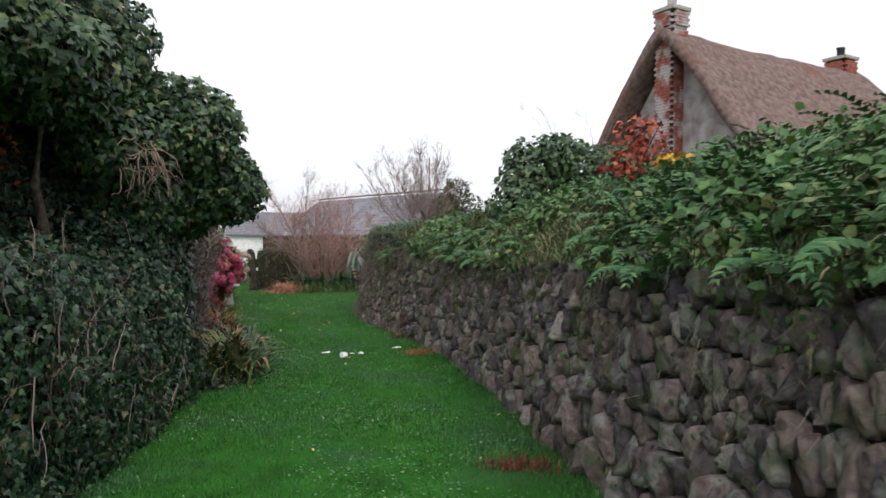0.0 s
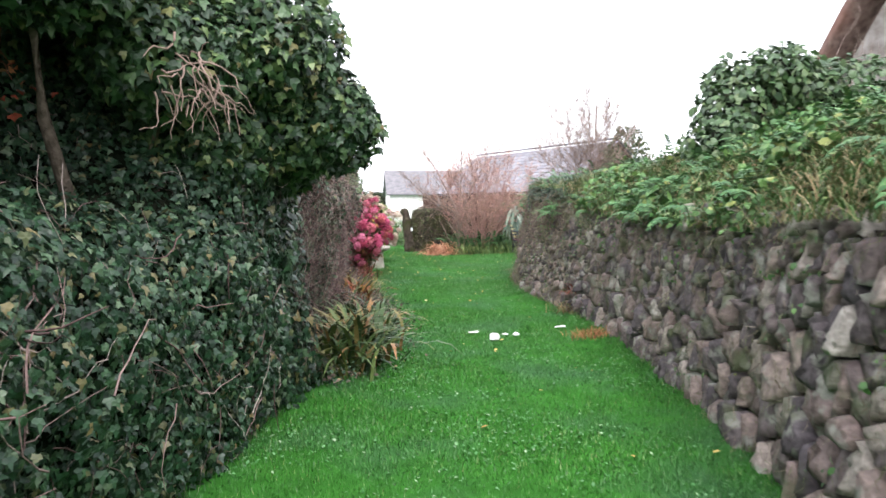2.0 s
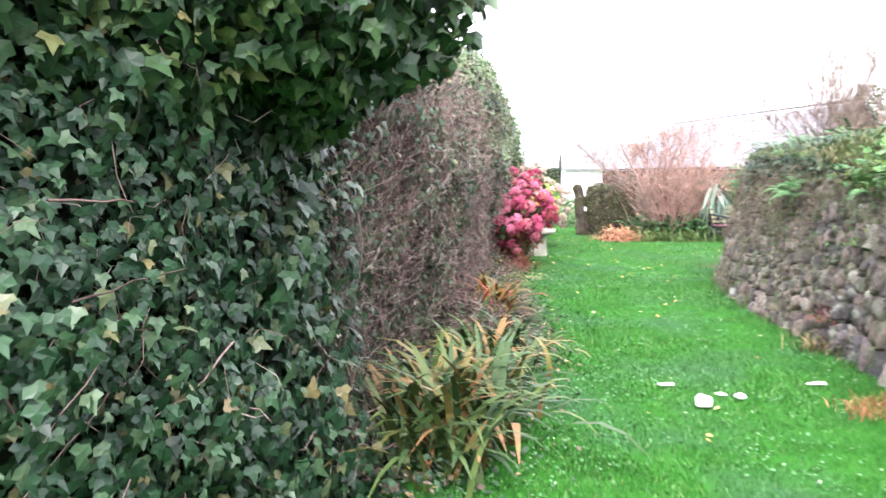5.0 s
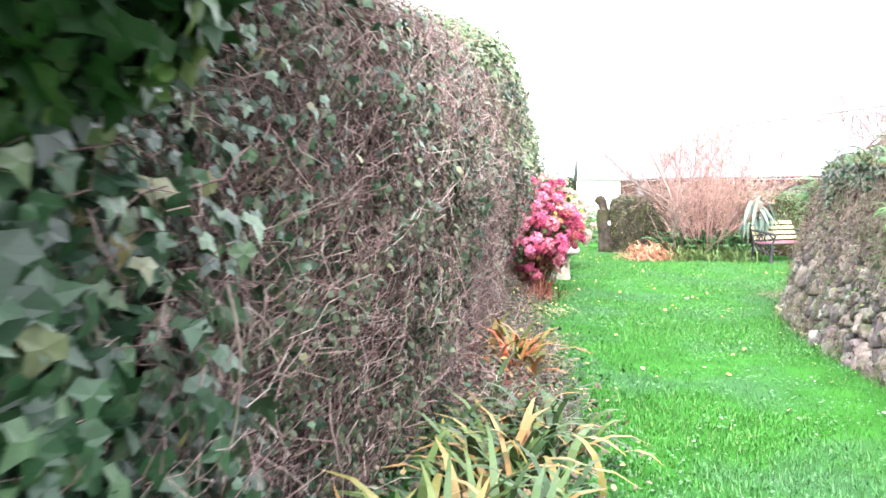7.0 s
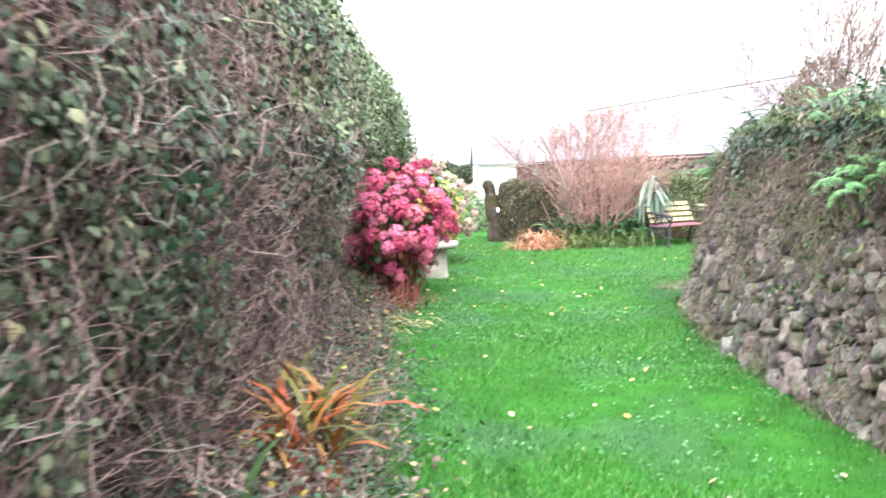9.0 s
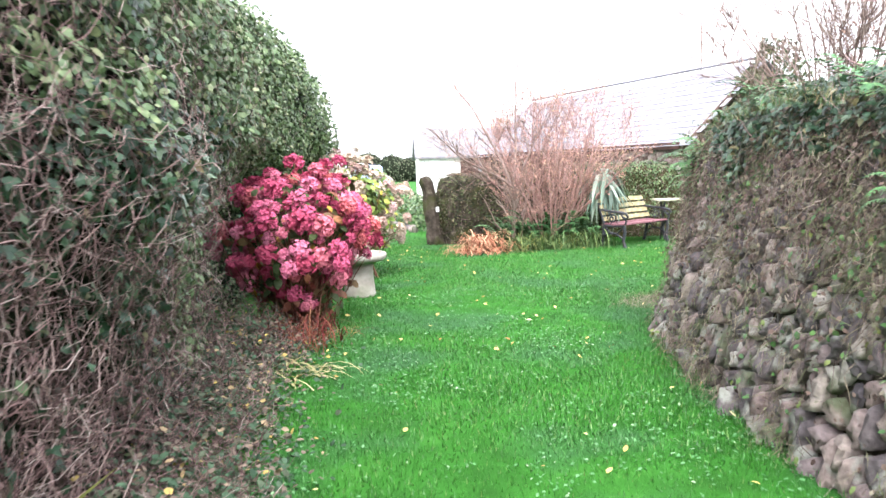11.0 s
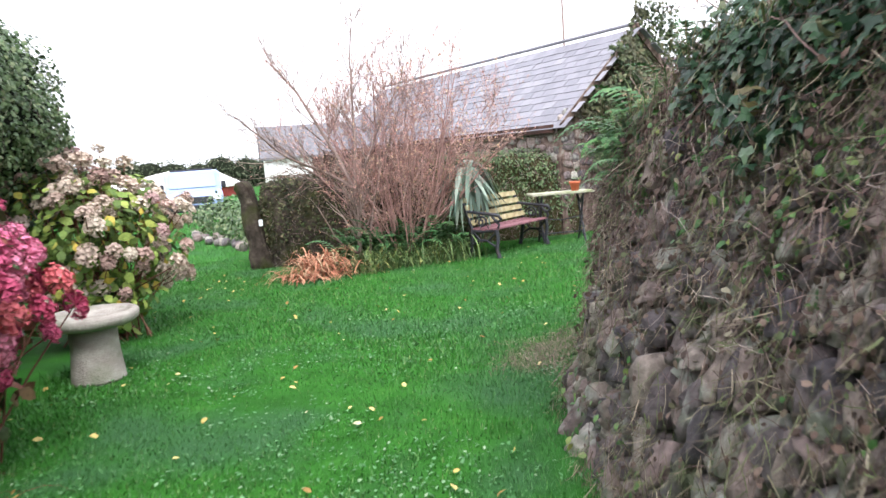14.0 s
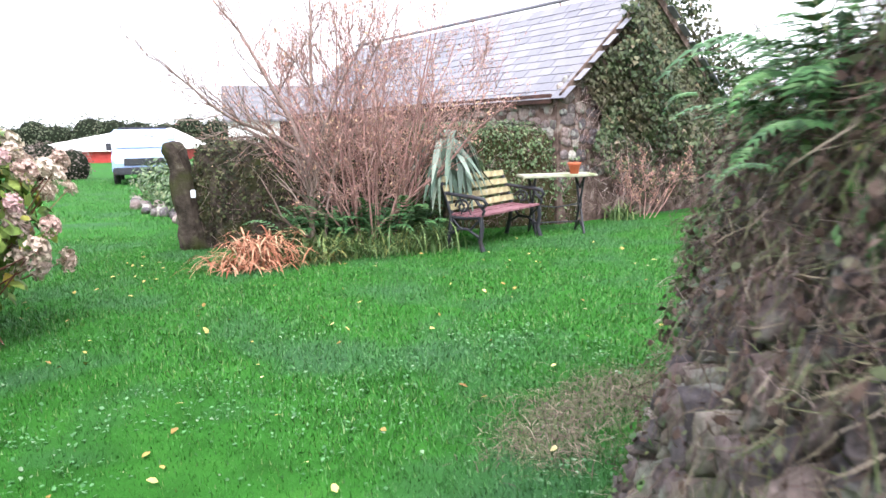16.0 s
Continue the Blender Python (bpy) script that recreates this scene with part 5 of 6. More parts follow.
def gate_post():
    t = thing("gate_post", "leaning rough granite gate post covered in lichen", "gate post", (-2.28, 22.2, 0))
    bm = bmesh.new()
    bmesh.ops.create_cube(bm, size=1)
    bmesh.ops.subdivide_edges(bm, edges=bm.edges[:], cuts=9, use_grid_fill=True)
    for v in bm.verts:
        h = v.co.z + 0.5
        round_off = 1 - 0.35 * min(1, abs(2 * v.co.x)) ** 4 * min(1, abs(2 * v.co.y)) ** 4
        v.co = Vector((v.co.x * (0.34 - 0.08 * h) * round_off - 0.20 * h, v.co.y * 0.32 * round_off, h * 1.44 - 0.06 - 0.12 * (2 * v.co.x) ** 2 * h))
        v.co += Vector((1, 1, 0.6)) * (0.06 * noise.noise(v.co * 2.4) + 0.03 * noise.noise(v.co * 7.0))
    part("post", bm, M_OLDSTONE, t, smooth=True)
    bm = bmesh.new()
    bmesh.ops.create_cube(bm, size=1)
    for v in bm.verts:
        v.co = Vector((v.co.x * 0.06 + 0.05, v.co.y * 0.012 - 0.205, v.co.z * 0.10 + 0.72))
    bmesh.ops.bevel(bm, geom=bm.edges[:], offset=0.003, segments=1, affect="EDGES")
    part("number_plate", bm, M_SIGN, t, "small white plate")


gate_post()


def overgrown(name, label, path, height, thick, leaf_mat, count, size, material, side=1, seed=5.0, leaf=OVAL, twigs=0):
    t = thing(name, label, "garden wall")
    prof = lambda x, y: [(0.05, -0.1), (0.03, 0.3 * height), (0.0, 0.65 * height), (-0.06, 0.9 * height), (-0.18, height), (-thick + 0.15, height * 1.02), (-thick, 0.85 * height), (-thick, -0.1)]
    G = sheet(path, prof, side, 0.14, 0.14, 1.8, seed)
    ob_np("wall_body", G.reshape(-1, 3), grid_faces(*G.shape[:2]), material, t, True)
    pos, n = on_sheet(G, count, lambda x, y, z: 0.35 + z)
    n = np.where((n[:, 1:2] > 0) & (n[:, 2:] < 0.3), -n, n)
    pos = pos + n * rng.uniform(0.0, 0.09, (count, 1))
    V, F = scatter(leaf, pos, frames(n + [0, -0.1, 0.3], np.tile([0, -0.3, -0.8], (count, 1)), 0.5, 0.5), rng.uniform(size * 0.6, size * 1.3, count))
    ob_np("foliage", V, F, leaf_mat, t, False, kind="stuff")
    if twigs:
        pos, n = on_sheet(G, twigs)
        n = np.where((n[:, 1:2] > 0) & (n[:, 2:] < 0.3), -n, n)
        ln, w = rng.uniform(0.1, 0.3, twigs), rng.uniform(0.003, 0.008, twigs)
        V, F = scatter(STICK, pos + n * rng.uniform(0, 0.08, (twigs, 1)), frames(n, rng.normal(size=(twigs, 3)) + [0, 0, -0.5], 0.4, 0.4), np.c_[w, ln, w])
        ob_np("dry_growth", V, F, M_TWIG, t, False, kind="stuff")
    return t


M_WALLMOSS = leafy("mossy_wall_leaves", [(0.0, (0.014, 0.018, 0.009)), (0.45, (0.04, 0.045, 0.02)), (0.75, (0.085, 0.06, 0.035)), (0.92, (0.10, 0.13, 0.05)), (1.0, (0.2, 0.16, 0.10))], 0.7, 0.2, (0.05, 0.06, 0.02), 1.5)
overgrown("overgrown_wall", "low stone garden wall overgrown with moss and ivy", [(-2.3, 22.25), (-2.0, 22.12), (-1.6, 21.95), (-0.9, 21.9), (-0.2, 22.5), (0.7, 23.0)], 1.32, 0.7, M_WALLMOSS, 11000, 0.045, M_OLDSTONE, 1, 5.0, IVYLEAF, 1200)
overgrown("overgrown_wall", "overgrown wall with moss and dry stems behind the bench", [(0.5, 22.9), (1.5, 23.1), (2.6, 23.4), (3.2, 23.6)], 1.45, 0.6, M_HEDGE_LEAF, 9000, 0.05, M_BANK, 1, 6.0, OVAL, 2500)
M_HEAP = leafy("salmon_dead_leaves", [(0.0, (0.26, 0.09, 0.05)), (0.5, (0.46, 0.2, 0.12)), (0.8, (0.52, 0.3, 0.19)), (1.0, (0.5, 0.42, 0.26))], 0.7, 0.2)
tuft("dead_leaves", "heap of orange dead strap leaves on the lawn edge", "dead leaves", [(-1.42, 20.55, 0.03), (-1.15, 20.65, 0.05), (-1.3, 20.75, 0.14), (-1.2, 20.8, 0.2)], 420, 0.55, 0.02, M_HEAP, (-1.2, -0.1), 0.14)
tuft("yellow_iris_leaves", "yellowing strap leaves at the border edge", "plant", [(-0.75, 20.75, 0), (-0.5, 20.85, 0), (-0.95, 20.9, 0)], 240, 0.38, 0.012, M_STRAP, (-0.8, 0.1), 0.13)
M_BORDERGREEN = leafy("border_green", [(0.0, (0.05, 0.09, 0.03)), (0.6, (0.11, 0.18, 0.06)), (0.9, (0.22, 0.28, 0.10)), (1.0, (0.42, 0.36, 0.12))], 0.5, 0.3)
tuft("green_border_plants", "dark green strap-leaved plants under the shrubs", "plants", [(-0.4, 21.1, 0), (0.0, 21.2, 0), (0.4, 21.35, 0), (0.75, 21.5, 0), (-0.7, 21.1, 0)], 900, 0.5, 0.02, M_BORDERGREEN, (-0.3, 0.6), 0.17)
tuft("green_clump", "bright green clump at the foot of the barn gable", "plant", [(3.75, 23.6, 0), (3.9, 23.65, 0)], 120, 0.4, 0.022, M_BORDERGREEN, (-0.2, 0.7), 0.07)


def border_ferns():
    n = 160
    x = rng.uniform(-1.0, 1.1, n)
    y = 21.35 + 0.25 * (x + 1) + rng.normal(0, 0.15, n)
    V, F = scatter(FERN, np.c_[x, y, 0.08 + 0.25 * rng.random(n)], turn_z(rng.uniform(0, 6.283, n), rng.uniform(0.1, 0.8, n)), rng.uniform(0.3, 0.6, n))
    tagged(ob_np("border_ferns", V, F, M_FERN), "ferns filling the border under the russet shrub", "ferns", kind="stuff")


border_ferns()


def droop_template(seg=8):
    """A broad sword leaf that rises a little and then hangs, folded along its middle."""
    V, F = [], []
    for n in range(seg + 1):
        q = n / seg
        y, z = 0.62 * q - 0.22 * q * q, 0.55 * q - 1.35 * q**2.1
        w = 0.5 * (0.55 + 0.9 * q - 0.4 * q * q) * (1 - q**5)
        V += [(-w, y, z + 0.25 * w * 0.1), (0, y, z), (w, y, z + 0.25 * w * 0.1)]
        if n:
            b = 3 * n
            F += [(b - 3, b - 2, b + 1), (b - 3, b + 1, b), (b - 2, b - 1, b + 2), (b - 2, b + 2, b + 1)]
    return V, F


def cordyline():
    t = thing("cordyline", "cordyline with long drooping grey-green sword leaves", "plant", (0.95, 21.8, -0.08))
    m = single_leaf("sword_leaves", [(0.0, (0.035, 0.065, 0.045)), (0.5, (0.085, 0.13, 0.095)), (0.85, (0.17, 0.23, 0.175)), (1.0, (0.28, 0.33, 0.27))], 0.42, 0.4)
    me = mesh_np("leaf", *droop_template())
    me.materials.append(m)
    for k in range(90):
        o = new("leaf", me)
        o.parent = t
        ln = rng.uniform(0.65, 1.05)
        o.matrix_parent_inverse = Matrix()
        o.matrix_basis = pose(rng.normal(0, 0.05), rng.normal(0, 0.05), rng.uniform(1.0, 1.42), math.degrees(rng.uniform(-0.35, 0.75)), 0, rng.uniform(0, 360)) @ Matrix.Diagonal((rng.uniform(0.06, 0.10), ln, ln, 1))
    ob_np("trunk", *tubes([([(0, 0, -0.05), (0.02, 0, 0.6), (0, 0, 1.4)], [0.09, 0.08, 0.05])], 8), M_BARK, t, True)


cordyline()
M_IRON = surface("black_cast_iron", [(0.3, (0.012, 0.013, 0.018)), (0.7, (0.03, 0.03, 0.04))], 20, 0.5, 0.2, 80, 0.5, (0.05, 0.03, 0.025), 6.0, (0.6, 0.75))


def plank_material(name, stops):
    m = surface(name, stops, 12, 0.75, 0.35, 60, 0.25)
    return m


M_BACKSLAT = plank_material("yellowed_slats", [(0.3, (0.22, 0.18, 0.10)), (0.55, (0.42, 0.36, 0.20)), (0.75, (0.5, 0.45, 0.33))])
M_SEATSLAT = plank_material("worn_purple_slats", [(0.3, (0.14, 0.06, 0.07)), (0.6, (0.26, 0.12, 0.14)), (0.8, (0.36, 0.24, 0.24))])


def box(name, size, material, parent, m, label="", bevel=0.004):
    bm = bmesh.new()
    bmesh.ops.create_cube(bm, size=1)
    bmesh.ops.scale(bm, vec=size, verts=bm.verts[:])
    if bevel:
        bmesh.ops.bevel(bm, geom=bm.edges[:], offset=bevel, segments=2, affect="EDGES")
    ob = part(name, bm, material, parent, label)
    ob.matrix_basis = m
    return ob


def bench():
    t = thing("garden_bench", "garden bench with black cast-iron ends and worn painted slats", "bench", (1.56, 21.8, 0), 50)
    t.scale = (1.1, 1.08, 1.04)
    for side in (-1, 1):
        x = side * 0.66
        back = [(x, 0.25, 0.0), (x, 0.20, 0.2), (x, 0.17, 0.40), (x, 0.23, 0.6), (x, 0.31, 0.8), (x, 0.34, 0.86)]
        front = [(x, -0.24, 0.0), (x, -0.20, 0.12), (x, -0.23, 0.28), (x, -0.21, 0.40)]
        rail = [(x, -0.22, 0.40), (x, 0.0, 0.38), (x, 0.18, 0.39)]
        arm = [(x, 0.25, 0.66), (x, 0.08, 0.64), (x, -0.12, 0.62), (x, -0.25, 0.60), (x, -0.29, 0.55), (x, -0.25, 0.51), (x, -0.21, 0.54)]
        support = [(x, -0.22, 0.40), (x, -0.26, 0.47), (x, -0.20, 0.53), (x, -0.14, 0.61)]
        scroll = [(x, 0.02 + 0.10 * math.cos(a) * (1 - a / 12), 0.51 + 0.09 * math.sin(a) * (1 - a / 12)) for a in np.linspace(0, 9, 18)]
        low = [(x, -0.2, 0.16), (x, -0.05, 0.25), (x, 0.08, 0.25), (x, 0.2, 0.18)]
        low2 = [(x, -0.21, 0.38), (x, -0.08, 0.25), (x, 0.06, 0.26), (x, 0.17, 0.38)]
        lines = [(back, [0.030, 0.026, 0.027, 0.025, 0.022, 0.025]), (front, [0.032, 0.025, 0.025, 0.027]), (rail, [0.024] * 3), (arm, [0.019, 0.022, 0.025, 0.025, 0.022, 0.019, 0.016]),
                 (support, [0.018] * 4), (scroll, [0.013] * 18), (low, [0.016] * 4), (low2, [0.014] * 4), ([(x, 0.06, 0.40), (x, 0.0, 0.5), (x, 0.06, 0.62)], [0.009] * 3), ([(x, -0.1, 0.40), (x, -0.04, 0.5), (x, -0.1, 0.6)], [0.009] * 3)]
        ob_np("iron_end", *tubes(lines, 8), M_IRON, t, True, "ornate cast-iron end")
    for k in range(4):
        s = k / 3
        box("back_slat", (1.36, 0.022, 0.075), M_BACKSLAT, t, pose(0, 0.165 + 0.14 * s, 0.50 + 0.105 * k, -20), "yellowed back slat")
    for k in range(5):
        box("seat_slat", (1.36, 0.078, 0.024), M_SEATSLAT, t, pose(0, -0.20 + 0.088 * k, 0.415 - 0.006 * (2 - abs(k - 2))), "worn purple seat slat")


bench()
M_TABLETOP = surface("mossy_table_top", [(0.3, (0.34, 0.33, 0.25)), (0.7, (0.52, 0.50, 0.40))], 8, 0.85, 0.3, 50, 0.2, (0.25, 0.28, 0.15), 3.0)
M_TERRACOTTA = surface("terracotta", [(0.3, (0.42, 0.10, 0.05)), (0.7, (0.56, 0.17, 0.09))], 10, 0.8, 0.2, 60, 0.2)


def table():
    t = thing("garden_table", "old treadle-base table with a pale weathered top", "table", (2.5, 22.45, 0), 4)
    box("tabletop", (1.02, 0.46, 0.035), M_TABLETOP, t, pose(0, 0, 0.80), bevel=0.008)
    for x in (-0.34, 0.34):
        a = [[(x, -0.19, 0.0), (x, -0.05, 0.3), (x, 0.05, 0.5), (x, 0.17, 0.78)], [(x, 0.19, 0.0), (x, 0.05, 0.3), (x, -0.05, 0.5), (x, -0.17, 0.78)], [(x, -0.18, 0.04), (x, 0, 0.16), (x, 0.18, 0.04)], [(x, -0.16, 0.76), (x, 0, 0.62), (x, 0.16, 0.76)]]
        ring = [(x, 0.07 * math.cos(q), 0.4 + 0.09 * math.sin(q)) for q in np.linspace(0, 6.283, 16)]
        ob_np("iron_leg", *tubes([(p, [0.016] * len(p)) for p in a] + [(ring, [0.009] * 16)], 6), M_IRON, t, True, "cast-iron scrolled leg")
    ob_np("cross_brace", *tubes([([(-0.34, 0, 0.4), (0, 0, 0.36), (0.34, 0, 0.4)], [0.010] * 3), ([(-0.34, 0.1, 0.14), (0.34, 0.1, 0.14)], [0.010] * 2)], 6), M_IRON, t, True)
    p = thing("flower_pot", "small bright terracotta flower pot on the table", "flower pot", (2.74, 22.4, 0.8175))
    ob_np("pot", *lathe([(0.0, 0.0), (0.055, 0.0), (0.075, 0.11), (0.088, 0.115), (0.092, 0.15), (0.082, 0.152), (0.076, 0.13), (0.0, 0.125)], 24), M_TERRACOTTA, p, True)
    ob_np("soil", *lathe([(0.0, 0.137), (0.074, 0.137), (0.07, 0.128)], 20), M_BANK, p, True)


table()

# ---- buildings ----
M_SLATE = leafy("slates", [(0.0, (0.18, 0.175, 0.20)), (0.6, (0.215, 0.208, 0.235)), (1.0, (0.25, 0.242, 0.265))], 0.75, 0.25, (0.165, 0.16, 0.18), 1.2)
M_SLATE_ONE = single_leaf("slate_near", [(0.0, (0.18, 0.175, 0.20)), (0.6, (0.215, 0.208, 0.235)), (1.0, (0.25, 0.242, 0.265))], 0.75, 0.25)
M_RUBBLE = surface("rubble_wall", [(0.35, (0.05, 0.035, 0.03)), (0.5, (0.13, 0.09, 0.075)), (0.62, (0.20, 0.15, 0.13)), (0.75, (0.28, 0.25, 0.22))], 6, 0.95, 1.0, 18, 0.1)
M_GREYROOF = surface("grey_roofing", [(0.3, (0.12, 0.115, 0.125)), (0.7, (0.2, 0.19, 0.205))], 5, 0.8, 0.4, 30, 0.2)
M_TIMBER = surface("dark_timber", [(0.3, (0.03, 0.018, 0.015)), (0.7, (0.10, 0.05, 0.04))], 12, 0.8, 0.4, 50, 0.2)


def solid(name, V, F, material, parent, label=""):
    bm = bmesh.new()
    vs = [bm.verts.new(v) for v in V]
    for f in F:
        bm.faces.new([vs[i] for i in f])
    bmesh.ops.recalc_face_normals(bm, faces=bm.faces[:])
    return part(name, bm, material, parent, label)


def house_shell(t, L, W, eave, ridge, wall_mat, name="wall"):
    """A gabled block: x along the ridge from 0 to L, y from 0 to W."""
    V = [(0, 0, -0.1), (L, 0, -0.1), (L, W, -0.1), (0, W, -0.1), (0, 0, eave), (L, 0, eave), (L, W, eave), (0, W, eave), (0, W / 2, ridge), (L, W / 2, ridge)]
    F = [(0, 1, 5, 4), (2, 3, 7, 6), (1, 2, 6, 9, 5), (3, 0, 4, 8, 7), (0, 3, 2, 1), (4, 5, 9, 8), (6, 7, 8, 9)]
    return solid(name, V, F, wall_mat, t)


M_GABLEIVY = leafy("gable_ivy", [(0.0, (0.02, 0.035, 0.015)), (0.5, (0.05, 0.075, 0.03)), (0.85, (0.10, 0.12, 0.055)), (1.0, (0.17, 0.13, 0.08))], 0.55, 0.3, (0.07, 0.055, 0.03), 1.3)


def barn():
    # local x runs along the ridge away from the gable, local y across the gable
    t = thing("stone_barn", "low stone barn with a slate roof and an ivy-covered gable", "barn", (2.72, 23.3, 0), 122)
    t.matrix_world = Matrix(((0.848, -0.53, 0, 2.72), (0.53, 0.848, 0, 23.3), (0, 0, 1, 0), (0, 0, 0, 1)))
    W, L, eave, ridge = 3.9, 9.0, 1.95, 3.6
    V = [(0, 0, -0.1), (W, 0, -0.1), (W, L, -0.1), (0, L, -0.1), (0, 0, eave), (W, 0, eave), (W, L, eave), (0, L, eave), (W / 2, 0, ridge - 0.05), (W / 2, L, ridge - 0.05)]
    walls = solid("wall", V, [(0, 1, 5, 8, 4), (1, 2, 6, 5), (2, 3, 7, 9, 6), (3, 0, 4, 7), (0, 3, 2, 1), (4, 8, 9, 7), (8, 5, 6, 9)], M_RUBBLE, t, "rubble stone wall")
    roof = new("roof")
    roof.parent = t
    slope = math.atan2(ridge - eave, W / 2)
    run = math.hypot(ridge - eave, W / 2) + 0.2
    me = bpy.data.meshes.new("slate")
    bm = bmesh.new()
    bmesh.ops.create_cube(bm, size=1)
    bm.to_mesh(me)
    bm.free()
    me.materials.append(M_SLATE_ONE)
    tv = np.array([v.co[:] for v in me.vertices])
    tf = np.array([tuple(p.vertices) for p in me.polygons])
    tf = np.concatenate([tf[:, [0, 1, 2]], tf[:, [0, 2, 3]]])
    made, pos, turn, size = 0, [], [], []
    rows = int(run / 0.2)
    for side in (1, -1):
        for r in range(rows):
            s = r * 0.2
            for c in range(int(L / 0.3) + 2):
                y = -0.15 + c * 0.3 + (0.15 if r % 2 else 0)
                if y > L + 0.1:
                    continue
                d = s - 0.15 + 0.1
                x = d * math.cos(slope)
                z = eave + d * math.sin(slope) - 0.05 + rng.uniform(0, 0.008)
                if side < 0:
                    x = W - x
                m = pose(x, y, z + 0.07, 0, -math.degrees(slope) * side + 3.0 * side, rng.normal(0, 0.8)) @ Matrix.Diagonal((0.28, 0.29, 0.010, 1))
                if side > 0 and made < 290 and y < 4.3:
                    o = new("slate", me)
                    o.parent = roof
                    o.matrix_basis = m
                    made += 1
                else:
                    M = np.array(m)
                    pos.append(M[:3, 3])
                    turn.append(M[:3, :3])
    V, F = scatter((tv, tf), np.array(pos), np.array(turn), np.ones(len(pos)))
    o = ob_np("slating", V, F, M_SLATE, roof, False, kind="stuff")
    o = ob_np("ridge_tiles", *tubes([([(W / 2, y, ridge + 0.08) for y in np.arange(-0.15, L + 0.2, 0.4)], [0.035] * len(np.arange(-0.15, L + 0.2, 0.4)))], 8), M_SLATE, roof, True, "dark ridge capping", kind="stuff")
    box("eave_board", (0.03, L, 0.14), M_TIMBER, t, pose(-0.12, L / 2, eave - 0.09), "dark eave board")
    for side in (1, -1):
        lx = W / 4 if side > 0 else 3 * W / 4
        box("barge_board", (run, 0.03, 0.13), M_RUBBLE, t, pose(lx, -0.16, (eave + ridge) / 2 - 0.02, 0, -math.degrees(slope) * side), "weathered verge board")
    # rough stones standing proud of the corner that the ivy leaves bare
    for face in (0, 1):
        z = 0.75
        while z < 2.15:
            q = rng.uniform(0, 0.1)
            while q < (1.7 if face == 0 else 2.6):
                w, h = rng.uniform(0.12, 0.4), rng.uniform(0.05, 0.10)
                if rng.random() < 0.25:
                    q += w
                    continue
                o = new("stone", STONES[rng.integers(len(STONES))])
                o.parent = walls
                rise = z + rng.uniform(-0.05, 0.05)
                at = (q + w / 2, 0.0, rise) if face == 0 else (0.0, q + w / 2, min(rise, 1.8))
                o.matrix_basis = pose(*at, rng.uniform(-4, 4), rng.uniform(-10, 10), 0 if face == 0 else 90) @ Matrix.Diagonal((w * 0.48, 0.03, h, 1))
                q += w
            z += 0.155
    # ivy over the gable
    n = 16000
    x, z = rng.uniform(0.5, W + 0.9, n), rng.uniform(0.3, ridge + 0.5, n)
    topz = eave + (W / 2 - np.abs(x - W / 2)) * (ridge - eave) / (W / 2) + 0.25 + 0.2 * np.sin(x * 3) + 0.5 * (x > W / 2)
    ok = (z < topz + 0.15) & (x > np.interp(z, [0, 1.2, 2.5, 4], [1.6, 0.6, 0.7, 1.7]) + 0.25 * np.sin(z * 5))
    ok &= rng.random(n) < np.where(z < 1.1, 0.35, 1)
    p = np.c_[x[ok], -0.12 - 0.22 * rng.random(ok.sum()) * (1 + np.sin(x[ok] * 2.3 + z[ok] * 1.7)), z[ok]]
    V, F = scatter(IVYLEAF, p, frames(np.tile([0, -1, 0.3], (len(p), 1)), np.tile([0, -0.1, -1.0], (len(p), 1)), 0.5, 0.5), rng.uniform(0.05, 0.10, len(p)))
    ob_np("gable_ivy", V, F, M_GABLEIVY, t, False, "ivy climbing the gable", kind="stuff")
    n = 1800
    x, z = rng.uniform(0.3, W, n), rng.uniform(0.1, 2.2, n)
    ln, w = rng.uniform(0.15, 0.45, n), rng.uniform(0.005, 0.012, n)
    V, F = scatter(STICK, np.c_[x, -0.08 - 0.3 * rng.random(n) * (z < 1.2), z], frames(np.tile([0, -1.0, 0], (n, 1)), rng.normal(size=(n, 3)) + [0, 0, 0.5], 0.3, 0.4), np.c_[w, ln, w])
    ob_np("dry_creeper", V, F, M_TWIG, t, False, "leafless creeper stems", kind="stuff")


barn()
M_WHITEWALL = surface("lime_wash", [(0.3, (0.62, 0.60, 0.58)), (0.7, (0.78, 0.77, 0.75))], 4, 0.9, 0.3, 20, 0.1)


def roof_slab(t, L, W, eave, ridge, over, thick, material, name="roof"):
    V = []
    for x in (-over, L + over):
        k = over * (ridge - eave) / (W / 2)
        V += [(x, -over, eave - k), (x, W / 2, ridge), (x, W + over, eave - k), (x, -over, eave - k + thick), (x, W / 2, ridge + thick * 1.3), (x, W + over, eave - k + thick)]
    F = [(0, 1, 4, 3), (1, 2, 5, 4), (6, 9, 10, 7), (7, 10, 11, 8), (3, 4, 10, 9), (4, 5, 11, 10), (0, 6, 7, 1), (1, 7, 8, 2), (0, 3, 9, 6), (2, 8, 11, 5)]
    return solid(name, V, F, material, t)


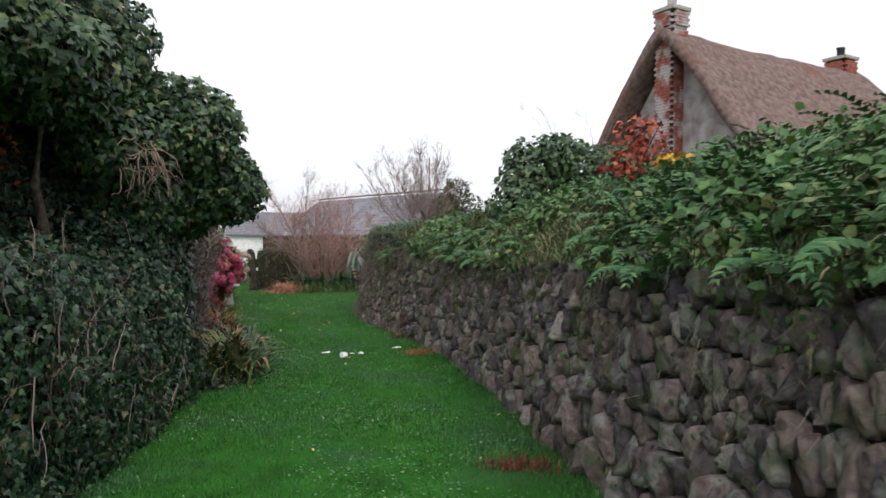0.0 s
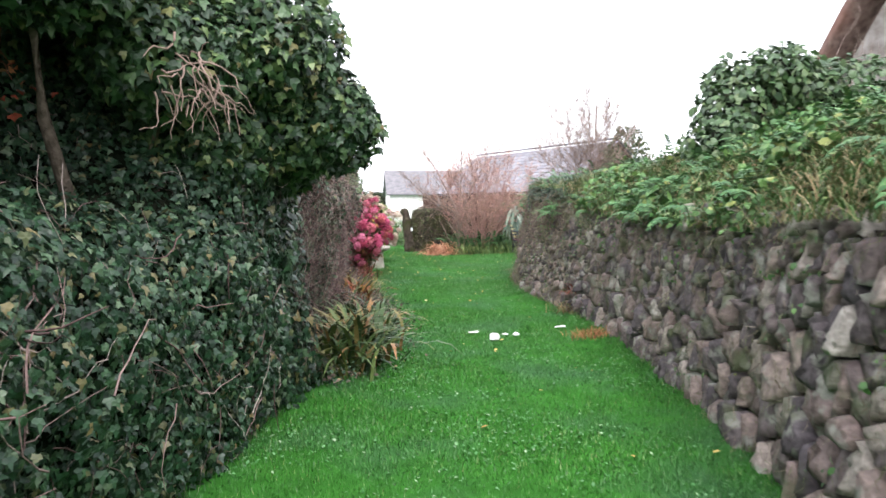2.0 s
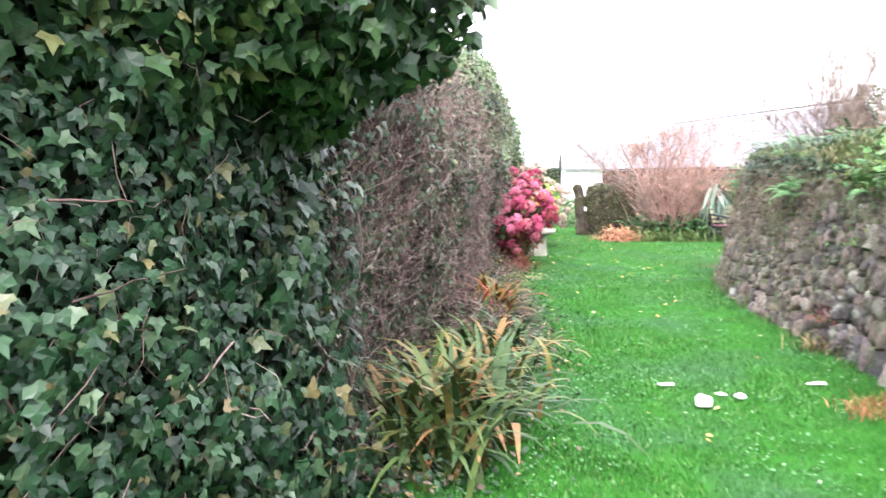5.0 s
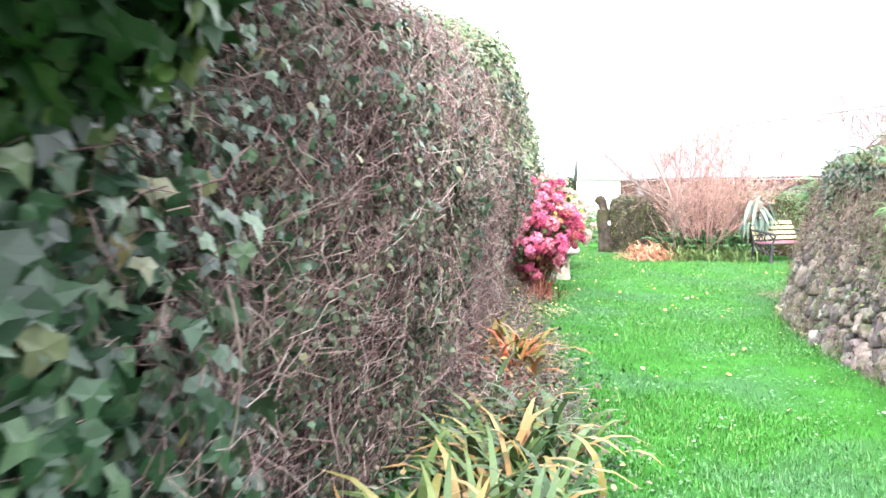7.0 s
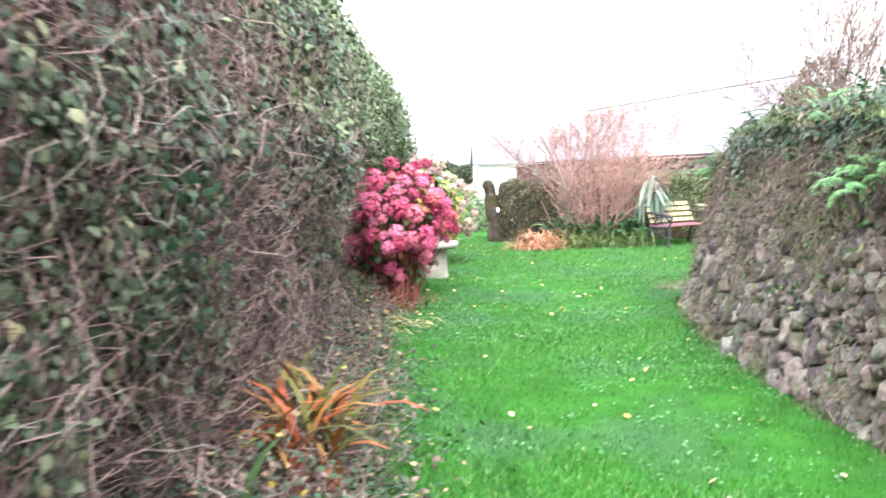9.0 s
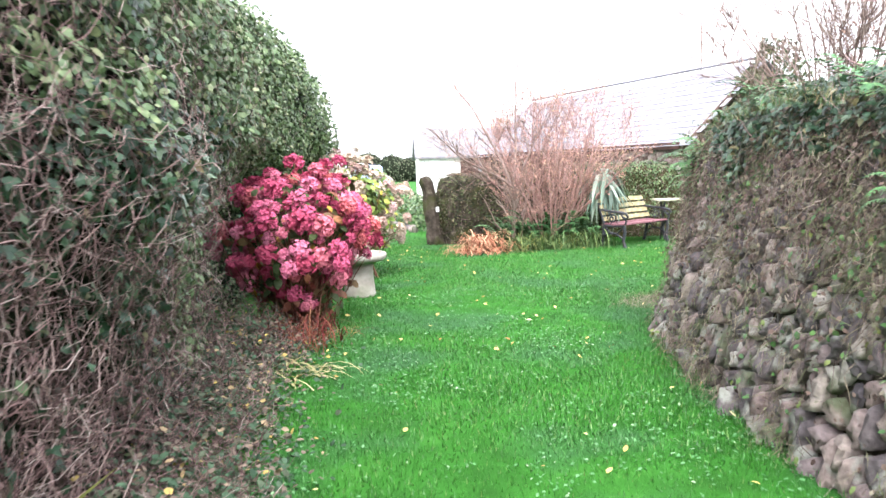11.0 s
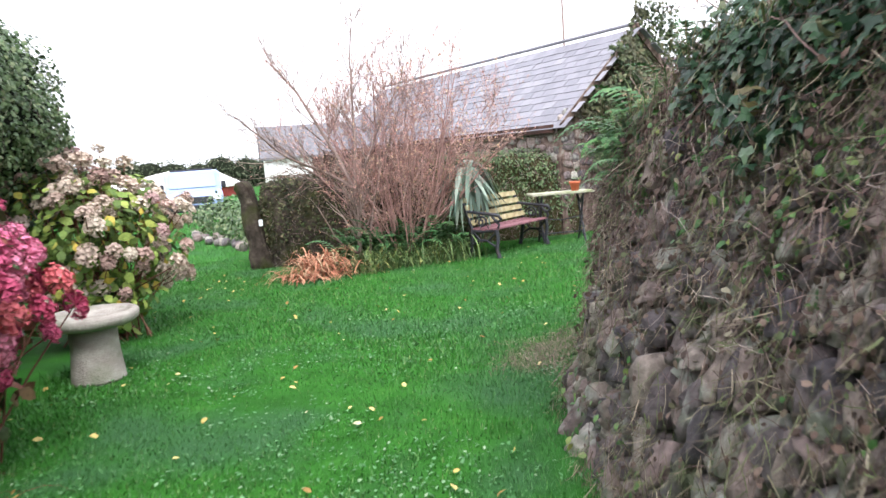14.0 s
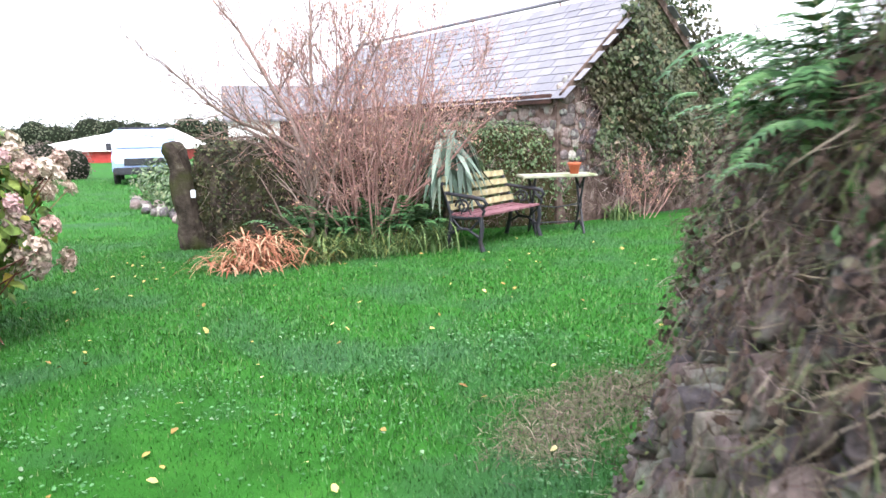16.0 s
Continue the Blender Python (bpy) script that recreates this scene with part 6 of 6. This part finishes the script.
def outbuilding():
    t = thing("outbuilding", "small white-walled outbuilding with a grey roof", "outbuilding", (-6.1, 43, 0), 12)
    house_shell(t, 6.5, 4.2, 2.15, 3.5, M_WHITEWALL)
    roof_slab(t, 6.5, 4.2, 2.15, 3.5, 0.2, 0.1, M_GREYROOF)
    box("boarding", (4.4, 0.06, 2.0), M_TIMBER, t, pose(4.25, -0.04, 1.05), "dark weathered boarding")
    box("door", (0.9, 0.06, 1.9), M_GREYROOF, t, pose(3.4, -0.10, 0.93), "grey timber door")


outbuilding()
M_THATCH = surface("old_thatch", [(0.3, (0.11, 0.075, 0.065)), (0.55, (0.19, 0.135, 0.12)), (0.8, (0.28, 0.21, 0.18))], 7, 1.0, 1.0, 45, 0.05, (0.17, 0.085, 0.068), 0.7, (0.55, 0.75))
M_BRICK = surface("red_brick", [(0.3, (0.20, 0.06, 0.045)), (0.6, (0.32, 0.11, 0.085)), (0.8, (0.42, 0.25, 0.21))], 9, 0.9, 0.5, 30, 0.1, (0.42, 0.38, 0.36), 2.6, (0.46, 0.58))
M_BRICKPLAIN = surface("plain_brick", [(0.3, (0.26, 0.08, 0.06)), (0.7, (0.36, 0.13, 0.10))], 9, 0.9, 0.5, 30, 0.1)


def brick_stack(t, name, x, y, z0, z1, w, d, mat, label):
    """A chimney laid in courses of separate bricks, with a stepped cap."""
    core = box(name, (w - 0.03, d - 0.03, z1 - z0), M_JOINT, t, pose(x, y, (z0 + z1) / 2), label, 0)
    bm_sets = []
    tv = np.array([(sx, sy, sz) for sx in (-0.5, 0.5) for sy in (-0.5, 0.5) for sz in (-0.5, 0.5)])
    tf = np.array([(0, 1, 3), (0, 3, 2), (4, 6, 7), (4, 7, 5), (0, 4, 5), (0, 5, 1), (2, 3, 7), (2, 7, 6), (0, 2, 6), (0, 6, 4), (1, 5, 7), (1, 7, 3)])
    h, n = 0.075, 0
    P, S = [], []
    for r in range(int((z1 - z0) / h)):
        z = z0 + (r + 0.5) * h
        grow = 0.05 if z > z1 - 0.42 else 0.0
        for sx in (-1, 1):
            m = max(2, round(d / 0.22))
            for k in range(m):
                P.append((sx * (w / 2 + grow - 0.05), (k + 0.5 - m / 2 + (0.25 if r % 2 else 0)) * d / m * 0.93, z))
                S.append((0.11, d / m - 0.012, h - 0.012))
        for sy in (-1, 1):
            m = max(2, round(w / 0.22))
            for k in range(m):
                P.append(((k + 0.5 - m / 2 + (0.25 if r % 2 else 0)) * w / m * 0.93, sy * (d / 2 + grow - 0.05), z))
                S.append((w / m - 0.012, 0.11, h - 0.012))
    P = np.array(P)
    V, F = scatter((tv, tf), P + [0, 0, -(z0 + z1) / 2], np.tile(np.eye(3), (len(P), 1, 1)), np.array(S) * rng.uniform(0.94, 1.02, (len(P), 1)))
    ob_np("bricks", V, F, mat, core, False, kind="stuff")
    box("cap", (w + 0.14, d + 0.14, 0.10), M_CONCRETE, core, pose(0, 0, (z1 - z0) / 2 + 0.05))
    return core


M_PALESTONE = surface("pale_stone", [(0.3, (0.20, 0.17, 0.16)), (0.7, (0.42, 0.39, 0.38))], 3, 0.95, 0.6, 18, 0.1)


def cottage():
    t = thing("thatched_cottage", "old cottage with a brown thatched roof and brick chimneys", "cottage", (9.9, 12.4, 1.55), 21)
    L, W, eave, ridge = 7.8, 5.6, 1.6, 5.4
    house_shell(t, L, W, eave, ridge - 0.15, M_PALESTONE)
    # thick rounded thatch, swept from eave to eave
    rows, prof = [], []
    for s in np.linspace(-1, 1, 25):
        y = W / 2 + s * (W / 2 + 0.45)
        z = ridge + 0.22 - (ridge - eave + 0.4) * (abs(s) ** 1.18)
        prof.append((y, z))
    prof = prof + [(y, z - 0.34) for y, z in prof[::-1]]
    xs = np.linspace(-0.6, L + 0.35, 30)
    G = np.array([[(x, y, z - 0.10 * math.sin(math.pi * (x + 0.35) / (L + 0.7))) for y, z in prof] for x in xs])
    m, k = G.shape[:2]
    P = G.reshape(-1, 3)
    P = P + np.c_[0 * P[:, 0], 0 * P[:, 0], 0.07 * noise3(P, 0.9, 3) + 0.03 * noise3(P, 4, 6)]
    F = np.concatenate([grid_faces(m, k), np.stack([np.arange(m - 1) * k + k - 1, np.arange(1, m) * k + k - 1, np.arange(1, m) * k, np.arange(m - 1) * k], 1)])
    h = k // 2
    caps = [(e * k + i, e * k + i + 1, e * k + k - 2 - i, e * k + k - 1 - i) for e in (0, m - 1) for i in range(h - 1)]
    ob_np("roof", P, np.concatenate([F, np.array(caps)]), M_THATCH, t, True, "weathered brown thatch")
    c = brick_stack(t, "chimney", -0.15, W / 2, 1.5, ridge + 0.62, 0.52, 0.55, M_BRICK, "large mottled brick chimney on the gable")
    ob_np("chimney_pot", *lathe([(0.09, 1.6), (0.10, 2.1), (0.12, 2.65), (0.0, 2.65)], 16), M_PALESTONE, c, True, "pale clay chimney pot")
    c = brick_stack(t, "chimney", L - 0.25, W / 2 + 0.2, ridge - 0.6, ridge + 0.5, 0.6, 0.6, M_BRICKPLAIN, "plain red brick chimney")
    ob_np("chimney_pot", *lathe([(0.10, 0.5), (0.12, 0.65), (0.11, 0.9), (0.13, 0.92), (0.13, 0.97), (0.0, 0.97)], 16), M_IRON, c, True)
    box("window", (0.06, 0.9, 0.9), M_TIMBER, t, pose(-0.01, 1.2, 1.0), "small dark window", 0.005)


cottage()


def pole():
    ob = ob_np("utility_pole", *tubes([([(4.7, 31, -0.2), (4.7, 31, 3), (4.7, 31, 5.7)], [0.045, 0.035, 0.025])], 8), M_GREYTWIG, None, True)
    tagged(ob, "tall thin wooden utility pole behind the barn", "utility pole")


pole()

# ---- beyond the gate ----
M_VANPAINT = surface("van_paint", [(0.3, (0.22, 0.30, 0.52)), (0.7, (0.28, 0.36, 0.58))], 3, 0.3, 0.0, 60, 0.5)
M_RUBBER = surface("tyre_rubber", [(0.3, (0.015, 0.015, 0.015)), (0.7, (0.03, 0.03, 0.03))], 30, 0.9, 0.2, 80, 0.2)
M_GLASS = bpy.data.materials.new("vehicle_glass")
M_GLASS.use_nodes = True
M_GLASS.node_tree.nodes["Principled BSDF"].inputs["Base Color"].default_value = (0.25, 0.33, 0.38, 1)
M_GLASS.node_tree.nodes["Principled BSDF"].inputs["Roughness"].default_value = 0.08


def van():
    t = thing("van", "pale blue van parked on the grass", "van", (-7.9, 38.0, 0), 197)
    # side outline swept across the width; local y forward
    outline = [(-2.1, 0.35), (-2.15, 1.0), (-2.05, 1.65), (-1.9, 1.75), (0.6, 1.75), (0.9, 1.68), (1.5, 1.08), (2.1, 0.98), (2.2, 0.8), (2.2, 0.38)]
    bm = bmesh.new()
    l = [bm.verts.new((-0.95, y, z)) for y, z in outline]
    r = [bm.verts.new((0.95, y, z)) for y, z in outline]
    bm.faces.new(l)
    bm.faces.new(r[::-1])
    for i in range(len(outline)):
        j = (i + 1) % len(outline)
        bm.faces.new((l[i], r[i], r[j], l[j]))
    bmesh.ops.recalc_face_normals(bm, faces=bm.faces[:])
    bmesh.ops.bevel(bm, geom=bm.edges[:], offset=0.06, segments=3, affect="EDGES")
    part("body", bm, M_VANPAINT, t, smooth=False)
    box("windscreen", (1.6, 0.02, 0.72), M_GLASS, t, pose(0, 1.22, 1.40, 45), "raked windscreen", 0.01)
    box("bonnet_grille", (1.2, 0.05, 0.22), M_IRON, t, pose(0, 2.2, 0.72), "black grille")
    box("bumper", (1.85, 0.14, 0.22), M_IRON, t, pose(0, 2.2, 0.45), "dark bumper", 0.03)
    for x in (-0.72, 0.72):
        box("headlight", (0.30, 0.06, 0.2), M_SIGN, t, pose(x, 2.18, 0.78), "clear headlight", 0.02)
        box("side_window", (0.02, 0.8, 0.55), M_GLASS, t, pose(x / 0.72 * 0.955, 0.3, 1.38), "side window", 0.005)
        box("mirror", (0.16, 0.08, 0.24), M_IRON, t, pose(x / 0.72 * 1.05, 1.1, 1.2), "black mirror", 0.02)
        for y in (-1.35, 1.45):
            w = ob_np("wheel", *lathe([(0.0, -0.1), (0.2, -0.1), (0.31, -0.09), (0.33, -0.05), (0.33, 0.05), (0.31, 0.09), (0.2, 0.1), (0.0, 0.1)], 20), M_RUBBER, t, True)
            w.matrix_basis = pose(x / 0.72 * 0.86, y, 0.33, 0, 90)
    box("roof_rack", (1.5, 1.6, 0.06), M_IRON, t, pose(0, -0.4, 1.79), "dark roof rack", 0.01)


van()
M_REDWALL = surface("red_boarding", [(0.3, (0.28, 0.03, 0.025)), (0.7, (0.40, 0.06, 0.05))], 3, 0.7, 0.2, 20, 0.2)
M_WHITEROOF = surface("white_sheet_roof", [(0.3, (0.70, 0.66, 0.62)), (0.7, (0.82, 0.79, 0.75))], 1.0, 0.6, 0.1, 20, 0.2)


def red_shed():
    t = thing("red_shed", "long red shed with a low white roof", "shed", (-22.6, 60, -0.2), 0)
    house_shell(t, 9.5, 8, 1.0, 1.1, M_REDWALL)
    # hipped sheet roof
    V = [(-0.3, -0.3, 0.92), (9.8, -0.3, 0.92), (9.8, 8.3, 0.92), (-0.3, 8.3, 0.92), (-0.3, -0.3, 1.06), (9.8, -0.3, 1.06), (9.8, 8.3, 1.06), (-0.3, 8.3, 1.06), (5.6, 4, 2.35), (8.4, 4, 2.35)]
    solid("roof", V, [(0, 1, 5, 4), (1, 2, 6, 5), (2, 3, 7, 6), (3, 0, 4, 7), (0, 3, 2, 1), (4, 5, 9, 8), (5, 6, 9), (6, 7, 8, 9), (7, 4, 8)], M_WHITEROOF, t, "low white sheet roof")


red_shed()


def far_hedge(name, label, blobs, count, size, mat):
    t = thing(name, label, "hedge")
    pos, n = clump_points(blobs, count, 0.4)
    V, F = scatter(OVAL, pos, frames(n + [0, -0.2, 0.3], rng.normal(size=pos.shape), 0.5, 0.6), rng.uniform(size * 0.6, size * 1.4, len(pos)))
    ob_np("foliage", V, F, mat, t, False, kind="stuff")
    # dark lumps inside the foliage stand for its inner shade
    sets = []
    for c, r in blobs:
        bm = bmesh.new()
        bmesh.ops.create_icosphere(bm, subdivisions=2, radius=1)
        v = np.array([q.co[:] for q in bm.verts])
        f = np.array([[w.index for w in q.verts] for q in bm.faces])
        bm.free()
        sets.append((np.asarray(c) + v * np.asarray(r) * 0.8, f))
    ob_np("shade_lumps", *joined(*sets), M_FOLIAGE_SHADE, t, True, kind="stuff")


def row_of(x0, x1, y0, y1, n, r, h):
    return [((x0 + (x1 - x0) * k / (n - 1) + rng.normal(0, 0.1 * r), y0 + (y1 - y0) * k / (n - 1), h * rng.uniform(0.3, 0.55)), (r * rng.uniform(0.8, 1.3), r, h * rng.uniform(0.5, 0.7))) for k in range(n)]


M_FARGREEN = leafy("distant_leaves", [(0.0, (0.03, 0.045, 0.025)), (0.6, (0.07, 0.085, 0.05)), (1.0, (0.13, 0.13, 0.09))], 0.8, 0.1)
M_BROWNSHRUB = leafy("brown_shrub_leaves", [(0.0, (0.08, 0.065, 0.05)), (0.6, (0.16, 0.12, 0.11)), (1.0, (0.24, 0.20, 0.17))], 0.8, 0.1)
far_hedge("distant_hedgerow", "distant dark green hedgerow along the field edge", row_of(-90, 60, 105, 95, 50, 2.6, 4.0), 50000, 0.26, M_FARGREEN)
far_hedge("field_shrubs", "brownish low shrubs at the edge of the lawn", row_of(-18, -11.4, 39.5, 40.5, 9, 0.8, 1.35), 9000, 0.075, M_BROWNSHRUB)
far_hedge("side_shrubs", "rough green shrubs screening the lawn's far side", row_of(-8, -14, 19.5, 38, 9, 1.3, 1.7), 7000, 0.10, M_HEDGE_LEAF)


def rockery():
    t = thing("rockery", "low bank of rough plants edged with grey stones", "rockery")
    for k in range(26):
        s = k / 25
        o = new("stone", STONES[k % len(STONES)])
        o.parent = t
        o.matrix_world = pose(-3.15 - 2.4 * s + rng.normal(0, 0.16), 24.9 + 4.6 * s + rng.normal(0, 0.1), 0.06, 0, rng.uniform(-20, 20), rng.uniform(0, 360)) @ Matrix.Diagonal((rng.uniform(0.07, 0.16), rng.uniform(0.06, 0.12), rng.uniform(0.06, 0.11), 1))
    blobs = [((-2.75 - 2.5 * s, 25.3 + 5.2 * s, 0.35), (0.7, 0.8, 0.65)) for s in np.linspace(0, 1, 7)]
    pos, n = clump_points(blobs, 4500, 0.6)
    ok = pos[:, 2] > 0.02
    V, F = scatter(OVAL, pos[ok], frames(n[ok] + [0, 0, 0.4], rng.normal(size=pos[ok].shape), 0.5, 0.5), rng.uniform(0.05, 0.12, ok.sum()))
    ob_np("foliage", V, F, M_HEDGE_LEAF, t, False, kind="stuff")


rockery()


def hanging_vines():
    t = thing("hanging_vine", "tangle of bare pinkish vine stems hanging from the ivy tree", "vine")
    for _ in range(38):
        q = np.array([-1.2 + rng.normal(0, 0.07), 3.6 + rng.normal(0, 0.12), 2.2 + rng.normal(0, 0.08)])
        v, pts = unit(np.array([0.35, rng.normal(0, 0.7), -0.5])), [q]
        for _ in range(9):
            v = unit(v + rng.normal(0, 0.45, 3) * [0.5, 1, 0.9] + [0, 0, -0.12])
            pts.append(pts[-1] + v * rng.uniform(0.022, 0.046))
        ob_np("stem", *tubes([(pts, np.linspace(0.0065, 0.002, 10) * rng.uniform(0.5, 1.2))], 6), M_VINE, t, True)


M_VINE = leafy("vine_bark", [(0.0, (0.20, 0.13, 0.11)), (1.0, (0.34, 0.25, 0.21))], 0.8, 0.2)
hanging_vines()


def red_sprig():
    """A spray of creeper in autumn colour that hangs out of the ivy."""
    t = thing("creeper_sprig", "small spray of red autumn creeper hanging from the ivy", "creeper")
    tips = [np.array([-1.95, 3.1, 2.12]) + rng.normal(0, 1, 3) * [0.07, 0.16, 0.12] for _ in range(6)]
    for tip in tips:
        ob_np("stem", *tubes(branch_lines((-2.0, 3.15, 2.5), [tip], 0.006, 0.06), 5), M_REDSTEM, t, True)
    me = mesh_np("leaf", *IVYLEAF)
    me.materials.append(single_leaf("red_creeper", [(0.0, (0.16, 0.03, 0.02)), (0.6, (0.30, 0.07, 0.04)), (1.0, (0.40, 0.16, 0.07))], 0.6, 0.25))
    for k in range(46):
        o = new("leaf", me)
        o.parent = t
        p = tips[k % 6] + rng.normal(0, 1, 3) * [0.05, 0.07, 0.06]
        o.matrix_world = pose(*p, rng.uniform(-70, 20), rng.uniform(-40, 40), rng.uniform(0, 360)) @ Matrix.Scale(rng.uniform(0.03, 0.055), 4)


red_sprig()
